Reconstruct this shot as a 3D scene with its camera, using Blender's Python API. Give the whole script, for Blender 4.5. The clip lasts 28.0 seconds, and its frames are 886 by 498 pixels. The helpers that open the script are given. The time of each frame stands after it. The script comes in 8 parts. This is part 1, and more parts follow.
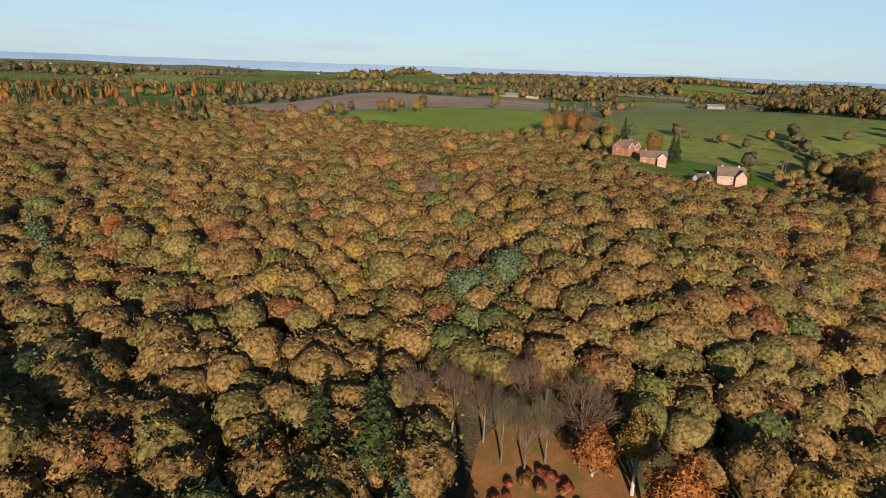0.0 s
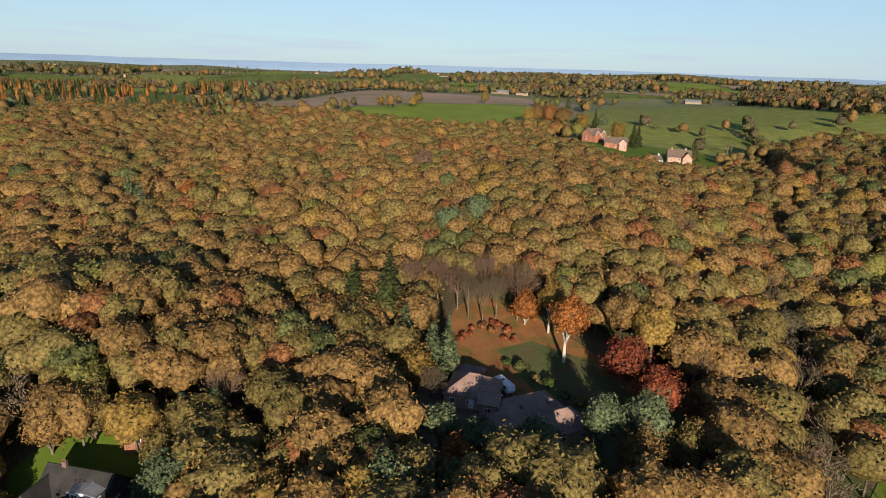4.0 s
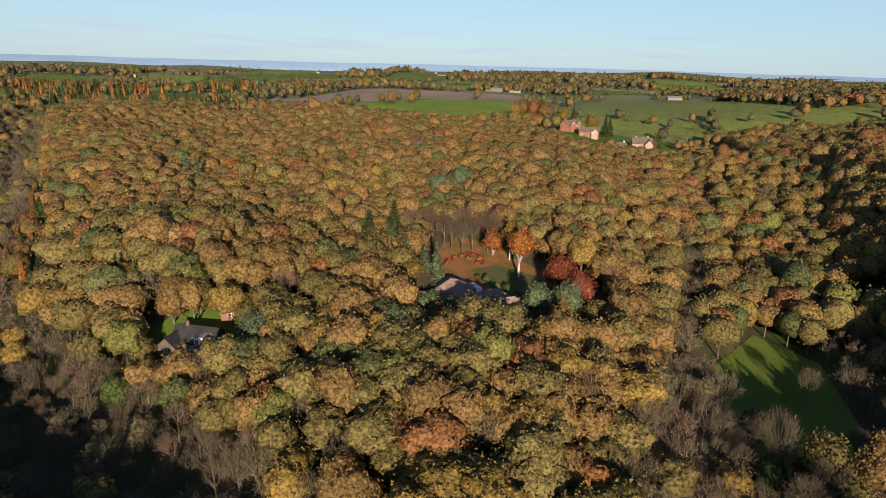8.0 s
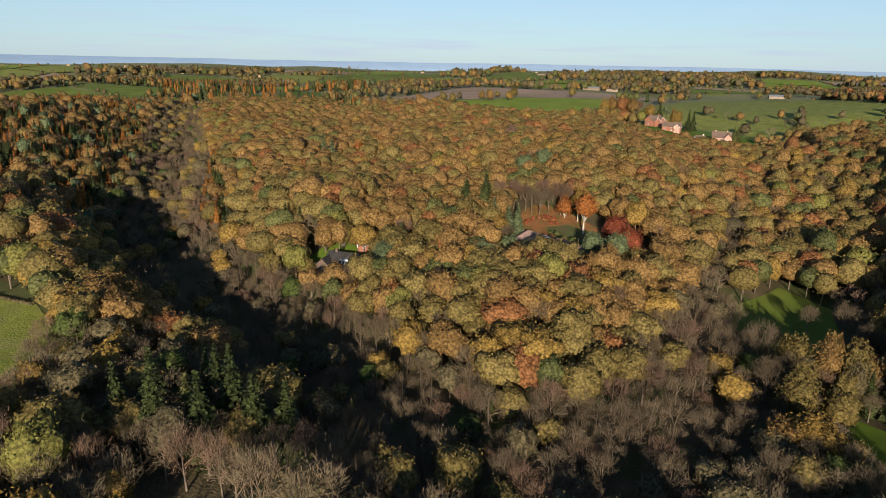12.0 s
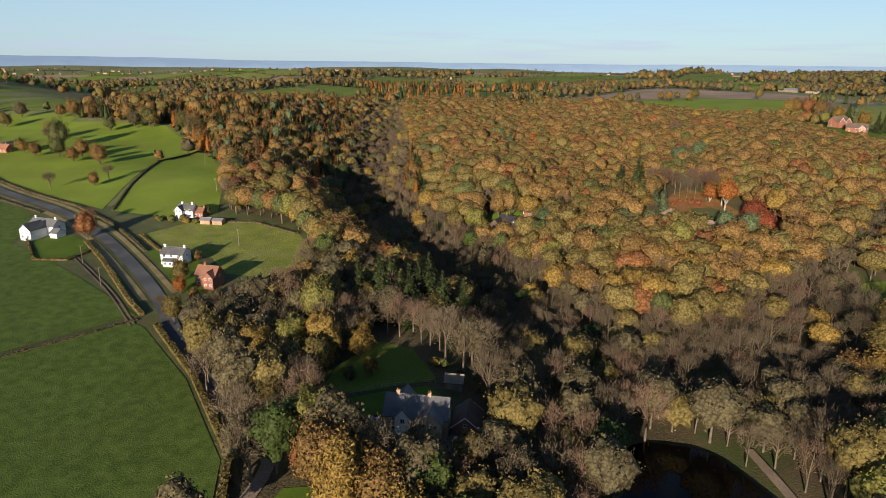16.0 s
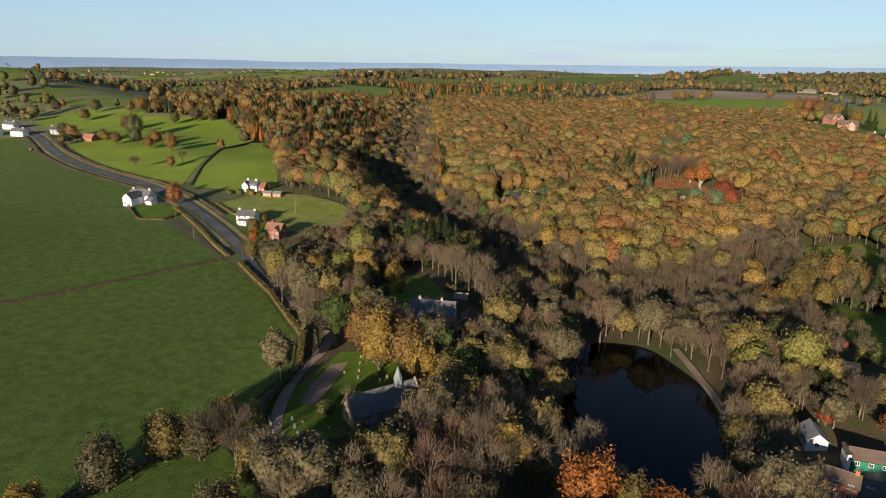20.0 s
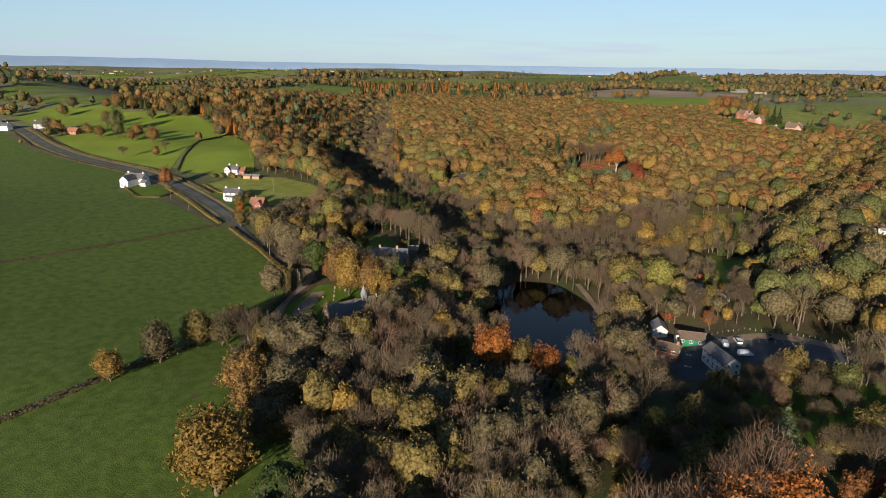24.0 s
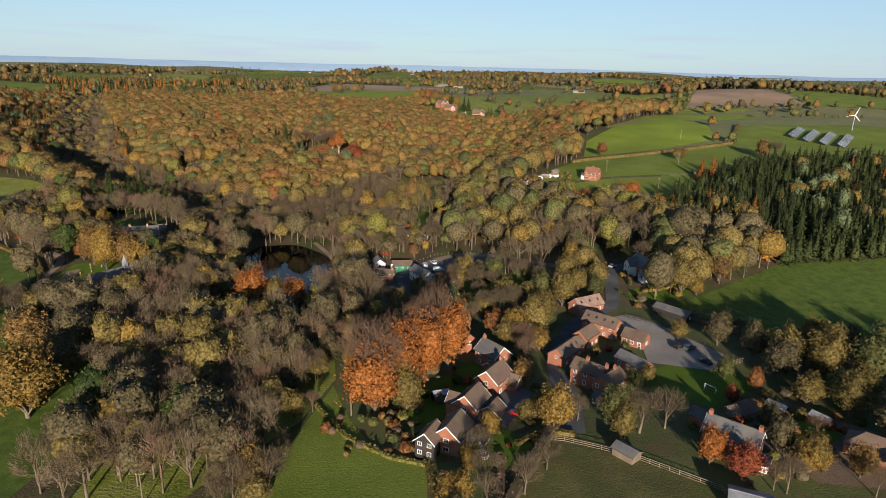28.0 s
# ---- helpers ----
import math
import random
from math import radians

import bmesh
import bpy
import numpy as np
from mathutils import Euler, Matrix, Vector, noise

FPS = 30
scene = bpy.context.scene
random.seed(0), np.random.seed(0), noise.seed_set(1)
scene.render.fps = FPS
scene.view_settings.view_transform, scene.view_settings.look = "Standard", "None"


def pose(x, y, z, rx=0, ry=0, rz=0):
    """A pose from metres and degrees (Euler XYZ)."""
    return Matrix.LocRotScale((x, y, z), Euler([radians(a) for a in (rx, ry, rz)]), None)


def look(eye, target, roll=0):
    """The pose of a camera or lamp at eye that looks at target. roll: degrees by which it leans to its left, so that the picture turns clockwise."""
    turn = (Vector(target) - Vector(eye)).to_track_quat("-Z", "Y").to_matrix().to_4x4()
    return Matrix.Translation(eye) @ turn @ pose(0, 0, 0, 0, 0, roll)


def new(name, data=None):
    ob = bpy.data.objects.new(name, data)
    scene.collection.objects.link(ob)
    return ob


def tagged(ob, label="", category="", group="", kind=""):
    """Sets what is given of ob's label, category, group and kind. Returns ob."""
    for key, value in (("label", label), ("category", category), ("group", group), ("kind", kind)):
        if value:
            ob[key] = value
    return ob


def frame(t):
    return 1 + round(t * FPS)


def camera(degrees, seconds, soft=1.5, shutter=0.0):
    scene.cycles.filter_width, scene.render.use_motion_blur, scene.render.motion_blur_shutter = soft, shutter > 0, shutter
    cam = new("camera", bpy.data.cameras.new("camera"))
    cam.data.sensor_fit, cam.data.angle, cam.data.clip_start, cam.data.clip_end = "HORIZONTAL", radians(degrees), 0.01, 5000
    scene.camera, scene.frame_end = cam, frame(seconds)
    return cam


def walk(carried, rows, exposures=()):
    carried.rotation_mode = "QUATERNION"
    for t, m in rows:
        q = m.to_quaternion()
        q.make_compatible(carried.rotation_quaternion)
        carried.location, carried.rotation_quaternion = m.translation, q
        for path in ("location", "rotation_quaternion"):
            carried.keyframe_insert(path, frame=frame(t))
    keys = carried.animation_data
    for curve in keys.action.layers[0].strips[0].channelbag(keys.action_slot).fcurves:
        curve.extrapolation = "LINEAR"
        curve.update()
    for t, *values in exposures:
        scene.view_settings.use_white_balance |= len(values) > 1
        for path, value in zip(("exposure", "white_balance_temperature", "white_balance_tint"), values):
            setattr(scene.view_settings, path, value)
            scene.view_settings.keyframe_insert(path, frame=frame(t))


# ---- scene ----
cam = camera(70.5, 28.0, soft=0.9)
METRES, EYE, TILT, LEAN, TURN = 475.0, 97.0, -16.2, -2.0, 0.0
ROWS = [
    (0.0, 0.0, 0.0, 0.0, 0.0, -0.0, -0.0),
    (0.5, 0.0007, -0.0172, -0.0048, -0.04, -0.0, 0.04),
    (1.0, 0.0015, -0.0346, -0.0097, -0.08, -0.02, 0.1),
    (1.5, 0.0022, -0.0519, -0.0146, -0.11, -0.04, 0.17),
    (2.0, 0.0028, -0.0692, -0.0195, -0.14, -0.05, 0.23),
    (2.5, 0.0036, -0.0866, -0.0245, -0.17, -0.06, 0.28),
    (3.0, 0.0043, -0.1039, -0.0294, -0.2, -0.08, 0.32),
    (3.5, 0.0051, -0.1211, -0.0343, -0.23, -0.09, 0.35),
    (5.5, 0.0081, -0.1898, -0.0536, -0.25, -0.17, 0.49),
    (6.0, 0.009, -0.207, -0.0585, -0.26, -0.18, 0.51),
    (6.5, 0.0099, -0.2245, -0.0633, -0.26, -0.18, 0.55),
    (7.0, 0.0107, -0.2417, -0.0682, -0.26, -0.18, 0.56),
    (7.5, 0.0117, -0.2589, -0.0733, -0.24, -0.16, 0.57),
    (8.0, 0.0126, -0.2766, -0.0782, -0.29, -0.19, 0.64),
    (8.5, 0.0134, -0.2939, -0.0831, -0.3, -0.21, 0.62),
    (9.0, 0.0145, -0.3116, -0.0879, 0.09, -0.23, 0.53),
    (9.5, 0.0158, -0.3292, -0.0929, 0.75, -0.21, 0.37),
    (10.0, 0.0172, -0.3462, -0.098, 1.49, -0.18, 0.2),
    (10.5, 0.019, -0.3637, -0.1027, 2.72, -0.17, -0.09),
    (11.0, 0.0211, -0.3807, -0.1077, 4.44, -0.17, -0.52),
    (11.5, 0.0239, -0.398, -0.1126, 6.37, -0.2, -0.99),
    (12.0, 0.0273, -0.415, -0.1173, 8.37, -0.27, -1.52),
    (12.5, 0.0315, -0.4317, -0.1224, 10.4, -0.31, -2.03),
    (13.0, 0.0362, -0.4483, -0.1272, 12.42, -0.38, -2.55),
    (13.5, 0.0415, -0.4647, -0.1321, 14.45, -0.44, -3.08),
    (15.5, 0.069, -0.5284, -0.1509, 22.5, -0.91, -5.16),
    (16.0, 0.0775, -0.5435, -0.1555, 24.24, -1.06, -5.56),
    (16.5, 0.0859, -0.5585, -0.16, 25.33, -1.16, -5.83),
    (17.0, 0.0951, -0.5733, -0.1646, 26.39, -1.23, -6.1),
    (17.5, 0.1043, -0.588, -0.1692, 26.83, -1.27, -6.23),
    (18.0, 0.1136, -0.6026, -0.1736, 26.9, -1.27, -6.27),
    (18.5, 0.123, -0.6172, -0.1781, 26.95, -1.25, -6.29),
    (19.0, 0.1324, -0.6319, -0.1826, 26.96, -1.24, -6.3),
    (19.5, 0.142, -0.6469, -0.187, 26.95, -1.23, -6.3),
    (20.0, 0.1515, -0.6618, -0.1914, 26.95, -1.22, -6.32),
    (20.5, 0.1606, -0.6766, -0.196, 26.92, -1.2, -6.31),
    (21.0, 0.1701, -0.6911, -0.2005, 26.94, -1.17, -6.31),
    (21.5, 0.1795, -0.7058, -0.2049, 26.93, -1.14, -6.34),
    (23.5, 0.2168, -0.7649, -0.2229, 25.38, -1.02, -6.06),
    (24.0, 0.2254, -0.7795, -0.2275, 23.61, -0.84, -5.65),
    (24.5, 0.2331, -0.7943, -0.2321, 20.4, -0.57, -4.83),
    (25.0, 0.2396, -0.8095, -0.2366, 16.94, -0.34, -3.96),
    (25.5, 0.2451, -0.8249, -0.2413, 13.44, -0.16, -3.02),
    (26.0, 0.2494, -0.8404, -0.246, 9.91, -0.04, -2.1),
    (26.5, 0.2524, -0.8562, -0.2508, 6.37, 0.02, -1.16),
    (27.0, 0.2547, -0.8722, -0.2559, 4.16, 0.01, -0.57),
    (27.5, 0.2565, -0.8884, -0.2612, 2.08, -0.03, 0.0),
    (28.0, 0.2577, -0.9047, -0.2664, 0.16, -0.09, 0.55),
]
walk(cam, [(t, pose(0, 0, EYE, TILT, LEAN, TURN) @ pose(METRES * x, METRES * y, METRES * z, 90 + pitch, roll, yaw)) for t, x, y, z, yaw, pitch, roll in ROWS])

# ---- daylight: a low, clear late-autumn sun from behind ----
SUN_UP, SUN_EAST = 13.0, 3.4
world = bpy.data.worlds.new("sky")
scene.world = world
world.use_nodes = True
wn, wl = world.node_tree.nodes, world.node_tree.links
wn.clear()
sky = wn.new("ShaderNodeTexSky")
sky.sky_type, sky.sun_disc = "NISHITA", False
sky.sun_elevation, sky.sun_rotation = radians(SUN_UP), radians(180 - SUN_EAST)
sky.altitude, sky.air_density, sky.dust_density, sky.ozone_density = 100, 1.0, 0.2, 1.6
w_coord, w_map, w_noise, w_ramp = wn.new("ShaderNodeTexCoord"), wn.new("ShaderNodeMapping"), wn.new("ShaderNodeTexNoise"), wn.new("ShaderNodeValToRGB")
w_map.inputs["Scale"].default_value = (2.6, 2.6, 46.0)
w_noise.inputs["Scale"].default_value, w_noise.inputs["Detail"].default_value = 2.2, 7.0
w_ramp.color_ramp.elements[0].position, w_ramp.color_ramp.elements[1].position = 0.47, 0.72
w_sep, w_band, w_mul, w_mix = wn.new("ShaderNodeSeparateXYZ"), wn.new("ShaderNodeValToRGB"), wn.new("ShaderNodeMath"), wn.new("ShaderNodeMix")
for pos, val in ((0.0, 0.5), (0.022, 0.85), (0.05, 0.3), (0.09, 0.0)):
    e = w_band.color_ramp.elements.new(pos) if pos not in (0.0,) else w_band.color_ramp.elements[0]
    e.color = (val, val, val, 1)
w_band.color_ramp.elements[-1].color = (0, 0, 0, 1)
w_mul.operation, w_mix.data_type = "MULTIPLY", "RGBA"
w_mix.inputs["B"].default_value = (5.5, 6.3, 7.9, 1)
w_even = wn.new("ShaderNodeMix")
w_even.data_type = "RGBA"
w_even.inputs["B"].default_value = (5.5, 7.7, 9.6, 1)
w_pale = wn.new("ShaderNodeMapRange")
w_pale.interpolation_type = "SMOOTHSTEP"
for key, val in (("From Min", 0.14), ("From Max", 0.6), ("To Min", 0.55), ("To Max", 0.0)):
    w_pale.inputs[key].default_value = val
w_tint = wn.new("ShaderNodeMix")
w_tint.data_type, w_tint.blend_type = "RGBA", "MULTIPLY"
w_tint.inputs["Factor"].default_value, w_tint.inputs["B"].default_value = 1.0, (0.7, 0.86, 1.12, 1)
w_bg, w_out = wn.new("ShaderNodeBackground"), wn.new("ShaderNodeOutputWorld")
w_bg.inputs["Strength"].default_value = 0.065
for a, b in ((w_coord.outputs["Generated"], w_map.inputs["Vector"]), (w_map.outputs[0], w_noise.inputs["Vector"]), (w_noise.outputs["Fac"], w_ramp.inputs[0]),
             (w_coord.outputs["Generated"], w_sep.inputs[0]), (w_sep.outputs["Z"], w_band.inputs[0]), (w_ramp.outputs[0], w_mul.inputs[0]), (w_band.outputs[0], w_mul.inputs[1]),
             (w_mul.outputs[0], w_mix.inputs["Factor"]), (sky.outputs[0], w_tint.inputs["A"]), (w_tint.outputs["Result"], w_even.inputs["A"]), (w_sep.outputs["Z"], w_pale.inputs["Value"]), (w_pale.outputs[0], w_even.inputs["Factor"]), (w_even.outputs["Result"], w_mix.inputs["A"]), (w_mix.outputs["Result"], w_bg.inputs[0]), (w_bg.outputs[0], w_out.inputs[0])):
    wl.new(a, b)
sun = new("sun", bpy.data.lights.new("sun", "SUN"))
sun.data.energy, sun.data.angle, sun.data.color = 5.0, radians(0.6), (1.0, 0.88, 0.74)
sun.matrix_world = look((0, 0, 900), (-math.sin(radians(SUN_EAST)) * 100, math.cos(radians(SUN_EAST)) * 100, 900 - 100 * math.tan(radians(SUN_UP))))
scene.view_settings.exposure = 0.65

# ---- materials ----
def material(name, dark, light, size=1.0, rough=0.85, fine=0.25, bump=0.3, metal=0.0, spec=0.25, islands=0.0, objects=0.0, tree=0.0, stain=None, glow=0.0, detail=5.0, stretch=(1, 1, 1)):
    """Two tones mixed by coarse and fine noise (size in metres), with relief; islands, objects and tree add random shifts a piece."""
    m = bpy.data.materials.new(name)
    m.use_nodes = True
    n, l = m.node_tree.nodes, m.node_tree.links
    b = n["Principled BSDF"]
    b.inputs["Roughness"].default_value, b.inputs["Metallic"].default_value, b.inputs["Specular IOR Level"].default_value = rough, metal, spec
    geo = n.new("ShaderNodeNewGeometry")
    mp = n.new("ShaderNodeMapping")
    mp.inputs["Scale"].default_value = stretch
    l.new(geo.outputs["Position"], mp.inputs["Vector"])
    big, small = n.new("ShaderNodeTexNoise"), n.new("ShaderNodeTexNoise")
    for node, scale in ((big, 1 / (size * 6)), (small, 1 / (size * fine))):
        l.new(mp.outputs[0], node.inputs["Vector"])
        node.inputs["Scale"].default_value, node.inputs["Detail"].default_value = scale, detail
    add = n.new("ShaderNodeMath")
    add.operation = "ADD"
    l.new(big.outputs["Fac"], add.inputs[0]), l.new(small.outputs["Fac"], add.inputs[1])
    fac = add.outputs[0]
    for amount, source in ((islands, "island"), (objects, "object"), (tree, "tree")):
        if amount:
            if source == "island":
                out = geo.outputs["Random Per Island"]
            elif source == "object":
                out = n.new("ShaderNodeObjectInfo").outputs["Random"]
            else:
                at = n.new("ShaderNodeAttribute")
                at.attribute_name = "vary"
                out = at.outputs["Fac"]
            ma = n.new("ShaderNodeMath")
            ma.operation = "MULTIPLY_ADD"
            l.new(out, ma.inputs[0]), l.new(fac, ma.inputs[2])
            ma.inputs[1].default_value = amount
            fac = ma.outputs[0]
    top = 2.0 + islands + objects + tree
    rng = n.new("ShaderNodeMapRange")
    mid, half = top / 2, 0.22 + 0.42 * (islands + objects + tree)
    rng.inputs["From Min"].default_value, rng.inputs["From Max"].default_value = mid - half, mid + half
    l.new(fac, rng.inputs["Value"])
    mix = n.new("ShaderNodeMix")
    mix.data_type = "RGBA"
    mix.inputs["A"].default_value, mix.inputs["B"].default_value = (*dark, 1), (*light, 1)
    l.new(rng.outputs[0], mix.inputs["Factor"])
    col = mix.outputs["Result"]
    if stain:
        s_col, s_size, s_amount = stain
        no, ra, mx = n.new("ShaderNodeTexNoise"), n.new("ShaderNodeMapRange"), n.new("ShaderNodeMix")
        no.inputs["Scale"].default_value, no.inputs["Detail"].default_value = 1 / s_size, 6.0
        l.new(geo.outputs["Position"], no.inputs["Vector"]), l.new(no.outputs["Fac"], ra.inputs["Value"])
        ra.inputs["From Min"].default_value, ra.inputs["From Max"].default_value, ra.inputs["To Max"].default_value = 0.48, 0.62, s_amount
        mx.data_type = "RGBA"
        mx.inputs["B"].default_value = (*s_col, 1)
        l.new(ra.outputs[0], mx.inputs["Factor"]), l.new(col, mx.inputs["A"])
        col = mx.outputs["Result"]
    l.new(col, b.inputs["Base Color"])
    if bump:
        bp = n.new("ShaderNodeBump")
        bp.inputs["Strength"].default_value, bp.inputs["Distance"].default_value = bump, size * fine * 0.5
        l.new(small.outputs["Fac"], bp.inputs["Height"]), l.new(bp.outputs[0], b.inputs["Normal"])
    if glow:
        tr, ms = n.new("ShaderNodeBsdfTranslucent"), n.new("ShaderNodeMixShader")
        ms.inputs[0].default_value = glow
        l.new(col, tr.inputs["Color"]), l.new(b.outputs[0], ms.inputs[1]), l.new(tr.outputs[0], ms.inputs[2])
        l.new(ms.outputs[0], n["Material Output"].inputs["Surface"])
    return m


def leaf(name, dark, light, grain=0.42):
    """Foliage: a tone for each tree, leaf clumps, and shade painted into their gaps."""
    m = bpy.data.materials.new(name)
    m.use_nodes = True
    n, l = m.node_tree.nodes, m.node_tree.links
    b, out = n["Principled BSDF"], n["Material Output"]
    b.inputs["Roughness"].default_value, b.inputs["Specular IOR Level"].default_value = 0.75, 0.12
    geo, info, at = n.new("ShaderNodeNewGeometry"), n.new("ShaderNodeObjectInfo"), n.new("ShaderNodeAttribute")
    at.attribute_name = "vary"

    def math_node(kind, a, c, d=None):
        q = n.new("ShaderNodeMath")
        q.operation = kind
        for k, val in enumerate((a, c, d)):
            if val is None:
                continue
            if isinstance(val, (int, float)):
                q.inputs[k].default_value = val
            else:
                l.new(val, q.inputs[k])
        return q.outputs[0]

    tone = math_node("ADD", at.outputs["Fac"], info.outputs["Random"])
    tone = math_node("FRACT", tone, 0)
    tone = math_node("MULTIPLY_ADD", geo.outputs["Random Per Island"], 0.4, math_node("MULTIPLY_ADD", tone, 0.55, 0.06))
    mix = n.new("ShaderNodeMix")
    mix.data_type = "RGBA"
    mix.inputs["A"].default_value, mix.inputs["B"].default_value = (*dark, 1), (*light, 1)
    l.new(tone, mix.inputs["Factor"])
    clump, fine, drift = n.new("ShaderNodeTexVoronoi"), n.new("ShaderNodeTexVoronoi"), n.new("ShaderNodeTexNoise")
    warp = n.new("ShaderNodeVectorMath")
    warp.operation = "MULTIPLY_ADD"
    warp.inputs[1].default_value = (0.5, 0.5, 0.5)
    drift.inputs["Scale"].default_value, drift.inputs["Detail"].default_value = 0.8, 3.0
    l.new(geo.outputs["Position"], drift.inputs["Vector"]), l.new(drift.outputs["Color"], warp.inputs[0]), l.new(geo.outputs["Position"], warp.inputs[2])
    for node, size in ((clump, grain * 2.2), (fine, grain * 0.9)):
        l.new(warp.outputs[0], node.inputs["Vector"])
        node.inputs["Scale"].default_value = 1 / size
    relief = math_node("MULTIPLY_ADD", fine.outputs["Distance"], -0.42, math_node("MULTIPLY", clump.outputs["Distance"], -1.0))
    # clump edges darkened in the colour, in place of self-shadow
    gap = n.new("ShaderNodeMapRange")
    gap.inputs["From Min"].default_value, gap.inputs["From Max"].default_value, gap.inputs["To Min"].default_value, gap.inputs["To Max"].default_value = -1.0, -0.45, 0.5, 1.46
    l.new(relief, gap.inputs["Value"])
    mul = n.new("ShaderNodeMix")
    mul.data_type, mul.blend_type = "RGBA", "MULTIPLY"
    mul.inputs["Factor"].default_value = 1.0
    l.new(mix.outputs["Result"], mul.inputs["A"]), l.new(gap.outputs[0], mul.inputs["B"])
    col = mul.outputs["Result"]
    bp = n.new("ShaderNodeBump")
    bp.inputs["Strength"].default_value, bp.inputs["Distance"].default_value = 0.4, grain * 1.3
    l.new(relief, bp.inputs["Height"]), l.new(bp.outputs[0], b.inputs["Normal"]), l.new(col, b.inputs["Base Color"])
    tr, ms = n.new("ShaderNodeBsdfTranslucent"), n.new("ShaderNodeMixShader")
    ms.inputs[0].default_value = 0.12
    l.new(col, tr.inputs["Color"]), l.new(b.outputs[0], ms.inputs[1]), l.new(tr.outputs[0], ms.inputs[2]), l.new(ms.outputs[0], out.inputs["Surface"])
    return m


def twig(name, dark, light):
    return material(name, dark, light, size=1.0, rough=0.9, fine=0.4, bump=0.0, spec=0.1, islands=0.7, objects=0.5, tree=0.9, detail=2.0)


LEAF = {
    "olive": leaf("leaf_olive", (0.096, 0.072, 0.021), (0.18, 0.132, 0.042)),
    "brown": leaf("leaf_brown", (0.128, 0.076, 0.025), (0.226, 0.131, 0.043)),
    "rust": leaf("leaf_rust", (0.13, 0.057, 0.022), (0.235, 0.1, 0.036)),
    "gold": leaf("leaf_gold", (0.14, 0.088, 0.022), (0.245, 0.152, 0.036)),
    "green": leaf("leaf_green", (0.045, 0.052, 0.016), (0.125, 0.122, 0.04)),
    "lime": leaf("leaf_lime", (0.1, 0.092, 0.022), (0.175, 0.155, 0.038)),
    "orange": leaf("leaf_orange", (0.165, 0.06, 0.016), (0.31, 0.112, 0.028)),
    "red": leaf("leaf_red", (0.13, 0.034, 0.018), (0.26, 0.07, 0.03)),
    "twig": twig("twig_grey", (0.075, 0.056, 0.034), (0.172, 0.128, 0.078)),
    "purple": twig("twig_purple", (0.098, 0.06, 0.04), (0.2, 0.127, 0.08)),
    "needle": leaf("needle_dark", (0.026, 0.036, 0.011), (0.066, 0.078, 0.024)),
    "blue": leaf("needle_blue", (0.06, 0.078, 0.036), (0.13, 0.152, 0.07)),
    "larch": leaf("needle_larch", (0.2, 0.075, 0.018), (0.36, 0.15, 0.03)),
    "dull": leaf("leaf_dull", (0.056, 0.046, 0.024), (0.122, 0.096, 0.046)),
    "ivy": leaf("leaf_ivy", (0.025, 0.04, 0.01), (0.07, 0.085, 0.02)),
}
LEAF_ORDER = list(LEAF)
BARK = material("bark", (0.07, 0.05, 0.035), (0.2, 0.155, 0.11), size=0.5, bump=0.6)
BARK_PALE = material("bark_pale", (0.24, 0.2, 0.15), (0.5, 0.43, 0.34), size=0.5, bump=0.4)
M_GROUND = material("woodland_floor", (0.05, 0.04, 0.02), (0.13, 0.095, 0.045), size=3.0, fine=0.2, bump=0.8, stain=((0.06, 0.075, 0.018), 16.0, 0.9))
# far ground's colour is lightened to stand in for haze
M_FARLAND = material("far_country", (0.13, 0.128, 0.048), (0.21, 0.195, 0.075), size=24.0, fine=0.2, stain=((0.12, 0.145, 0.036), 120.0, 0.7))
M_PASTURE = material("pasture", (0.1, 0.135, 0.02), (0.175, 0.21, 0.038), size=4.0, fine=0.12, bump=0.7, spec=0.08, stain=((0.13, 0.145, 0.03), 28.0, 0.55))
M_BRIGHT = material("bright_pasture", (0.14, 0.19, 0.02), (0.225, 0.285, 0.036), size=6.0, fine=0.12, bump=0.5, spec=0.08, stain=((0.17, 0.18, 0.03), 40.0, 0.4))
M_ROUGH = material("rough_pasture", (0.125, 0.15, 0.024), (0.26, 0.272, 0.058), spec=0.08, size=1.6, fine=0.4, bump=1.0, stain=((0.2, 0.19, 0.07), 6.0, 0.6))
M_CROP = material("winter_crop", (0.055, 0.085, 0.015), (0.108, 0.148, 0.029), size=0.5, fine=0.7, bump=0.9, spec=0.08, stain=((0.09, 0.105, 0.026), 30.0, 0.2))
M_PLOUGH = material("ploughed_soil", (0.25, 0.16, 0.1), (0.4, 0.26, 0.165), size=14.0, fine=0.1, bump=0.6, stain=((0.2, 0.16, 0.07), 70.0, 0.6))
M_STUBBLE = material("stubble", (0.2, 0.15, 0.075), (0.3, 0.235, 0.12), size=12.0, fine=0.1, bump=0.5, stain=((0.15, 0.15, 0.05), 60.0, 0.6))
M_LAWN = material("lawn", (0.062, 0.1, 0.012), (0.105, 0.155, 0.02), spec=0.08, size=2.0, fine=0.1, bump=0.3)
M_GARDEN = material("garden_grass", (0.05, 0.062, 0.02), (0.11, 0.12, 0.035), size=2.0, fine=0.2, bump=0.8, stain=((0.1, 0.075, 0.035), 7.0, 0.7))
M_PADDOCK = material("worn_paddock", (0.07, 0.066, 0.02), (0.135, 0.118, 0.04), size=1.4, fine=0.3, bump=1.0, stain=((0.075, 0.09, 0.02), 6.0, 0.7))
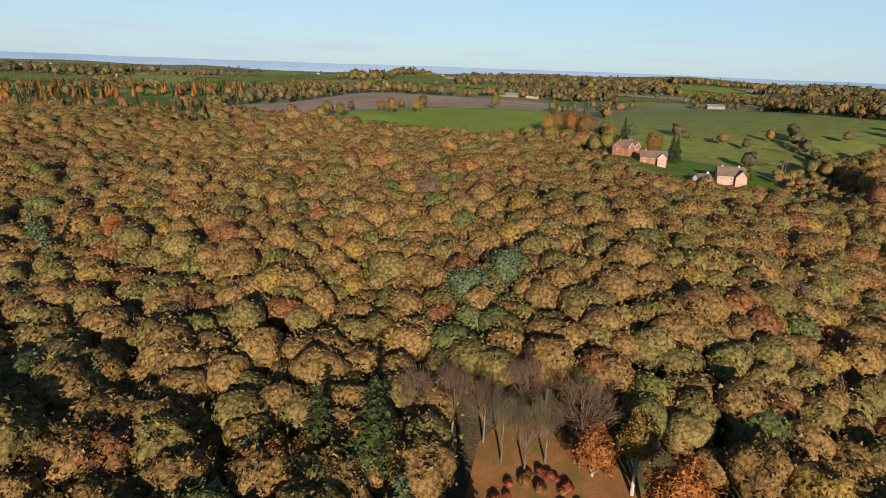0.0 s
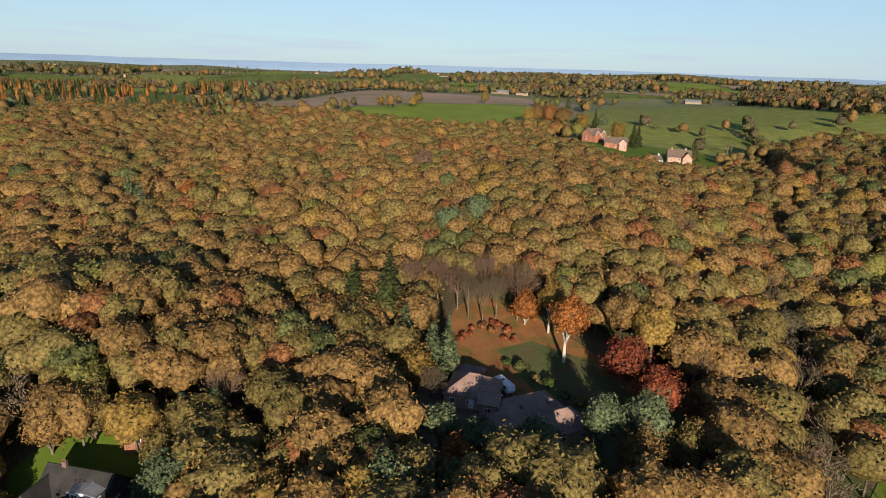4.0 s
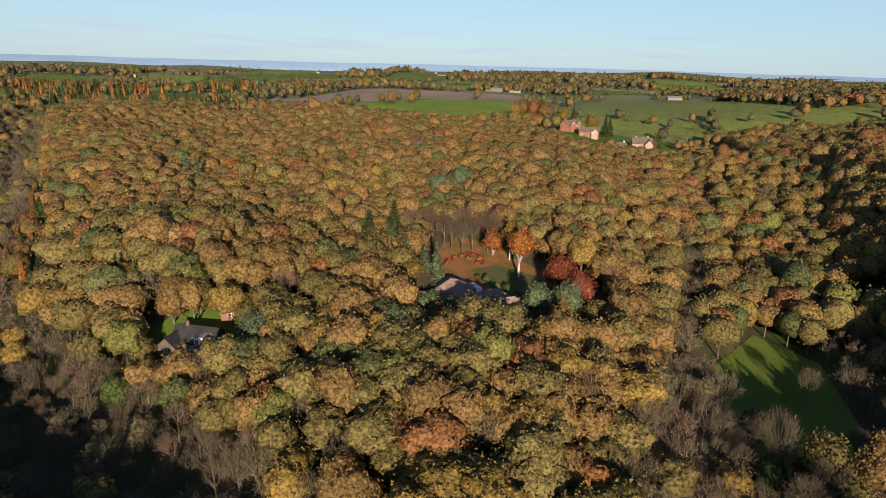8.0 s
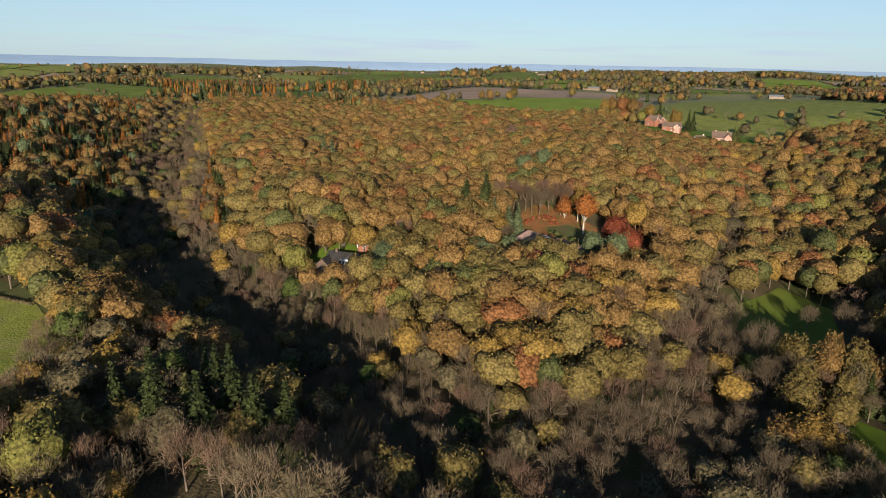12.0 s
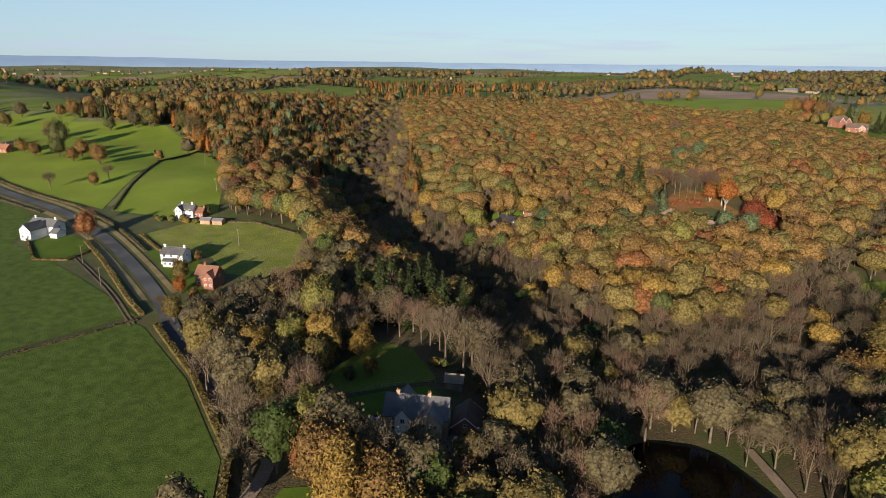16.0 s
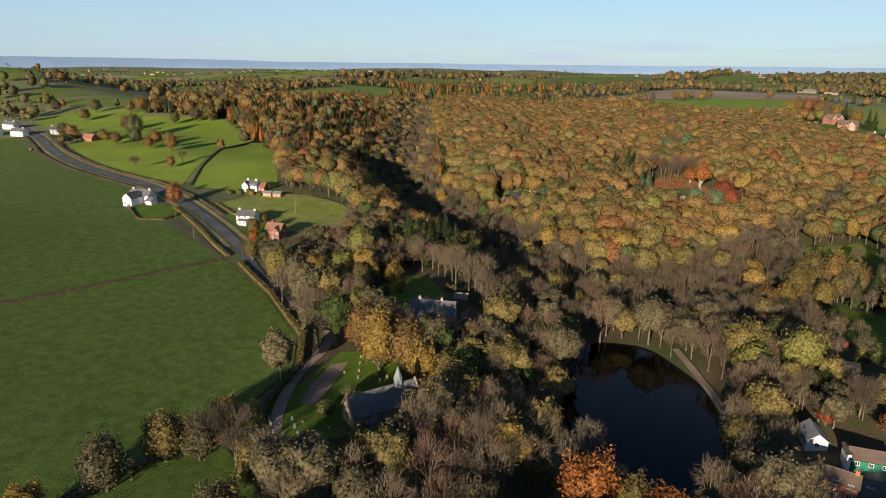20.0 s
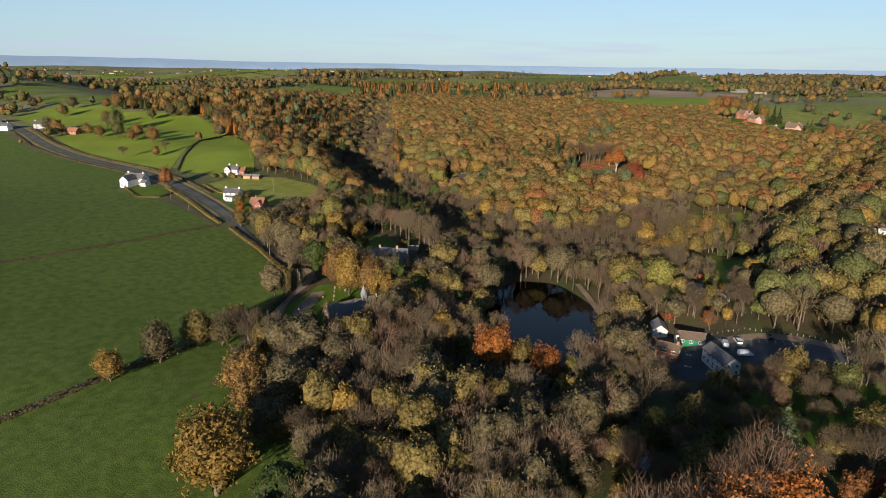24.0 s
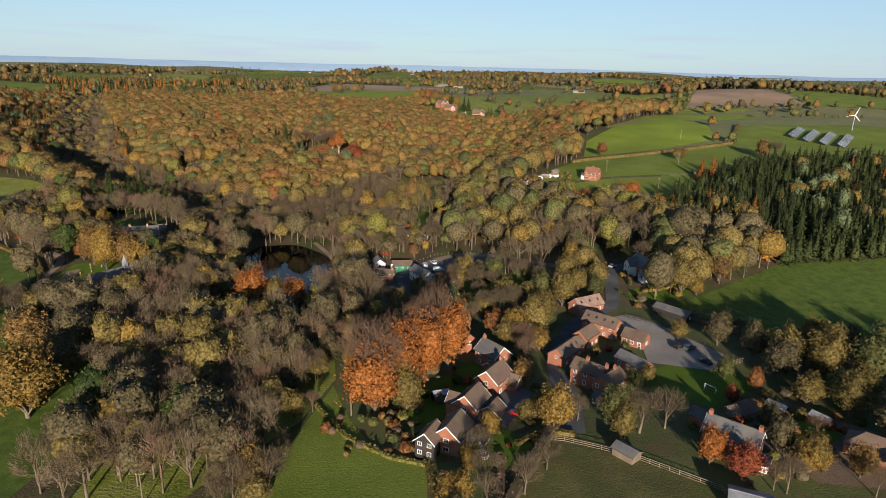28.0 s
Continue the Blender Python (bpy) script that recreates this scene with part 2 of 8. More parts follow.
M_LITTER = material("fallen_leaves", (0.17, 0.07, 0.025), (0.3, 0.135, 0.045), size=1.2, fine=0.25, bump=0.6, stain=((0.09, 0.1, 0.02), 5.0, 0.6))
M_EARTH = material("bare_earth", (0.11, 0.072, 0.045), (0.2, 0.14, 0.09), size=1.5, bump=0.6)
M_ASPHALT = material("asphalt", (0.055, 0.055, 0.057), (0.1, 0.1, 0.1), size=3.0, fine=0.05, bump=0.2, stain=((0.13, 0.12, 0.11), 9.0, 0.5))
M_GRAVEL = material("pale_gravel", (0.2, 0.175, 0.15), (0.34, 0.3, 0.26), size=2.0, fine=0.1, bump=0.4, stain=((0.2, 0.16, 0.12), 6.0, 0.5))
M_TRACK = material("dirt_track", (0.16, 0.11, 0.075), (0.3, 0.22, 0.15), size=1.5, bump=0.4)
M_VERGE = material("dry_verge", (0.17, 0.125, 0.05), (0.3, 0.235, 0.105), size=1.0, bump=0.8)
M_BRICK = material("red_brick", (0.24, 0.088, 0.05), (0.4, 0.16, 0.09), size=0.5, fine=0.25, bump=0.4, objects=0.5, stain=((0.2, 0.13, 0.1), 1.6, 0.5))
M_BUFF = material("pink_brick", (0.36, 0.2, 0.14), (0.5, 0.3, 0.21), size=0.5, fine=0.25, bump=0.3)
M_STONE = material("sandstone", (0.3, 0.19, 0.11), (0.5, 0.34, 0.21), size=0.6, fine=0.4, bump=0.5)
M_RENDER = material("white_render", (0.66, 0.63, 0.58), (0.83, 0.81, 0.77), size=1.2, bump=0.1, stain=((0.5, 0.46, 0.4), 2.2, 0.4))
M_TILE = material("brown_roof_tiles", (0.095, 0.062, 0.047), (0.19, 0.125, 0.095), size=0.5, fine=0.5, bump=0.7, objects=0.5, stain=((0.13, 0.12, 0.06), 2.5, 0.5))
M_REDTILE = material("clay_roof_tiles", (0.19, 0.085, 0.052), (0.32, 0.14, 0.085), size=0.5, fine=0.5, bump=0.6, objects=0.4, stain=((0.2, 0.12, 0.08), 2.5, 0.5))
M_PINKTILE = material("pinkish_roof_tiles", (0.22, 0.135, 0.105), (0.34, 0.22, 0.17), size=0.5, fine=0.5, bump=0.6, stain=((0.17, 0.12, 0.09), 2.5, 0.5))
M_SLATE = material("slate", (0.075, 0.072, 0.075), (0.16, 0.15, 0.15), size=0.5, fine=0.5, rough=0.6, bump=0.5, objects=0.5, stain=((0.16, 0.15, 0.1), 2.5, 0.5))
M_LEAD = material("lead_grey", (0.15, 0.15, 0.155), (0.27, 0.27, 0.275), size=0.5, rough=0.5)
M_TIMBER = material("weathered_timber", (0.13, 0.095, 0.065), (0.3, 0.235, 0.17), size=0.4, bump=0.4, objects=0.6, stretch=(1, 1, 0.3))
M_BLACKWOOD = material("black_timber", (0.02, 0.018, 0.016), (0.05, 0.045, 0.04), size=0.4, bump=0.3)
M_WHITE = material("white_paint", (0.74, 0.73, 0.7), (0.84, 0.83, 0.81), size=0.5, rough=0.5, bump=0.05)
M_GREENPAINT = material("green_paint", (0.02, 0.14, 0.075), (0.035, 0.2, 0.11), size=0.6, rough=0.55, bump=0.05)
M_GLASS = material("window_glass", (0.02, 0.024, 0.03), (0.05, 0.06, 0.07), size=0.8, rough=0.06, bump=0.0, spec=0.8)
M_TYRE = material("tyre_rubber", (0.015, 0.015, 0.015), (0.03, 0.03, 0.03), size=0.2)
M_CHROME = material("wheel_metal", (0.4, 0.4, 0.41), (0.6, 0.6, 0.62), size=0.2, rough=0.3, metal=0.8)
M_SOLAR = material("solar_cells", (0.012, 0.02, 0.05), (0.025, 0.04, 0.09), size=1.0, rough=0.12, bump=0.0, spec=0.7)
M_STEEL = material("galvanised_steel", (0.32, 0.33, 0.34), (0.5, 0.51, 0.52), size=0.6, rough=0.45, metal=0.5)
M_CONTAINER = material("green_container", (0.015, 0.15, 0.09), (0.03, 0.22, 0.13), size=0.8, rough=0.5)
M_REDPAINT = material("red_paint", (0.42, 0.03, 0.025), (0.6, 0.05, 0.04), size=0.6, rough=0.4, bump=0.0)
# blue of the distance haze put straight into the hills' colour
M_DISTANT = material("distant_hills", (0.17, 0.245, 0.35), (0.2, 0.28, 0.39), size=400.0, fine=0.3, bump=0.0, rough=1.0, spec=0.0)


def car_paint(name, c):
    return material(name, tuple(0.9 * v for v in c), c, size=0.8, rough=0.25, bump=0.0, spec=0.6)


PAINT = {k: car_paint("car_paint_" + k, c) for k, c in (("white", (0.8, 0.8, 0.8)), ("silver", (0.42, 0.45, 0.48)), ("black", (0.02, 0.02, 0.022)), ("red", (0.5, 0.02, 0.02)), ("blue", (0.03, 0.08, 0.2)), ("grey", (0.12, 0.13, 0.14)))}


def water_material():
    m = bpy.data.materials.new("still_water")
    m.use_nodes = True
    n, l = m.node_tree.nodes, m.node_tree.links
    b = n["Principled BSDF"]
    b.inputs["Base Color"].default_value, b.inputs["Roughness"].default_value, b.inputs["IOR"].default_value = (0.004, 0.0035, 0.0028, 1), 0.03, 1.33
    b.inputs["Specular IOR Level"].default_value = 0.2
    no, bp = n.new("ShaderNodeTexNoise"), n.new("ShaderNodeBump")
    no.inputs["Scale"].default_value, no.inputs["Detail"].default_value = 1.6, 3.0
    bp.inputs["Strength"].default_value, bp.inputs["Distance"].default_value = 0.05, 0.05
    l.new(n.new("ShaderNodeNewGeometry").outputs["Position"], no.inputs["Vector"]), l.new(no.outputs["Fac"], bp.inputs["Height"]), l.new(bp.outputs[0], b.inputs["Normal"])
    return m


M_WATER = water_material()


# ---- the lie of the land ----
from mathutils import geometry


def smooth(a, b, v):
    s = np.clip((v - a) / (b - a), 0.0, 1.0)
    return s * s * (3 - 2 * s)


def line_side(x, y, line):
    """Distance to a line of (x, y, value) stations, the value beside the nearest place, and whether a point lies left of it."""
    best, val, left = np.full(np.shape(x), 1e9), np.zeros(np.shape(x)), np.zeros(np.shape(x), bool)
    for (ax, ay, av), (bx, by, bv) in zip(line, line[1:]):
        ux, uy = bx - ax, by - ay
        s = np.clip(((x - ax) * ux + (y - ay) * uy) / (ux * ux + uy * uy), 0, 1)
        d = np.hypot(x - ax - s * ux, y - ay - s * uy)
        val = np.where(d < best, av + s * (bv - av), val)
        left = np.where(d < best, ux * (y - ay) - uy * (x - ax) > 0, left)
        best = np.minimum(d, best)
    return best, val, left


def line_dist(x, y, line):
    return line_side(x, y, line)[:2]


def brow(a, b, v):
    """A flank that is steep at its foot and rounds off at the top."""
    return np.sin(np.clip((v - a) / (b - a), 0.0, 1.0) * math.pi / 2)


def wave(x, y, size, turn):
    c, s = math.cos(turn), math.sin(turn)
    u, v = (c * x - s * y) / size, (s * x + c * y) / size
    return np.sin(u + 1.7 * np.sin(0.6 * v + turn)) * np.cos(v + 1.3 * np.sin(0.7 * u))


EAST_BROOK = [(20, -150, -1.0), (48, -105, 1.5), (80, -50, 3.0), (115, 15, 4.5), (155, 120, 12.0), (215, 260, 35.0), (330, 430, 46.0)]
WEST_BROOK = [(34, -118, -1.0), (0, -82, 1.0), (-30, -50, 1.5), (-62, -24, 2.0), (-100, 0, 3.0), (-135, 28, 4.0), (-172, 66, 5.5), (-205, 125, 8.0), (-240, 205, 12.0), (-300, 310, 18.0), (-380, 450, 26.0), (-440, 600, 34.0)]
OUTLET = [(60, -165, -1.0), (95, -190, 1.0), (40, -240, 1.5), (20, -330, 1.0), (10, -700, -2.0)]


def ground_z(x, y):
    """Height of the ground; arrays of x and y in metres."""
    x, y = np.asarray(x, float), np.asarray(y, float)
    near = 1 - smooth(150, 420, y)
    z = 7 + 41 * smooth(-160, 400, y) + near * (15 * smooth(75, 250, x) * (0.35 + 0.65 * smooth(-290, -120, y)) + 9 * smooth(-50, -230, x))
    z = z + 4 * smooth(-220, -330, y) * smooth(60, 170, x) - 6 * smooth(-250, -420, y) * smooth(60, -60, x)
    z = z + 7 * smooth(190, 420, x) * smooth(-60, 120, y) * near + 10 * smooth(-330, -520, x) * smooth(-100, 200, y) * near
    z = z + 8 * smooth(220, 420, x) * (1 - near) - 13 * smooth(-90, -240, x) * smooth(250, 430, y)
    z = z - 7.0 * smooth(30, 170, np.abs(x + 5)) * smooth(0, 120, y) * (1 - smooth(300, 460, y)) + 2.5 * smooth(120, 10, np.abs(x)) * smooth(60, 200, y) * (1 - smooth(330, 450, y))
    z = z + 10 * np.exp(-((x - 60) ** 2 + (y - 165) ** 2) / 65 ** 2) + 11 * np.exp(-((x + 98) ** 2 + (y - 72) ** 2) / 42 ** 2) + 5 * np.exp(-((x - 12) ** 2 + (y + 2) ** 2) / 32 ** 2) + 3 * np.exp(-((x + 40) ** 2 + (y - 190) ** 2) / 70 ** 2)
    z = z - 9 * np.exp(-((y - 392) / 48) ** 2) * smooth(-310, -220, x) * smooth(122, 88, x) + 6 * smooth(430, 720, y) * smooth(-260, -120, x) * smooth(260, 100, x) * (1 - smooth(1150, 1700, y))
    z = z + 11 * np.exp(-((x + 455) ** 2 + (y - 400) ** 2) / 130 ** 2)
    for line, a, b, hill in ((EAST_BROOK, 18, 60, True), (WEST_BROOK, 6, 50, False), (OUTLET, 8, 60, None)):
        d, floor, left = line_side(x, y, line)
        rise = smooth(a, b, d) if hill is None else np.where(left == hill, brow(a, b + 30, d), smooth(a, b + (0 if hill else 85) * smooth(30, 130, y), d))
        z = z + np.minimum(floor - z, 0) * (1 - rise)
    z = z + 5 * np.exp(-((x + 27) ** 2 + (y + 146) ** 2) / 38 ** 2)
    z = z + 4.5 * np.exp(-((x + 58) ** 2 + (y + 98) ** 2) / 32 ** 2) - 7 * smooth(100, 180, x) * smooth(280, 350, y) * (1 - smooth(430, 560, y))
    r = np.hypot(x, y - 100)
    far = smooth(550, 1100, r)
    z = z + far * (7 * wave(x, y, 260, 0.4) + 9 * wave(x, y, 610, 2.1)) + 15 * smooth(1200, 4600, r) + (1.0 - far) * 0.8 * wave(x, y, 45, 1.1)
    z = z + far * (6 * wave(x, y, 190, 1.3) + 5 * wave(x, y, 420, 0.2))
    z = z - 30 * far * smooth(-200, -1200, y)
    for hx, hy, hz, hr in ((700, 700, 24, 250), (-1060, 350, 34, 200), (-1330, 1400, 24, 330), (-930, 950, 14, 220)):
        z = z + hz * np.exp(-((x - hx) ** 2 + (y - hy) ** 2) / hr ** 2)
    u, v = 0.94 * (x - POND[0]) + 0.34 * (y - POND[1]), -0.34 * (x - POND[0]) + 0.94 * (y - POND[1])
    pond = smooth(1.25, 0.98, np.hypot(u / POND[2], v / POND[3]))
    return z + (-1.6 - z) * pond


POND = (46.0, -148.0, 20.0, 39.0)


def gz(x, y):
    return float(ground_z(x, y))


def inside(poly, x, y):
    x, y = np.asarray(x, float), np.asarray(y, float)
    hit = np.zeros(x.shape, bool)
    for (ax, ay), (bx, by) in zip(poly, poly[1:] + poly[:1]):
        cross = ((ay > y) != (by > y)) & (x < (bx - ax) * (y - ay) / ((by - ay) or 1e-9) + ax)
        hit ^= cross
    return hit


def mesh_from(name, verts, tris, mats, index=None, vary=None, flat=True):
    """A mesh of triangles from arrays."""
    me = bpy.data.meshes.new(name)
    verts, tris = np.asarray(verts, np.float32), np.asarray(tris, np.int32)
    me.vertices.add(len(verts)), me.loops.add(tris.size), me.polygons.add(len(tris))
    me.vertices.foreach_set("co", verts.ravel())
    me.loops.foreach_set("vertex_index", tris.ravel())
    me.polygons.foreach_set("loop_start", np.arange(0, tris.size, 3, dtype=np.int32))
    if index is not None:
        me.polygons.foreach_set("material_index", np.asarray(index, np.int32))
    me.polygons.foreach_set("use_smooth", np.full(len(tris), not flat))
    if vary is not None:
        me.attributes.new("vary", "FLOAT", "POINT").data.foreach_set("value", np.asarray(vary, np.float32))
    for m in mats:
        me.materials.append(m)
    me.update(calc_edges=True)
    return me


def drape(name, poly, mat, step=7.0, lift=0.12, label="", category="field"):
    """A sheet of one cover laid on the ground inside a polygon."""
    edge = []
    for (ax, ay), (bx, by) in zip(poly, poly[1:] + poly[:1]):
        n = max(1, int(math.hypot(bx - ax, by - ay) / step))
        edge += [(ax + (bx - ax) * k / n, ay + (by - ay) * k / n) for k in range(n)]
    xs, ys = [p[0] for p in edge], [p[1] for p in edge]
    gx, gy = np.meshgrid(np.arange(min(xs) + step / 2, max(xs), step), np.arange(min(ys) + step / 2, max(ys), step))
    gx, gy = gx.ravel(), gy.ravel()
    keep = inside(edge, gx, gy)
    ex, ey = np.array(xs), np.array(ys)
    keep[keep] = np.array([np.min((ex - a) ** 2 + (ey - b) ** 2) > (step * 0.4) ** 2 for a, b in zip(gx[keep], gy[keep])], bool)
    pts = [Vector(p) for p in edge] + [Vector((a, b)) for a, b in zip(gx[keep], gy[keep])]
    v, _, f, *_ = geometry.delaunay_2d_cdt(pts, [(i, (i + 1) % len(edge)) for i in range(len(edge))], [], 1, 1e-4)
    v = np.array([tuple(p) for p in v])
    z = ground_z(v[:, 0], v[:, 1]) + lift
    ob = new(name, mesh_from(name, np.column_stack([v, z]), [tuple(t) for t in f], [mat], flat=False))
    return tagged(ob, label, category, kind="structure")


def strip(name, line, width, mat, lift=0.2, label="", category="road", step=5.0):
    """A ribbon of even width along a line of (x, y) stations, rounded at the bends."""
    p = [Vector(q) for q in line]
    for _ in range(2):
        p = [p[0]] + [q for a, b in zip(p, p[1:]) for q in (a.lerp(b, 0.25), a.lerp(b, 0.75))] + [p[-1]]
    fine = []
    for a, b in zip(p, p[1:]):
        n = max(1, int((b - a).length / step))
        fine += [a.lerp(b, k / n) for k in range(n)]
    fine.append(p[-1])
    verts, tris = [], []
    for i, q in enumerate(fine):
        d = (fine[min(i + 1, len(fine) - 1)] - fine[max(i - 1, 0)]).normalized()
        for s in (-0.5, -0.17, 0.17, 0.5):
            x, y = q.x - d.y * width * s, q.y + d.x * width * s
            verts.append((x, y, gz(x, y) + lift))
        if i:
            for k in range(3):
                a = 4 * i - 4 + k
                tris += [(a, a + 4, a + 5), (a, a + 5, a + 1)]
    if np.cross(np.subtract(verts[tris[0][1]], verts[tris[0][0]]), np.subtract(verts[tris[0][2]], verts[tris[0][0]]))[2] < 0:
        tris = [t[::-1] for t in tris]
    return tagged(new(name, mesh_from(name, verts, tris, [mat], flat=False)), label, category, kind="structure")


def axis(a, b, step, limit):
    mid = list(np.arange(a, b + 0.1, step))
    lo, hi, s = [a], [b], step
    while lo[-1] > -limit or hi[-1] < limit:
        s = min(s * 1.16, 130)
        lo.append(lo[-1] - s), hi.append(hi[-1] + s)
    return np.array(sorted(set(lo[1:]) | set(mid) | set(hi[1:])))


# the limits of the woods
WOODLAND = [(-46, -228), (-52, -190), (-64, -172), (-100, -146), (-128, -128), (-132, -112), (-118, -90), (-127, -48), (-150, -26), (-200, -22), (-226, 0), (-261, 47), (-330, 99), (-352, 110), (-444, 165), (-560, 150),
            (-640, 330), (-560, 520), (-420, 620), (-300, 640), (-240, 600), (-236, 520), (-160, 490), (-105, 490), (8, 434), (91, 460), (120, 400), (165, 372), (200, 380), (330, 440), (420, 380), (322, 236), (240, 150), (232, 52),
            (222, 28), (186, -6), (172, -30), (166, -60), (196, -88), (236, -108), (232, -132), (275, -184), (226, -214), (205, -226), (196, -200), (170, -184), (140, -178), (96, -184), (96, -230), (92, -276), (84, -330),
            (24, -330), (30, -285), (10, -264), (-22, -236)]
FIR_WOOD = [(232, -134), (240, -100), (270, -72), (300, -36), (332, 0), (390, 26), (470, 20), (640, 30), (640, -150), (480, -164), (326, -178), (276, -186)]


def build_ground():
    ax, ay = axis(-480, 480, 6.0, 4700), axis(-440, 520, 6.0, 4700)
    X, Y = np.meshgrid(ax, ay, indexing="ij")
    X, Y = X.ravel(), Y.ravel()
    n = len(ay)
    i = (np.arange(len(ax) - 1)[:, None] * n + np.arange(n - 1)[None]).ravel()
    tris = np.concatenate([np.column_stack([i, i + n, i + n + 1]), np.column_stack([i, i + n + 1, i + 1])])
    tx, ty = X[tris[:, 0]], Y[tris[:, 0]]
    far = (np.hypot(tx, ty - 100) > 300) & ~inside(WOODLAND, tx, ty) & ~inside(FIR_WOOD, tx, ty) & (ty > -150)
    far |= np.hypot(tx, ty - 100) > 760
    ob = new("ground", mesh_from("ground", np.column_stack([X, Y, ground_z(X, Y)]), tris, [M_GROUND, M_FARLAND], far.astype(int), flat=False))
    tagged(ob, "rolling ground under brown leaf litter and rough grass", "ground", kind="structure")


build_ground()

# fields and pastures, corner by corner
BIG_CROP = [(-146, -128), (-212, -110), (-262, -98), (-285, -66), (-340, -57), (-390, -48), (-460, -28), (-560, 14), (-720, -120), (-520, -420), (-235, -420), (-172, -212)]
LOW_CROP = [(-136, -133), (-101, -149), (-64, -174), (-52, -190), (-46, -226), (-60, -292), (-90, -420), (-230, -420), (-168, -212), (-143, -132)]
SOUTH_MEADOW = [(-42, -230), (-22, -238), (-6, -252), (10, -264), (30, -285), (24, -330), (-20, -430), (-86, -430), (-57, -292)]
SHEEP_FIELD = [(-214, -66), (-206, -40), (-178, -27), (-150, -30), (-129, -46), (-127, -78), (-146, -84), (-163, -74), (-186, -76)]
UPPER_PASTURE = [(-470, 8), (-395, -22), (-330, -36), (-270, -44), (-300, -4), (-345, 60), (-352, 108), (-444, 160), (-540, 136)]
BANK_PASTURE = [(-262, -44), (-226, -42), (-205, -26), (-232, 6), (-262, 44), (-328, 96), (-346, 104), (-340, 60), (-294, -4)]
SHEEP_HILL = [(-105, 494), (-95, 612), (-10, 700), (101, 712), (128, 620), (118, 520), (91, 463), (8, 437)]
PLOUGHED = [(-300, 900), (-200, 650), (-112, 512), (-102, 618), (-15, 708), (105, 720), (190, 800), (250, 905), (200, 1010), (-190, 1010)]
EAST_TOP = [(165, 470), (213, 556), (275, 530), (345, 536), (423, 790), (386, 945), (370, 1200), (285, 965), (190, 700), (140, 600)]
VALLEY_MEADOW = [(97, 45), (121, 70), (134, 50), (128, 24), (122, 0), (112, -16), (98, -18), (91, 0), (90, 28)]
SIDE_MEADOW = [(160, 95), (182, 98), (186, 70), (166, 60), (156, 76)]
LONG_PASTURE = [(172, -36), (188, -8), (222, 26), (300, 64), (377, 104), (392, 40), (318, 4), (288, -10), (226, -22)]
LOW_PASTURE = [(168, -45), (226, -27), (288, -14), (330, 0), (300, -40), (270, -72), (240, -98), (208, -68), (188, -66), (170, -70)]
SOLAR_FIELD = [(396, 32), (381, 106), (420, 190), (560, 214), (700, 120), (620, 34), (470, 24)]
BACK_PASTURE = [(255, 128), (300, 198), (372, 240), (392, 200), (372, 126), (300, 82), (236, 52)]
FAR_PASTURE = [(322, 232), (421, 363), (520, 380), (480, 260), (400, 232)]
EAST_FIELD = [(212, -226), (228, -216), (271, -185), (326, -174), (480, -158), (500, -310), (300, -282), (224, -248)]
SOUTH_FIELD = [(141, -318), (148, -314), (168, -322), (184, -332), (190, -370), (136, -370)]
WEST_LAWN = [(92, -280), (100, -300), (108, -314), (121, -321), (122, -390), (84, -390), (86, -310)]
HILL_LAWN = [(9, 104), (16, 112), (24, 108), (33, 99), (44, 86), (54, 68), (46, 56), (30, 48), (18, 52), (6, 66), (6, 90)]
GARDEN_GREEN = [(95, -47), (106, -30), (117, -42), (126, -53), (127, -75), (124, -91), (112, -104), (109, -94), (102, -70)]
HOUSE_LAWN = [(-60, -137), (-63, -127), (-58, -110), (-46, -110), (-33, -120), (-34, -123), (-46, -135), (-52, -139)]
CHURCHYARD = [(-44, -176), (-30, -168), (-12, -182), (4, -192), (0, -206), (-28, -222), (-42, -212)]
COTTAGE_LAWN = [(182, -280), (196, -272), (211, -278), (214, -288), (198, -300), (184, -294)]
WEST_GREEN = [(-566, 52), (-486, 66), (-545, 140), (-566, 172), (-660, 146), (-645, 80)]
WEST_HILL = [(-566, 186), (-668, 158), (-810, 146), (-900, 300), (-720, 400), (-655, 330)]
HILLTOP_GARDEN = [(104, 345), (150, 326), (196, 340), (204, 400), (160, 432), (112, 440)]
VILLAGE_GREEN = [(88, -236), (150, -230), (204, -228), (222, -250), (262, -276), (300, -288), (300, -430), (86, -430)]
UPPER_GREEN = [(-226, 512), (-160, 494), (-200, 640), (-236, 600)]
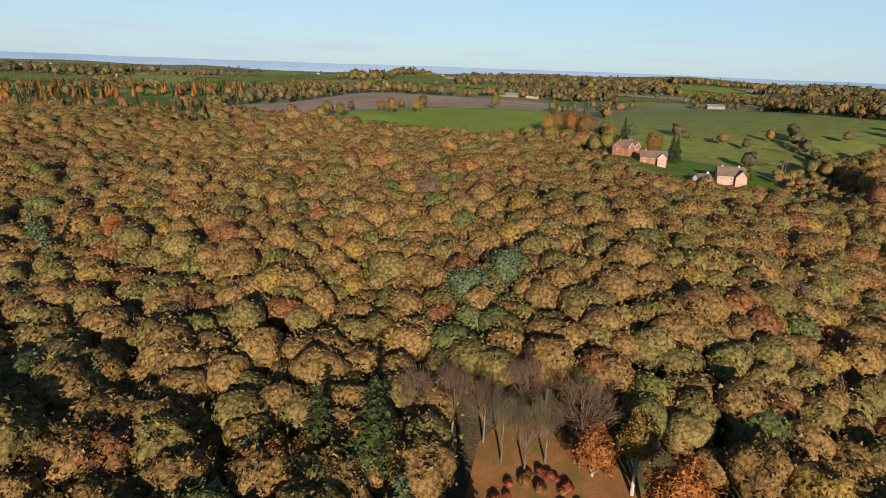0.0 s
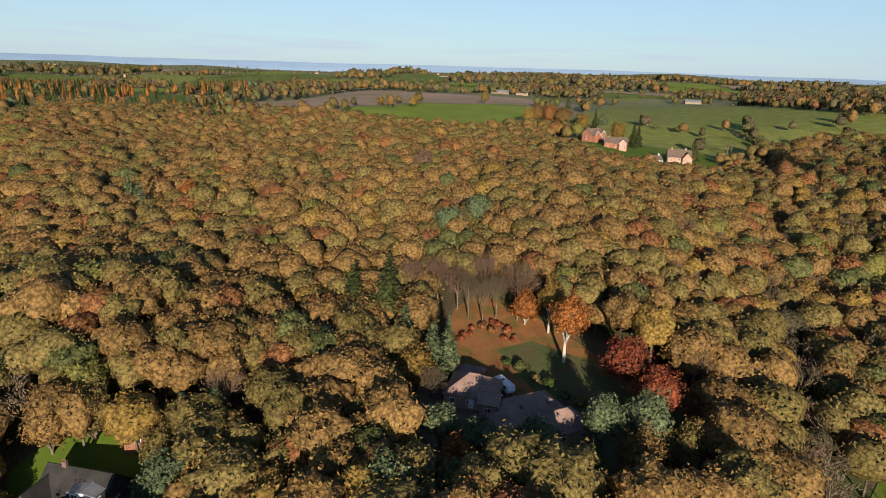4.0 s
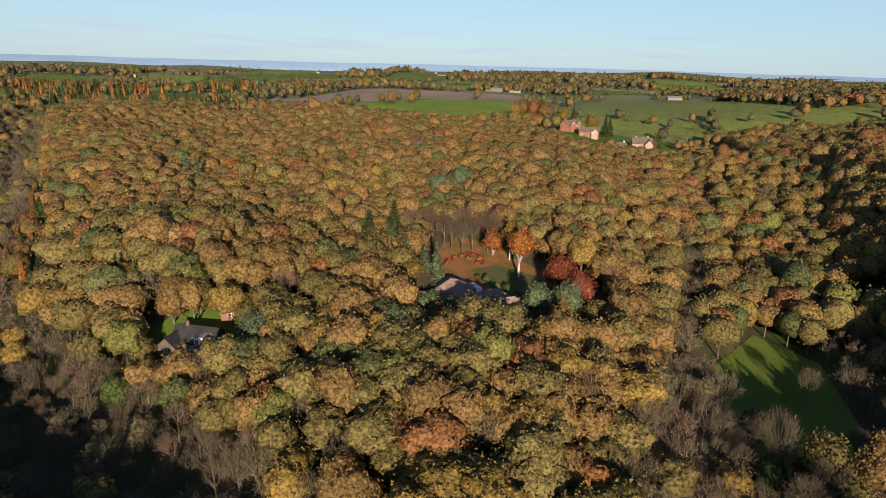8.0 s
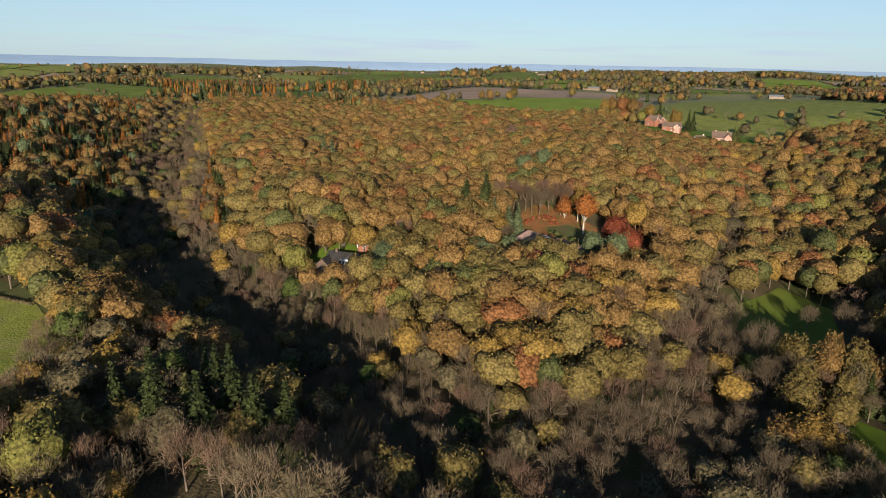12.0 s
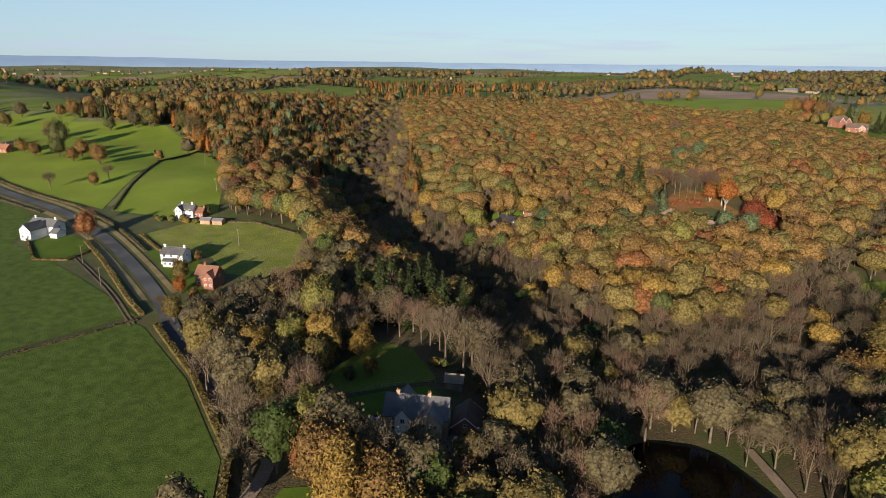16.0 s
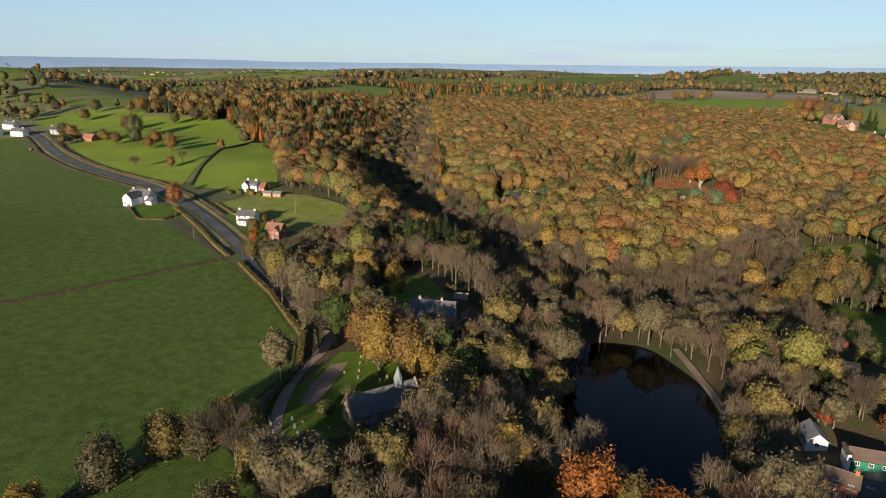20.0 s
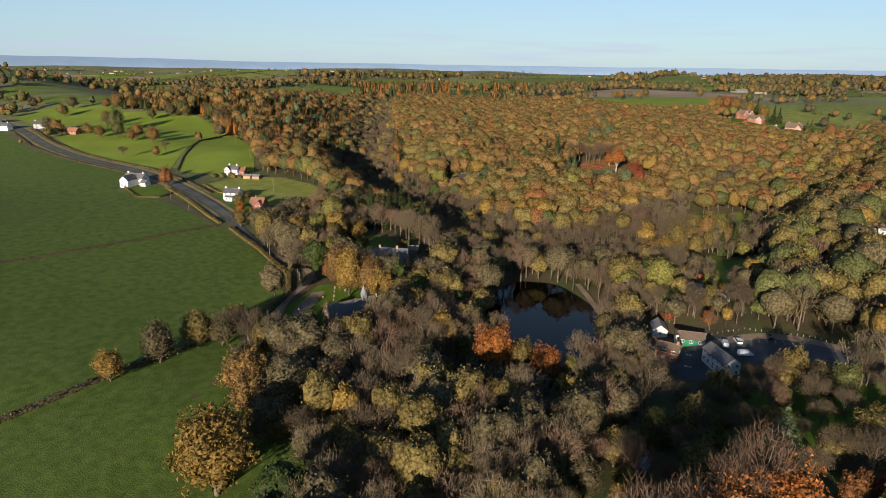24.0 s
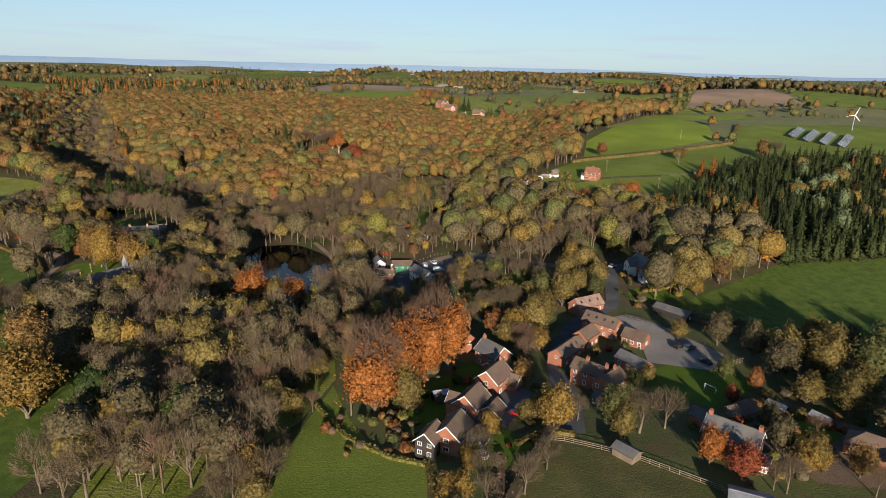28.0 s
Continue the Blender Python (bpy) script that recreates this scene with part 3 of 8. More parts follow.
for nm, poly, mat, lab in (
        ("field_crop", BIG_CROP, M_CROP, "wide green winter crop with faint wheel lines beside a road"), ("field_low", LOW_CROP, M_CROP, "dark green winter crop sloping down to a hedge"),
        ("field_meadow", SOUTH_MEADOW, M_CROP, "green meadow beside a wood"), ("field_sheep", SHEEP_FIELD, M_ROUGH, "tussocky pale green pasture behind the houses"),
        ("field_upper", UPPER_PASTURE, M_BRIGHT, "bright green pasture with single trees"), ("field_bank", BANK_PASTURE, M_BRIGHT, "bright green pasture along the wood's edge"),
        ("field_hill", SHEEP_HILL, M_BRIGHT, "green hilltop pasture with grazing sheep"), ("field_ploughed", PLOUGHED, M_PLOUGH, "brown ploughed field behind the hill wood"),
        ("field_top", EAST_TOP, M_ROUGH, "green sloping pasture crossed by hedges"), ("field_valley", VALLEY_MEADOW, M_PASTURE, "shaded green valley meadow by a brook"),
        ("field_side", SIDE_MEADOW, M_PASTURE, "small green meadow in the valley"), ("field_long", LONG_PASTURE, M_PASTURE, "long green pasture rising to the skyline"),
        ("field_lower", LOW_PASTURE, M_PASTURE, "green pasture below a wire fence"), ("field_solar", SOLAR_FIELD, M_PASTURE, "green pasture with rows of solar panels"),
        ("field_back", BACK_PASTURE, M_BRIGHT, "green pasture behind the ridge hedge"), ("field_distant", FAR_PASTURE, M_BRIGHT, "distant green pasture between woods"),
        ("field_east", EAST_FIELD, M_CROP, "dark green field with long tree shadows"), ("field_south", SOUTH_FIELD, M_PADDOCK, "worn grass paddock with a timber fence"),
        ("field_west", WEST_LAWN, M_PASTURE, "mown green paddock beside the gardens"), ("lawn_hill", HILL_LAWN, M_LITTER, "lawn strewn with rust-coloured fallen leaves"),
        ("lawn_garden", GARDEN_GREEN, M_LAWN, "bright mown garden lawn among trees"), ("lawn_house", HOUSE_LAWN, M_PASTURE, "sunlit paddock lawn with a rail fence"),
        ("lawn_church", CHURCHYARD, M_LAWN, "mown churchyard grass with gravestones"), ("lawn_cottage", COTTAGE_LAWN, M_LAWN, "mown cottage lawn with a goal frame"),
        ("field_west_green", WEST_GREEN, M_BRIGHT, "bright green pasture between hedges"), ("field_west_hill", WEST_HILL, M_PASTURE, "green hill pasture beyond the road"),
        # field_village: dark garden grass, tree shade put into its colour too
        ("lawn_hilltop", HILLTOP_GARDEN, M_LAWN, "hilltop gardens below the villas"), ("field_village", VILLAGE_GREEN, M_GARDEN, "rough garden grass and leaf mould between the houses"),
        ("field_corner", UPPER_GREEN, M_BRIGHT, "small green field at the wood's corner")):
    drape(nm, poly, mat, (5.0 if mat is M_GARDEN else 9.0) if nm.startswith("field") else 4.0, 0.05 if mat is M_GARDEN else 0.2 if poly[0][0] < -100 else 0.12, lab, "lawn" if nm.startswith("lawn") else "field")
FIELDS = [BIG_CROP, LOW_CROP, SOUTH_MEADOW, SHEEP_FIELD, UPPER_PASTURE, BANK_PASTURE, SHEEP_HILL, PLOUGHED, EAST_TOP, VALLEY_MEADOW, SIDE_MEADOW, LONG_PASTURE, LOW_PASTURE, SOLAR_FIELD,
          BACK_PASTURE, FAR_PASTURE, EAST_FIELD, SOUTH_FIELD, WEST_LAWN, HILL_LAWN, GARDEN_GREEN, HOUSE_LAWN, CHURCHYARD, COTTAGE_LAWN, UPPER_GREEN, WEST_GREEN, WEST_HILL, HILLTOP_GARDEN]

# roads, lanes and yards
MAIN_ROAD = [(-640, 60), (-551, 30), (-455, -14), (-388, -35), (-337, -46), (-292, -53), (-240, -70), (-197, -90), (-151, -113), (-120, -134), (-86, -152)]
CHURCH_LANE = [(-86, -152), (-62, -160), (-50, -172), (-48, -196), (-30, -226), (0, -240)]
POND_LANE = [(110, -158), (126, -151), (142, -155), (158, -165), (172, -179), (194, -190)]
VILLAGE_LANE = [(205, -184), (196, -192), (193, -208), (189, -228), (176, -234), (163, -255), (158, -277), (160, -292), (157, -312)]
CAUSEWAY = [(51, -101), (58, -113), (66, -129), (74, -147), (80, -165), (90, -180)]
strip("road", MAIN_ROAD, 5.2, M_ASPHALT, 0.34, "grey two-lane country road between verges", "road")
strip("lane_church", CHURCH_LANE, 3.4, M_TRACK, 0.22, "narrow lane under trees beside the church", "lane")
strip("lane_pond", POND_LANE, 4.2, M_TRACK, 0.24, "narrow lane strewn with fallen leaves", "lane")
strip("lane_village", VILLAGE_LANE, 5.6, M_ASPHALT, 0.26, "dark asphalt village lane", "lane")
strip("path_causeway", CAUSEWAY, 2.6, M_TRACK, 0.5, "pale footpath along the pond's dam", "path")
strip("verge_north", [(x + 2.2, y + 5.2) for x, y in MAIN_ROAD[:9]], 2.4, M_VERGE, 0.3, "dry grass verge along the road", "verge")
strip("verge_south", [(x - 2.2, y - 5.4) for x, y in MAIN_ROAD[:9]], 3.0, M_VERGE, 0.2, "dry grass verge along the road", "verge")
CAR_PARK = [(104, -154), (122, -151), (142, -158), (156, -165), (157, -173), (140, -171), (124, -171), (116, -164), (104, -162)]
YARD = [(186, -236), (192, -234), (200, -242), (214, -268), (205, -278), (188, -272), (190, -256)]
SLATE_DRIVE = [(-36, -151), (-13, -145), (-8, -136), (-13, -131), (-22, -141), (-36, -147)]
HILL_DRIVE = [(0, 70), (8, 76), (22, 70), (22, 56), (14, 46), (4, 44), (-2, 56)]
HOUSE_DRIVE = [(128, -316), (140, -308), (148, -296), (150, -290), (142, -280), (136, -284), (134, -302)]
drape("field_orchard", [(138, -206), (150, -196), (157, -182), (164, -186), (160, -206), (148, -223), (138, -222)], M_PASTURE, 4.0, 0.12, "small green meadow below the car park", "meadow")
drape("car_park", CAR_PARK, M_ASPHALT, 4.0, 0.22, "dark asphalt car park with painted bays", "car park")
drape("yard", YARD, M_GRAVEL, 4.0, 0.22, "pale gravel yard behind the barns", "yard")
drape("drive_slate", SLATE_DRIVE, M_TRACK, 3.0, 0.2, "gravel drive before a slate-roofed house", "drive")
drape("drive_hill", HILL_DRIVE, M_EARTH, 3.0, 0.2, "shaded drive between houses in the wood", "drive")
drape("drive_houses", HOUSE_DRIVE, M_ASPHALT, 3.0, 0.2, "shared asphalt drive of the modern houses", "drive")
FRONT_YARD = [(100, -162), (109, -163), (109, -168), (115, -179), (104, -183), (100, -176)]
drape("yard_inn", FRONT_YARD, M_ASPHALT, 3.0, 0.18, "dark asphalt forecourt of the inn", "yard")
drape("verge_west", [(-640, 52), (-560, 12), (-460, -30), (-390, -50), (-340, -59), (-285, -68), (-262, -100), (-212, -112), (-146, -130), (-101, -151), (-64, -176), (-52, -180), (-96, -142), (-120, -126), (-128, -110), (-118, -90), (-123, -60), (-127, -40), (-150, -18), (-200, -18), (-232, 8), (-272, -38), (-330, -34), (-395, -20), (-470, 10), (-560, 40)], M_GARDEN, 5.0, 0.07, "rough grass along the road and about the cottages", "grass")
for off in (0.0, 1.7):
    strip("track_rut", [(-216, -99 - off), (-190, -110 - off), (-165, -120.5 - off), (-141, -133 - off)], 0.7, M_EARTH, 0.34, "worn wheel rut along a crop's edge", "track")
strip("verge_hedge", [(-45, -222), (-50, -252), (-58.5, -292), (-90, -425)], 13.0, M_CROP, 0.08, "rough grass along a field hedge", "grass")
drape("field_ridge", [(118, 446), (165, 440), (205, 404), (330, 446), (420, 386), (520, 400), (640, 560), (560, 640), (440, 590), (430, 800), (345, 540), (275, 534), (213, 560), (165, 474), (140, 600), (122, 520)], M_ROUGH, 14.0, 0.1, "pale green pasture along the ridge", "field")
drape("lawn_slate", [(-56, -142), (-50, -141), (-33, -125), (-25, -128), (-30, -139), (-46, -149)], M_LAWN, 3.0, 0.14, "garden lawn beside a slate-roofed house", "lawn")
# darker garden grass puts the lawn's shade into its colour
drape("lawn_slope", [(20, 84), (30, 88), (43, 80), (53, 66), (46, 57), (36, 54), (28, 66)], M_GARDEN, 3.0, 0.17, "shaded green lawn below the beeches", "lawn")
OPEN = FIELDS + [FRONT_YARD, CAR_PARK, YARD, SLATE_DRIVE, HILL_DRIVE, HOUSE_DRIVE]


def build_pond():
    ring = []
    for k in range(72):
        a = k * math.tau / 72
        r = 1.14 + 0.03 * math.sin(3 * a + 1) + 0.025 * math.sin(7 * a)
        u, v = r * POND[2] * math.cos(a), r * POND[3] * math.sin(a)
        ring.append((POND[0] + 0.94 * u - 0.34 * v, POND[1] + 0.34 * u + 0.94 * v))
    verts = [(x, y, 0.0) for x, y in ring] + [(POND[0], POND[1], 0.0)]
    ob = new("water_pond", mesh_from("water_pond", verts, [(k, (k + 1) % 72, 72) for k in range(72)], [M_WATER], flat=False))
    tagged(ob, "still dark pond reflecting the sky among bare trees", "pond", kind="structure")


build_pond()


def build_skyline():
    """Blue ridges at the limit of sight, with haze put into their colour."""
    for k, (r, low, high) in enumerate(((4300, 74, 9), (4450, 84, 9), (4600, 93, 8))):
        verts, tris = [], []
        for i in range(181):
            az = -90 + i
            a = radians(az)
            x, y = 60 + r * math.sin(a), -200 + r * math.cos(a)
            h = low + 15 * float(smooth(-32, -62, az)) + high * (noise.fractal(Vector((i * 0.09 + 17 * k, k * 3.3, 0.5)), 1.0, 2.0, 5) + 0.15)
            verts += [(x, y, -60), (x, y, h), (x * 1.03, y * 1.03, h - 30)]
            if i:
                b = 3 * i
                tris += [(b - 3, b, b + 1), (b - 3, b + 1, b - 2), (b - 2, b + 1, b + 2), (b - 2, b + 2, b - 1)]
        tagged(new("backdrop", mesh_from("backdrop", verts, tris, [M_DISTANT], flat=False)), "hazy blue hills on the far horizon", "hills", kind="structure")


build_skyline()

# ---- trees ----
def icosphere():
    g = (1 + 5 ** 0.5) / 2
    v = np.array([(-1, g, 0), (1, g, 0), (-1, -g, 0), (1, -g, 0), (0, -1, g), (0, 1, g), (0, -1, -g), (0, 1, -g), (g, 0, -1), (g, 0, 1), (-g, 0, -1), (-g, 0, 1)], float)
    f = np.array([(0, 11, 5), (0, 5, 1), (0, 1, 7), (0, 7, 10), (0, 10, 11), (1, 5, 9), (5, 11, 4), (11, 10, 2), (10, 7, 6), (7, 1, 8),
                  (3, 9, 4), (3, 4, 2), (3, 2, 6), (3, 6, 8), (3, 8, 9), (4, 9, 5), (2, 4, 11), (6, 2, 10), (8, 6, 7), (9, 8, 1)])
    return v / np.linalg.norm(v[0]), f


ICO_V, ICO_F = icosphere()


def unit(v):
    return v / np.maximum(np.linalg.norm(v, axis=-1, keepdims=True), 1e-9)


class Shape:
    """A tree under construction: points, triangles and a flag for bark."""

    def __init__(self):
        self.v, self.f, self.bark, self.n = [], [], [], 0

    def add(self, v, f, bark):
        self.v.append(np.asarray(v, float)), self.f.append(np.asarray(f, int) + self.n), self.bark.append(np.full(len(f), bark))
        self.n += len(v)

    def tufts(self, p, n, s, rng):
        a = unit(np.cross(n, rng.normal(size=p.shape)))
        b = np.cross(n, a)
        k = rng.uniform(0.55, 1.25, (4, len(p), 1)) * s[:, None]
        droop = n * s[:, None] * 0.22
        q = np.stack([p + a * k[0] * 0.62 - droop, p + b * k[1] * 0.5, p - a * k[2] * 0.62 - droop, p - b * k[3] * 0.5], 1).reshape(-1, 3)
        i = np.arange(len(p)) * 4
        self.add(q, np.concatenate([np.column_stack([i, i + 1, i + 2]), np.column_stack([i, i + 2, i + 3])]), False)

    def leaves(self, p, n, s, rng):
        a = unit(np.cross(n, rng.normal(size=p.shape)))
        b = np.cross(n, a)
        k = rng.uniform(0.6, 1.2, (3, len(p), 1)) * s[:, None]
        droop = n * s[:, None] * 0.2
        q = np.stack([p + a * k[0] * 0.6 - droop, p - a * k[1] * 0.4 + b * k[1] * 0.5, p - a * k[2] * 0.4 - b * k[2] * 0.5 - droop], 1).reshape(-1, 3)
        i = np.arange(len(p)) * 3
        self.add(q, np.column_stack([i, i + 1, i + 2]), False)

    def spikes(self, p, q, w, rng, bark):
        d = unit(q - p)
        side = unit(np.cross(d, rng.normal(size=p.shape))) * w[:, None]
        i = np.arange(len(p)) * 3
        self.add(np.stack([p - side, p + side, q], 1).reshape(-1, 3), np.column_stack([i, i + 1, i + 2]), bark)

    def tube(self, pts, radii, sides=5):
        v, f = [], []
        for k, (p, r) in enumerate(zip(pts, radii)):
            for j in range(sides):
                a = math.tau * j / sides
                v.append((p[0] + r * math.cos(a), p[1] + r * math.sin(a), p[2]))
            if k:
                o = (k - 1) * sides
                for j in range(sides):
                    j2 = (j + 1) % sides
                    f += [(o + j, o + j2, o + sides + j2), (o + j, o + sides + j2, o + sides + j)]
        self.add(v, f, True)

    def done(self):
        return np.concatenate(self.v), np.concatenate(self.f), np.concatenate(self.bark)


def limbs(sh, rng, base, r, top, count, thick, sides=4):
    for k in range(count):
        a = math.tau * (k + rng.uniform(0, 0.6)) / count
        out = r * rng.uniform(0.45, 0.8)
        z1 = base + (top - base) * rng.uniform(0.35, 0.8)
        z0 = base * rng.uniform(0.7, 1.0)
        mid = (out * 0.5 * math.cos(a), out * 0.5 * math.sin(a), z0 + (z1 - z0) * 0.4)
        sh.tube([(0, 0, z0), mid, (out * math.cos(a), out * math.sin(a), z1)], [thick, thick * 0.6, thick * 0.15], sides)


def ball(level):
    """A sphere of triangles: the icosahedron split level times."""
    v, f = [tuple(p) for p in ICO_V], [tuple(t) for t in ICO_F]
    for _ in range(level):
        mid, out = {}, []
        def half(i, j):
            key = (min(i, j), max(i, j))
            if key not in mid:
                q = np.add(v[i], v[j])
                mid[key] = len(v)
                v.append(tuple(q / np.linalg.norm(q)))
            return mid[key]
        for i, j, k in f:
            x, y, z = half(i, j), half(j, k), half(k, i)
            out += [(i, x, z), (j, y, x), (k, z, y), (x, y, z)]
        f = out
    return np.array(v), np.array(f)


BALLS = [ball(k) for k in range(4)]


def broadleaf(seed, leaves, size, sub, r=5.0, h=14.0, base=3.2, lod=1, lobes=15, rag=0.26):
    """A round-crowned tree: trunk, limbs, and a crown of billowing lobes covered with leaf tufts."""
    rng, sh = np.random.default_rng(seed), Shape()
    mid, up = base + (h - base) * 0.42, (h - base) * 0.58
    if lod == 0:
        sh.tube([(0, 0, -0.5), (0.1, 0, base * 0.6), (rng.normal() * 0.3, rng.normal() * 0.3, mid)], [0.48, 0.33, 0.12], 7)
        limbs(sh, rng, base, r, h, 7, 0.2)
    else:
        sh.tube([(0, 0, -0.5), (0, 0, mid)], [0.4, 0.15], 3 if lod > 1 else 4)
    i = np.arange(lobes) + 0.5
    zc = 1 - 1.6 * i / lobes
    ang = i * 2.39996 + rng.uniform(0, 6)
    ring = np.sqrt(np.clip(1 - zc * zc, 0, 1))
    d = unit(np.column_stack([ring * np.cos(ang), ring * np.sin(ang), zc]) + rng.normal(size=(lobes, 3)) * 0.16)
    tall = rng.uniform(0.55, 1.15, lobes)
    lean, swell = unit(rng.normal(size=(5, 3))), rng.uniform(-0.16, 0.2, 5)

    def skin(u):
        bump = np.max(tall[None] * np.exp(-(1 - u @ d.T) / (1.3 / lobes)), axis=1)
        broad = 1 + (swell[None] * np.clip(u @ lean.T, 0, 1) ** 2).sum(axis=1)
        q = u * ((1 - rag * 0.75 + rag * bump) * broad)[:, None] * (r, r, up)
        q[:, 2] *= np.where(u[:, 2] < 0, 0.62 if lod in (0, 3) else 1.0, 1.0)
        return q + (0, 0, mid)

    v, f = BALLS[sub]
    core = (0.8, 0.93, 0.94, 1.0)[lod]
    if lod in (1, 2):
        f = f[v[f][:, :, 2].max(axis=1) > -0.62]
    sh.add((skin(v) - (0, 0, mid)) * core + (0, 0, mid) + rng.normal(size=v.shape) * (0.012 * r), f, False)
    u = unit(rng.normal(size=(leaves, 3)) + (0, 0, 0.8 if lod in (1, 2) else 0.35))
    p = skin(u)
    p = mid * np.array([0, 0, 1.0]) + (p - (0, 0, mid)) * rng.uniform(0.82 if lod == 0 else 0.92, 1.07, (leaves, 1))
    (sh.tufts if lod > 2 else sh.leaves)(p, unit(u + rng.normal(size=p.shape) * (0.75 if lod == 0 else 0.7)), size * rng.uniform(0.55, 1.35, leaves), rng)
    return sh.done()


def bare(seed, twigs, r=4.2, h=13.0, base=3.5, width=0.07, lod=1):
    """A leafless tree: trunk, rising limbs, branches and a haze of fine twigs."""
    rng, sh = np.random.default_rng(seed), Shape()
    sh.tube([(0, 0, -0.5), (rng.normal() * 0.2, rng.normal() * 0.2, h * 0.4), (rng.normal() * 0.5, rng.normal() * 0.5, h * 0.8)], [0.32, 0.2, 0.04], 3 if lod > 1 else 5)
    mid, up = (h + base) / 2, (h - base) / 2
    size = np.array([r, r, up])
    nm, ns = (5, 4) if lod > 1 else (9, 7) if lod else (12, 8)
    ang = math.tau * (np.arange(nm) + rng.uniform(0, 0.7, nm)) / nm
    u = unit(np.column_stack([np.cos(ang), np.sin(ang), rng.uniform(-0.1, 1.5, nm)]))
    p0 = np.column_stack([rng.normal(size=nm) * 0.1, rng.normal(size=nm) * 0.1, rng.uniform(base * 0.7, h * 0.5, nm)])
    p1 = np.array([0, 0, mid]) + u * size * rng.uniform(0.6, 0.85, (nm, 1))
    thick = 1.0 if lod < 2 else 1.5
    sh.spikes(p0, p1, rng.uniform(0.1, 0.17, nm) * thick, rng, False)
    k = np.repeat(np.arange(nm), ns)
    b0 = p0[k] + (p1 - p0)[k] * rng.uniform(0.35, 1.0, (len(k), 1))
    b1 = np.array([0, 0, mid]) + unit(u[k] + rng.normal(size=(len(k), 3)) * 0.42 + (0, 0, 0.1)) * size * rng.uniform(0.75, 0.98, (len(k), 1))
    sh.spikes(b0, b1, rng.uniform(0.045, 0.08, len(k)) * thick, rng, False)
    j = rng.integers(len(k), size=twigs)
    q = b0[j] + (b1 - b0)[j] * rng.uniform(0.25, 1.0, (twigs, 1)) ** 0.7 + rng.normal(size=(twigs, 3)) * (0.11 * r)
    out = unit((q - (0, 0, mid - 0.35 * up)) / size)
    tip = unit(out * 0.8 + unit(b1 - b0)[j] * 0.4 + rng.normal(size=q.shape) * 0.5 + (0, 0, 0.2))
    long = rng.uniform(0.5, 1.5, (twigs, 1)) * r / 5
    sh.spikes(q - tip * long * 0.5, q + tip * long * 0.5, width * rng.uniform(0.6, 1.5, twigs), rng, False)
    return sh.done()


def fir(seed, layers, per, r=3.4, h=17.0, base=1.2, fringe=2, lod=1):
    """A conifer: tiers of drooping boughs."""
    rng, sh = np.random.default_rng(seed), Shape()
    sh.tube([(0, 0, -0.5), (0, 0, h * 0.97)], [0.32, 0.03], 3 if lod > 1 else 5)
    ps, ns, ss = [], [], []
    for k in range(layers):
        s = k / layers
        z = base + (h - base) * s
        rr = r * (1 - s) ** 0.85 * rng.uniform(0.82, 1.12) + 0.15
        n = max(4, int(per * (1 - 0.55 * s)))
        for j in range(n):
            a = math.tau * (j + rng.uniform(0, 0.8)) / n
            for t in np.linspace(0.35, 1.0, fringe + 1):
                reach = rr * t * rng.uniform(0.85, 1.1)
                ps.append((reach * math.cos(a), reach * math.sin(a), z - 0.28 * reach + rng.normal() * 0.15))
                ns.append((0.45 * math.cos(a), 0.45 * math.sin(a), 0.85))
                ss.append(max(0.5, rr * (0.62 if fringe < 2 else 0.5)))
    p = np.array(ps)
    sh.tufts(p, unit(np.array(ns) + rng.normal(size=p.shape) * 0.28), np.array(ss) * rng.uniform(0.7, 1.2, len(p)), rng)
    cone = np.array([(math.cos(a) * r * 0.55, math.sin(a) * r * 0.55, base) for a in np.arange(6) * math.tau / 6] + [(0, 0, h * 0.94)])
    sh.add(cone, [(j, (j + 1) % 6, 6) for j in range(6)], False)
    return sh.done()


ROUND, BARE, FIR = ("olive", "brown", "rust", "gold", "green", "lime", "orange", "red", "ivy"), ("twig", "purple"), ("needle", "larch")
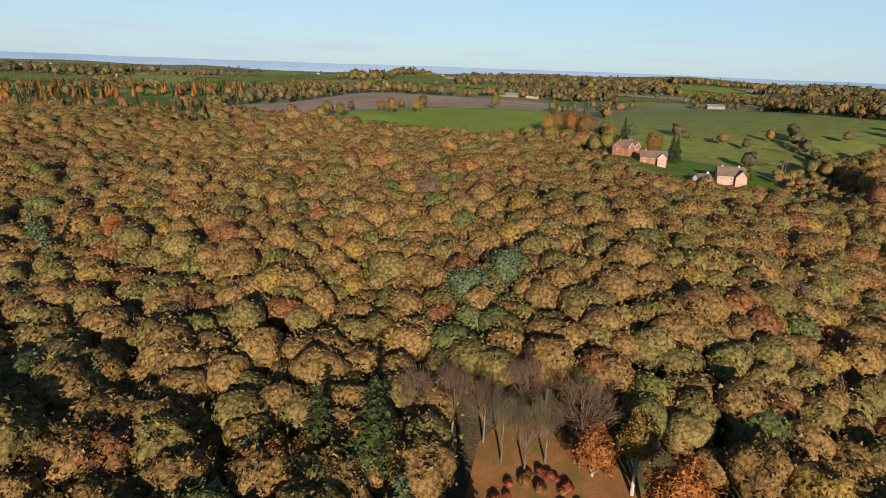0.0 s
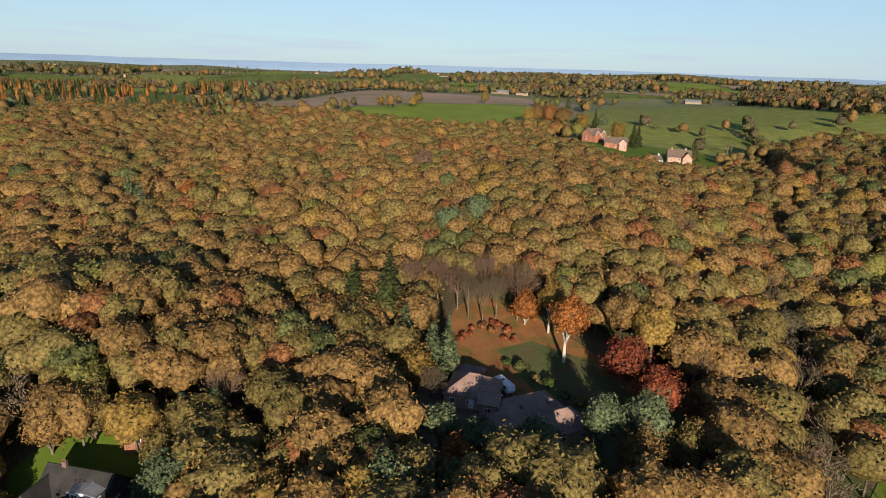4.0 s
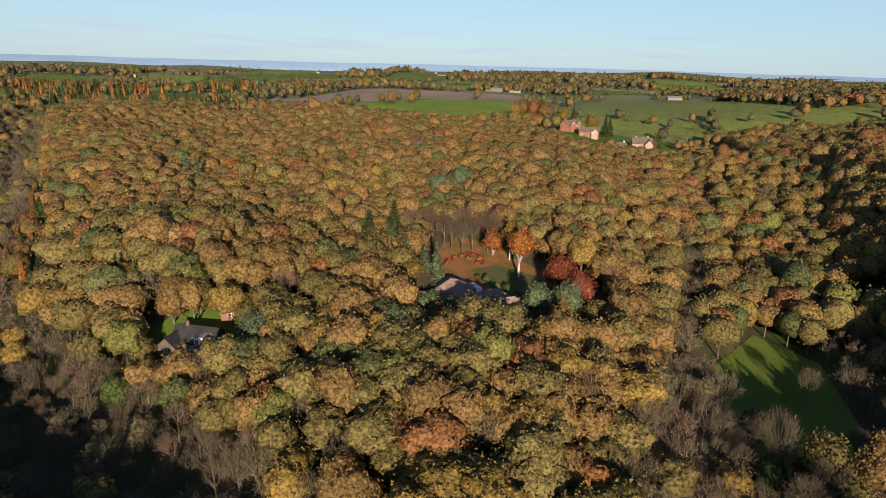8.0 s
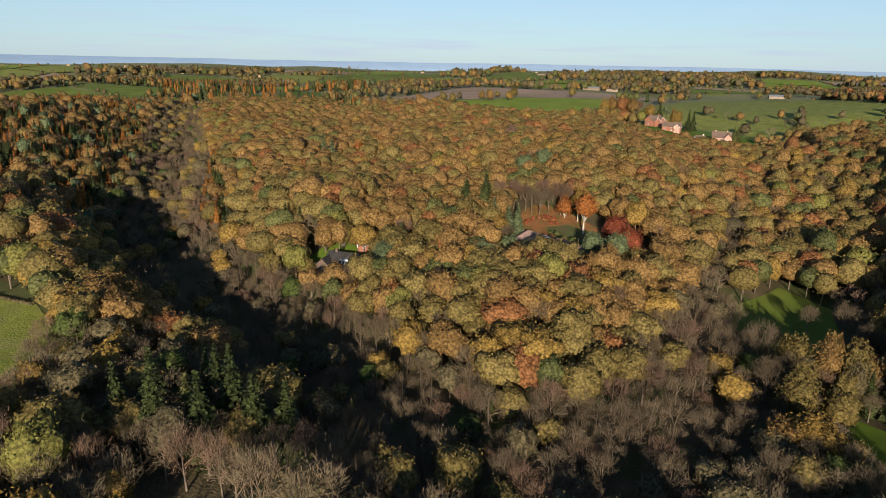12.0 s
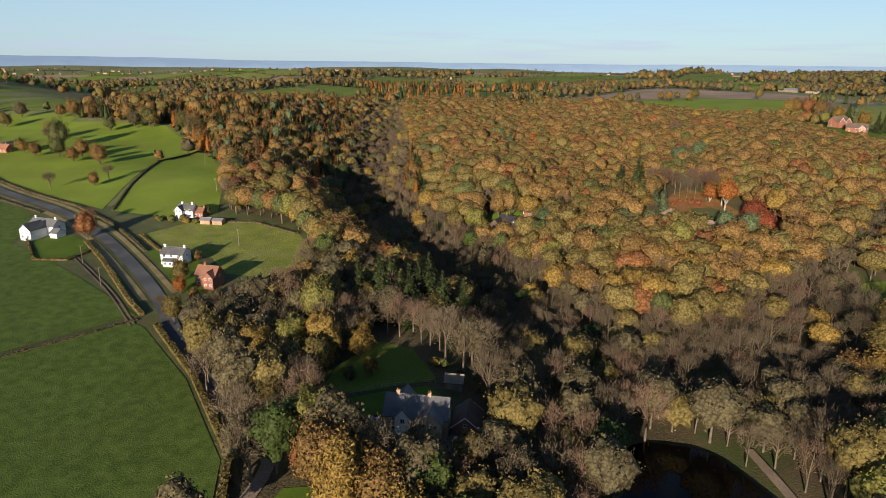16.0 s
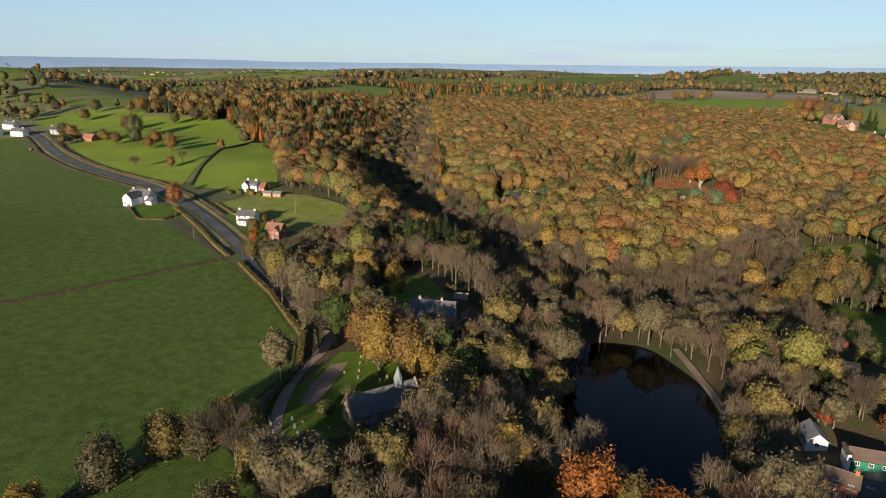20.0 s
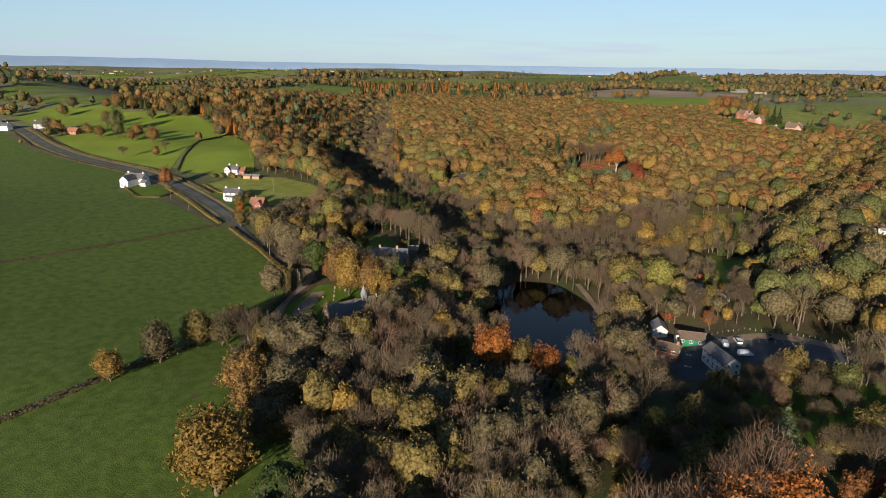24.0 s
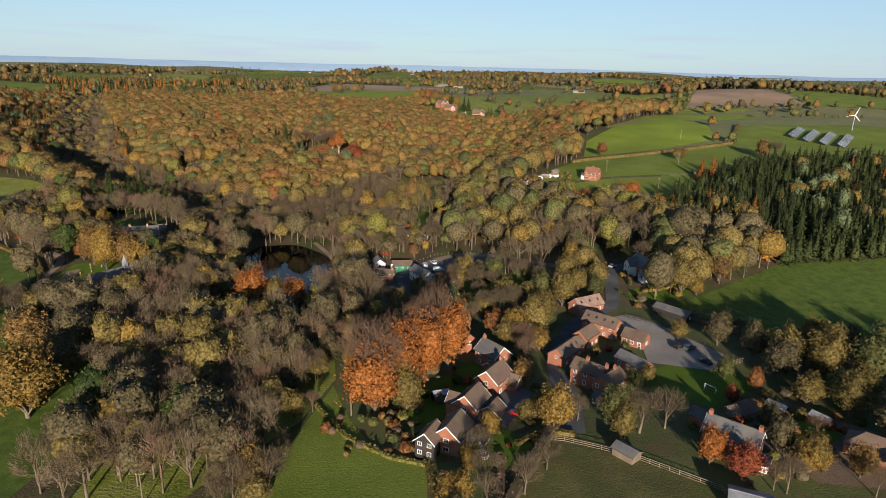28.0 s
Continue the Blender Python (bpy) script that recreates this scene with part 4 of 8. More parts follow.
STOCK = {
    ("round", 1): [broadleaf(10 + k, 440, 0.6, 2, r=5.9 + 0.35 * (k % 3), h=14.2 + 0.8 * (k % 3), base=4.0, lobes=26, rag=0.48) for k in range(6)],
    ("round", 2): [broadleaf(30 + k, 125, 0.9, 1, r=6.1, h=13.8 + 0.7 * (k % 3), base=4.4, lod=2, lobes=20, rag=0.4) for k in range(6)],
    ("round", 3): [broadleaf(50 + k, 16, 2.8, 0, r=5.0, h=12.5, base=1.0, lod=3, lobes=7) for k in range(3)],
    ("bare", 1): [bare(70 + k, 1050, r=5.1, h=12.5 + k % 3, width=0.048) for k in range(5)],
    ("bare", 2): [bare(80 + k, 340, r=5.0, h=12.5 + k % 2, width=0.11, lod=2) for k in range(3)],
    ("bare", 3): [bare(90 + k, 50, r=4.6, h=12.0, width=0.45, lod=3) for k in range(2)],
    ("fir", 1): [fir(100 + k, 15, 10, r=4.2, h=15.5 + k) for k in range(3)],
    ("fir", 2): [fir(110 + k, 8, 7, r=4.1, h=13.5 + k, fringe=1, lod=2) for k in range(4)],
    ("fir", 3): [fir(120 + k, 5, 5, h=16, fringe=1, r=3.8, lod=3) for k in range(2)],
    ("pine", 1): [broadleaf(130 + k, 320, 0.95, 1, r=3.7, h=16, base=6, rag=0.4) for k in range(3)],
    ("pine", 2): [broadleaf(140 + k, 100, 1.3, 1, r=3.7, h=16, base=6, lod=2, rag=0.4) for k in range(2)],
    ("pine", 3): [broadleaf(150, 14, 2.4, 0, r=3.4, h=15, base=4, lod=3)],
}


def form(kind):
    return "bare" if kind in BARE else "fir" if kind in FIR else "pine" if kind == "blue" else "round"


def plant(name, rows, label, category="wood", stretch=1.0):
    """One sheet of woodland from rows of (x, y, kind, scale, lod)."""
    rng = np.random.default_rng(len(rows) + 5)
    groups = {}
    for x, y, kind, s, lod in rows:
        key = (form(kind), lod)
        groups.setdefault((key, int(rng.integers(len(STOCK[key])))), []).append((x, y, LEAF_ORDER.index(kind), s))
    V, F, M, R, n = [], [], [], [], 0
    for (key, k), items in groups.items():
        v, f, bark = STOCK[key][k]
        a = np.array(items)
        N = len(a)
        t = rng.uniform(0, math.tau, N)
        s, sx, sy = a[:, 3] * stretch * rng.uniform(0.9, 1.08, N), a[:, 3] * rng.uniform(0.84, 1.22, N), a[:, 3] * rng.uniform(0.84, 1.22, N)
        c, d = np.cos(t)[:, None], np.sin(t)[:, None]
        X = v[None, :, 0] * c * sx[:, None] - v[None, :, 1] * d * sy[:, None] + a[:, 0:1]
        Y = v[None, :, 0] * d * sx[:, None] + v[None, :, 1] * c * sy[:, None] + a[:, 1:2]
        Z = v[None, :, 2] * s[:, None] + ground_z(a[:, 0], a[:, 1])[:, None]
        V.append(np.stack([X, Y, Z], 2).reshape(-1, 3))
        F.append((f[None] + (np.arange(N) * len(v))[:, None, None] + n).reshape(-1, 3))
        M.append(np.where(bark[None], len(LEAF_ORDER), a[:, 2:3]).astype(int).ravel())
        R.append(np.repeat(rng.uniform(0, 1, N), len(v)))
        n += N * len(v)
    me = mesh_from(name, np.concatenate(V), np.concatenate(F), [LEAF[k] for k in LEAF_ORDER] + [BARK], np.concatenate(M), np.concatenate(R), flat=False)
    return tagged(new(name, me), label, category, kind="stuff")


MIX = {
    "hill": (("olive", 33), ("brown", 47), ("rust", 5), ("gold", 6), ("green", 3), ("purple", 5), ("lime", 1)),
    "slope": (("olive", 33), ("brown", 28), ("gold", 10), ("rust", 7), ("twig", 13), ("green", 6), ("lime", 3)),
    "damp": (("twig", 64), ("purple", 15), ("olive", 9), ("dull", 7), ("ivy", 3), ("gold", 2)),
    "garden": (("twig", 42), ("olive", 18), ("dull", 19), ("lime", 4), ("green", 8), ("gold", 4), ("purple", 5)),
    "south": (("twig", 54), ("purple", 12), ("olive", 13), ("dull", 14), ("lime", 2), ("ivy", 4), ("gold", 1)),
    "larch": (("larch", 30), ("needle", 44), ("brown", 12), ("olive", 5), ("purple", 7), ("blue", 2)),
    "fir": (("needle", 92), ("blue", 2), ("larch", 3), ("gold", 1), ("olive", 2)),
    # brown and olive share raised: lighter leaf colour in place of haze
    "far": (("dull", 32), ("olive", 22), ("brown", 16), ("green", 9), ("twig", 15), ("needle", 6)),
    "ridge": (("needle", 34), ("dull", 26), ("brown", 18), ("olive", 12), ("rust", 10)),
    "hedge": (("dull", 30), ("olive", 16), ("brown", 7), ("twig", 24), ("green", 20), ("gold", 3)),
}


def pick(mix, rng):
    names, w = zip(*MIX[mix])
    return names[int(rng.choice(len(names), p=np.array(w) / sum(w)))]


def scatter(x0, x1, y0, y1, step, seed):
    """Loosely even places over a rectangle."""
    rng = np.random.default_rng(seed)
    X, Y = np.meshgrid(np.arange(x0, x1, step), np.arange(y0, y1, step * 0.87), indexing="ij")
    X = X + (np.arange(X.shape[1]) % 2)[None] * step / 2
    return X.ravel() + rng.uniform(-0.38, 0.38, X.size) * step, Y.ravel() + rng.uniform(-0.38, 0.38, X.size) * step


CLEAR = OPEN + [
    [(-80, 14), (-44, 14), (-44, 42), (-78, 42)], [(-62, 43), (-46, 43), (-46, 53), (-62, 53)],
    [(-64, -143), (-62, -108), (-44, -106), (-28, -116), (-8, -126), (-8, -150), (-30, -158), (-52, -154)],
    [(-150, -130), (-132, -130), (-104, -116), (-110, -94), (-126, -80), (-144, -84)],
    [(84, -182), (88, -142), (108, -148), (146, -154), (148, -174), (118, -184)],
    [(-48, -172), (-4, -178), (-1, -200), (6, -222), (-8, -238), (-30, -240), (-48, -228)],
    [(95, -119), (109, -119), (109, -104), (95, -104)], [(103, -131), (119, -131), (119, -114), (103, -114)],
    [(104, -176), (150, -178), (162, -168), (152, -152), (120, -146)],
    [(124, -22), (146, -22), (146, 0), (124, 0)],
    [(84, -232), (84, -420), (240, -420), (250, -262), (212, -240), (205, -226), (150, -228)],
    [(190, -172), (220, -172), (222, -214), (190, -214)],
    [(-6, 62), (0, 27), (60, 27), (64, 72), (42, 100), (24, 113), (4, 110)],
]

LOW = [[(84, 440), (96, 306), (150, 256), (222, 282), (240, 380), (205, 400), (160, 380), (118, 404)], [(34, -232), (78, -230), (78, -194), (34, -198)], [(84, -152), (126, -152), (134, -100), (134, -56), (112, -26), (92, -45), (97, -75)]]


def pond_d(x, y):
    u, v = 0.94 * (x - POND[0]) + 0.34 * (y - POND[1]), -0.34 * (x - POND[0]) + 0.94 * (y - POND[1])
    return np.hypot(u / POND[2], v / POND[3])


def build_woods():
    rng = np.random.default_rng(3)
    x, y = scatter(-660, 660, -420, 660, 7.3, 11)
    hx, hy = scatter(-330, 240, 88, 500, 6.4, 13)
    crest = (y > 88) & (y < 500) & (x > -330) & (x < 240)
    x, y = np.concatenate([x[~crest], hx]), np.concatenate([y[~crest], hy])
    fx, fy = scatter(220, 640, -200, 40, 6.4, 12)
    inner = inside(FIR_WOOD, fx, fy)
    keep = inside(WOODLAND, x, y) & ~inside(FIR_WOOD, x, y)
    x, y = np.concatenate([x[keep], fx[inner]]), np.concatenate([y[keep], fy[inner]])
    keep = pond_d(x, y) > np.where(y < -168, 1.34, 1.16)
    for poly in CLEAR:
        keep &= ~inside(poly, x, y)
    for line, w in ((MAIN_ROAD[:9], 6), (POND_LANE, 4), (CAUSEWAY, 2.2), (CHURCH_LANE, 1.5)):
        keep &= line_dist(x, y, [(a, b, 0) for a, b in line])[0] > w
    x, y = x[keep], y[keep]
    dw, de = line_dist(x, y, WEST_BROOK)[0], line_dist(x, y, EAST_BROOK)[0]
    firs = inside(FIR_WOOD, x, y)
    rows = {"hill": [], "west": [], "south": [], "east": [], "fir": []}
    for px, py, a, b, f in zip(x, y, dw, de, firs):
        if f:
            wood, mix = "fir", "fir"
        elif py < -100 and px < 100:
            wood, mix = "south", "south"
        elif px > 85 and (b < 30 or py < 0 or px > 215 + 0.5 * (py - 260) if py > 0 else True):
            wood, mix = "east", ("damp" if b < 26 and py < 60 else "garden" if py < 0 else "slope")
        else:
            west = px < np.interp(py, [-100, -40, 32, 110, 215, 340, 500], [-10, -68, -112, -148, -210, -300, -430])
            wood = "west" if west else "hill"
            if a < 26 or (b < 44 and py < 130) or py < -48:
                mix = "damp"
            elif west:
                mix = "larch" if py > 40 else "slope"
            else:
                mix = "slope" if (a < 60 or b < 50) else "hill"
        lod = 1 if (py < 92 and abs(px) < 130 and not (py > 30 and abs(px) > 75)) else 2
        if min(a, b) < 20 and mix == "damp" and py > -70:
            low = 0.8
        else:
            low = 1.0
        if any(bool(inside(p, px, py)) for p in LOW):
            low, mix = (0.58, "garden") if py < 0 else (0.46, mix)
        rows[wood].append((px, py, pick(mix, rng), rng.uniform(0.8, 1.16) * (0.9 if mix == "damp" else 0.86 if py > 88 and abs(px) < 240 else 1.0) * low, lod))
    for wood, label in (("hill", "dense oak and beech wood in brown and olive autumn leaf"), ("west", "steep wood of orange larch, dark conifers and oak"), ("south", "half-bare mixed wood on low ground by the pond"),
                        ("east", "mixed wood and bare alders along the brook"), ("fir", "dark green conifer plantation beside a field")):
        plant(wood + "_wood", rows[wood], label, stretch=1.18 if wood in ("south", "east") else 1.0)


build_woods()

# ---- country beyond ----
def build_far():
    """Fields, hedges and woods out to the horizon."""
    rng = np.random.default_rng(8)
    size, n = 165.0, 34
    jit = rng.uniform(-0.3, 0.3, (2 * n + 1, n + 12, 2)) * size
    def corner(i, j):
        u, v = (i - n) * size, (j - 7) * size
        w = 1 + 0.00016 * max(0, v)
        return ((0.97 * u + 0.24 * v) * w * 0.99 + jit[i, j, 0], (-0.24 * u * 0.6 + 0.97 * v) * w + jit[i, j, 1])
    # more rough and stubble: pale field colours stand in for distance haze
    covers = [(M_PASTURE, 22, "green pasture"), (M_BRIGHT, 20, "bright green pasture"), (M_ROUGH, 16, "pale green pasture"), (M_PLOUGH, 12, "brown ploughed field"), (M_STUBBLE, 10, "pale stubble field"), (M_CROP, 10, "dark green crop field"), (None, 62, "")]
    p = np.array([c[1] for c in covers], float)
    woods, hedges = [], []
    for i in range(2 * n):
        for j in range(n + 11):
            q = [corner(i, j), corner(i + 1, j), corner(i + 1, j + 1), corner(i, j + 1)]
            cx, cy = sum(a for a, _ in q) / 4, sum(b for _, b in q) / 4
            r, az = math.hypot(cx - 60, cy + 200), math.degrees(math.atan2(cx - 60, cy + 200))
            if not -70 < az < 46 or r > 3900 or r < 420:
                continue
            xs, ys = np.array([a for a, _ in q] + [cx]), np.array([b for _, b in q] + [cy])
            if any(inside(poly, xs, ys).any() for poly in [WOODLAND, FIR_WOOD] + FIELDS) and r < 1700:
                used = True
            else:
                used = False
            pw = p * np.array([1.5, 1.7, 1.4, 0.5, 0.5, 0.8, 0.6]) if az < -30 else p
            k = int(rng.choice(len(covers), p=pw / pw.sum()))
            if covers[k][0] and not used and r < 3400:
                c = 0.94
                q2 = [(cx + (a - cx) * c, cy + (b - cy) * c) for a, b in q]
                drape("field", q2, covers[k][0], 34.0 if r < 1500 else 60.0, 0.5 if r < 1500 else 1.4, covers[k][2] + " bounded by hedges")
            if (covers[k][0] is None or used) and r < 3000:
                step = 11.5 if r < 1000 else 18 if r < 1900 else 36
                x, y = scatter(xs.min(), xs.max(), ys.min(), ys.max(), step, i * 100 + j)
                keep = inside(q, x, y)
                if used:
                    for poly in [WOODLAND, FIR_WOOD] + FIELDS:
                        keep &= ~inside(poly, x, y)
                    keep &= rng.uniform(size=x.size) < (0.05 if cx > 0 else 0.25 if cy < 300 else 0.6)
                    keep &= ~((x < -100) & (y < 0)) & ~((x > 60) & (y < -60))
                mix = "larch" if (-900 < cx < -250 and 500 < cy < 1300) else "far"
                for a, b in zip(x[keep], y[keep]):
                    woods.append((a, b, pick(mix, rng), rng.uniform(0.75, 1.15) * (step / 10.5) ** 0.5, 3))
            for (ax, ay), (bx, by) in ((q[0], q[1]), (q[0], q[3])):
                L = math.hypot(bx - ax, by - ay)
                gap = 9 if r < 1000 else 20 if r < 2000 else 55
                m = int(L / gap)
                lush = rng.uniform()
                for s in range(m):
                    a, b = ax + (bx - ax) * (s + 0.5) / m + rng.normal() * 1.5, ay + (by - ay) * (s + 0.5) / m + rng.normal() * 1.5
                    if rng.uniform() < 0.12 or any(bool(inside(poly, a, b)) for poly in [WOODLAND] + FIELDS):
                        continue
                    big = rng.uniform() < 0.25 + 0.5 * lush
                    hedges.append((a, b, pick("hedge", rng), rng.uniform(0.7, 1.0) if big else rng.uniform(0.25, 0.45), 3))
    ridge = [(430, 560), (520, 600), (660, 860), (1000, 1300), (1300, 1800), (1000, 1750), (640, 1250), (480, 960), (415, 720)]
    x, y = scatter(400, 1300, 550, 1800, 15, 71)
    keep = inside(ridge, x, y)
    for a, b in zip(x[keep], y[keep]):
        woods.append((a, b, pick("ridge", rng), rng.uniform(0.8, 1.2), 3))
    plant("far_woods", woods, "distant brown and green woods between fields")
    plant("far_hedges", hedges, "distant hedgerows with single trees", "hedge")


build_far()

# ---- things: shared tools ----
def thing(name, x, y, turn=0.0, label="", category="", group="", lift=0.0):
    """An Empty at a thing's base on the ground."""
    ob = new(name)
    ob.empty_display_size = 0.5
    ob.matrix_world = pose(x, y, gz(x, y) + lift, 0, 0, turn)
    return tagged(ob, label, category, group)


def part(name, me, parent, m=None, label=""):
    ob = new(name, me)
    ob.parent = parent
    if m is not None:
        ob.matrix_basis = m
    return tagged(ob, label)


def boxes(name, rows, mat, bevel=0.0):
    """One mesh of boxes (centre x, y, z, size x, y, z)."""
    bm = bmesh.new()
    for cx, cy, cz, sx, sy, sz in rows:
        bmesh.ops.create_cube(bm, size=1.0, matrix=Matrix.Translation((cx, cy, cz)) @ Matrix.Diagonal((sx, sy, sz, 1)))
    if bevel:
        bmesh.ops.bevel(bm, geom=bm.edges[:], offset=bevel, segments=1, affect="EDGES")
    me = bpy.data.meshes.new(name)
    bm.to_mesh(me), bm.free()
    me.materials.append(mat)
    return me


def solid(name, verts, faces, mat, bevel=0.0):
    bm = bmesh.new()
    vs = [bm.verts.new(v) for v in verts]
    for f in faces:
        bm.faces.new([vs[i] for i in f])
    bmesh.ops.recalc_face_normals(bm, faces=bm.faces[:])
    if bevel:
        bmesh.ops.bevel(bm, geom=bm.edges[:], offset=bevel, segments=2, affect="EDGES")
    me = bpy.data.meshes.new(name)
    bm.to_mesh(me), bm.free()
    me.materials.append(mat)
    return me


def rod(name, r0, r1, h, mat, sides=8):
    bm = bmesh.new()
    bmesh.ops.create_cone(bm, cap_ends=True, segments=sides, radius1=r0, radius2=r1, depth=h, matrix=Matrix.Translation((0, 0, h / 2)))
    me = bpy.data.meshes.new(name)
    bm.to_mesh(me), bm.free()
    me.materials.append(mat)
    return me


CACHE = {}


def cached(key, make):
    if key not in CACHE:
        CACHE[key] = make()
    return CACHE[key]


# ---- houses ----
def window(parent, m, w, h, frame_mat=M_WHITE):
    t = 0.09
    fr = cached(("frame", w, h, frame_mat.name), lambda: boxes("window", [(0, -0.03, 0, w, 0.1, t), (0, -0.03, h - t, w, 0.1, t), (-w / 2 + t / 2, -0.03, h / 2, t, 0.1, h), (w / 2 - t / 2, -0.03, h / 2, t, 0.1, h), (0, -0.03, h / 2, t * 0.7, 0.08, h - t)], frame_mat))
    pn = cached(("pane", w, h), lambda: boxes("pane", [(0, 0.0, h / 2 - t / 4, w - 0.05, 0.05, h - 0.12)], M_GLASS))
    sl = cached(("sill", w), lambda: boxes("sill", [(0, -0.08, -0.06, w + 0.2, 0.2, 0.08)], M_STONE))
    win = part("window", fr, parent, m)
    part("pane", pn, win, None, "dark reflecting glass")
    part("sill", sl, win)
    return win


def wing(house, lx, ly, turn, w, d, eaves, pitch=40, wall=M_BRICK, roof=M_TILE, hip=False, rows=(), chimneys=(), barge=None, door=None, sky=0, deep=1.2, frame_mat=M_WHITE, over=0.35):
    """A block of a house with its roof along local x. rows: (side, count, sill height, width, height); chimneys: places along the ridge."""
    T = pose(lx, ly, 0, 0, 0, turn)
    rise = d / 2 * math.tan(radians(pitch))
    a, b = w / 2, d / 2
    base = [(-a, -b, -deep), (a, -b, -deep), (a, b, -deep), (-a, b, -deep), (-a, -b, eaves), (a, -b, eaves), (a, b, eaves), (-a, b, eaves)]
    if hip:
        faces = [(0, 1, 5, 4), (1, 2, 6, 5), (2, 3, 7, 6), (3, 0, 4, 7), (4, 5, 6, 7), (3, 2, 1, 0)]
    else:
        base += [(-a, 0, eaves + rise), (a, 0, eaves + rise)]
        faces = [(0, 1, 5, 4), (2, 3, 7, 6), (1, 2, 6, 9, 5), (3, 0, 4, 8, 7), (4, 5, 9, 8), (7, 8, 9, 6), (3, 2, 1, 0)]
    part("wall", solid("wall", base, faces, wall), house, T)
    t, oa, ob_, drop = 0.16, a + over, b + over, over * math.tan(radians(pitch))
    top = eaves + rise + 0.02
    if hip:
        run = min(b * 0.95, a * 0.98)
        ring = [(-oa, -ob_, eaves - drop), (oa, -ob_, eaves - drop), (oa, ob_, eaves - drop), (-oa, ob_, eaves - drop)]
        verts = ring + [(x, y, z + t) for x, y, z in ring] + [(-(a - run), 0, top + t), (a - run, 0, top + t)]
        part("roof", solid("roof", verts, [(3, 2, 1, 0), (0, 1, 5, 4), (1, 2, 6, 5), (2, 3, 7, 6), (3, 0, 4, 7), (4, 5, 9, 8), (6, 7, 8, 9), (5, 6, 9), (7, 4, 8)], roof), house, T)
        part("ridge", boxes("ridge", [(0, 0, top + t + 0.03, 2 * (a - run) + 0.3, 0.24, 0.14)], roof), house, T)
    else:
        for s in (-1, 1):
            verts = [(-oa, s * ob_, eaves - drop), (oa, s * ob_, eaves - drop), (oa, 0, top), (-oa, 0, top)]
            verts += [(x, y, z + t) for x, y, z in verts]
            part("roof", solid("roof", verts, [(0, 1, 2, 3), (4, 5, 6, 7), (0, 1, 5, 4), (1, 2, 6, 5), (2, 3, 7, 6), (3, 0, 4, 7)], roof), house, T)
        part("ridge", boxes("ridge", [(0, 0, top + t, 2 * oa - 0.1, 0.26, 0.16)], roof), house, T)
        if barge:
            for e in (-1, 1):
                x = e * (oa + 0.03)
                verts = [(x, -ob_ - 0.04, eaves - drop - 0.14), (x, 0, top - 0.16), (x, ob_ + 0.04, eaves - drop - 0.14), (x, ob_ + 0.04, eaves - drop + t), (x, 0, top + t), (x, -ob_ - 0.04, eaves - drop + t)]
                verts += [(vx + e * 0.05, vy, vz) for vx, vy, vz in verts]
                part("bargeboard", solid("bargeboard", verts, [(0, 1, 4, 5), (1, 2, 3, 4), (6, 7, 10, 11), (7, 8, 9, 10), (0, 1, 7, 6), (1, 2, 8, 7), (2, 3, 9, 8), (3, 4, 10, 9), (4, 5, 11, 10), (5, 0, 6, 11)], barge), house, T)
        for s in (-1, 1):
            part("gutter", boxes("gutter", [(0, s * (ob_ + 0.06), eaves - drop + 0.02, 2 * oa, 0.12, 0.1)], M_BLACKWOOD), house, T)
    for side, n, z, ww, hh in rows:
        length = w if side in "sn" else d
        for k in range(n):
            u = (k + 0.5) * length / n - length / 2
            if side == "s":
                m = pose(u, -b - 0.02, z)
            elif side == "n":
                m = pose(-u, b + 0.02, z, 0, 0, 180)
            elif side == "e":
                m = pose(a + 0.02, u, z, 0, 0, 90)
            else:
                m = pose(-a - 0.02, -u, z, 0, 0, -90)
            window(house, T @ m, ww, hh, frame_mat)
    for u in chimneys:
        z0 = eaves + rise
        st = part("chimney", cached(("stack", wall.name), lambda: boxes("chimney", [(0, 0, -0.2, 0.9, 0.6, 2.2), (0, 0, 0.95, 1.02, 0.72, 0.16)], wall)), house, T @ pose(u, 0, z0 + 0.1))
        for k in (-0.22, 0.22):
            part("chimney_pot", cached("pot", lambda: rod("chimney_pot", 0.13, 0.1, 0.5, M_REDTILE)), st, pose(k, 0, 1.02))
    if door:
        side, u, mat = door
        m = {"s": pose(u, -b - 0.03, 0.1), "n": pose(u, b + 0.03, 0.1, 0, 0, 180), "e": pose(a + 0.03, u, 0.1, 0, 0, 90), "w": pose(-a - 0.03, u, 0.1, 0, 0, -90)}[side]
        dr = part("door", cached(("door", mat.name), lambda: boxes("door", [(0, 0, 1.02, 0.95, 0.07, 2.04)], mat)), house, T @ m)
        part("door_frame", cached("door_frame", lambda: boxes("door_frame", [(-0.54, 0.01, 1.05, 0.12, 0.1, 2.1), (0.54, 0.01, 1.05, 0.12, 0.1, 2.1), (0, 0.01, 2.15, 1.2, 0.1, 0.12)], M_WHITE)), dr)
    for k in range(sky):
        u = (k + 0.5) * w / sky - w / 2
        y = -b * 0.5
        part("roof_window", cached("rooflight", lambda: boxes("roof_window", [(0, 0, 0.06, 0.75, 1.0, 0.1)], M_GLASS)), house, T @ pose(u, y, eaves + rise * 0.5 + t * 1.05, pitch, 0, 0))
    return T


PLOTS = []


def house(name, x, y, turn, label, wings, category="house", group="", lift=0.0):
    ob = thing(name, x, y, turn, label, category, group, lift)
    PLOTS.append((x, y, max(w["w"] for w in wings) / 2 + 3))
    for w in wings:
        wing(ob, **w)
    return ob


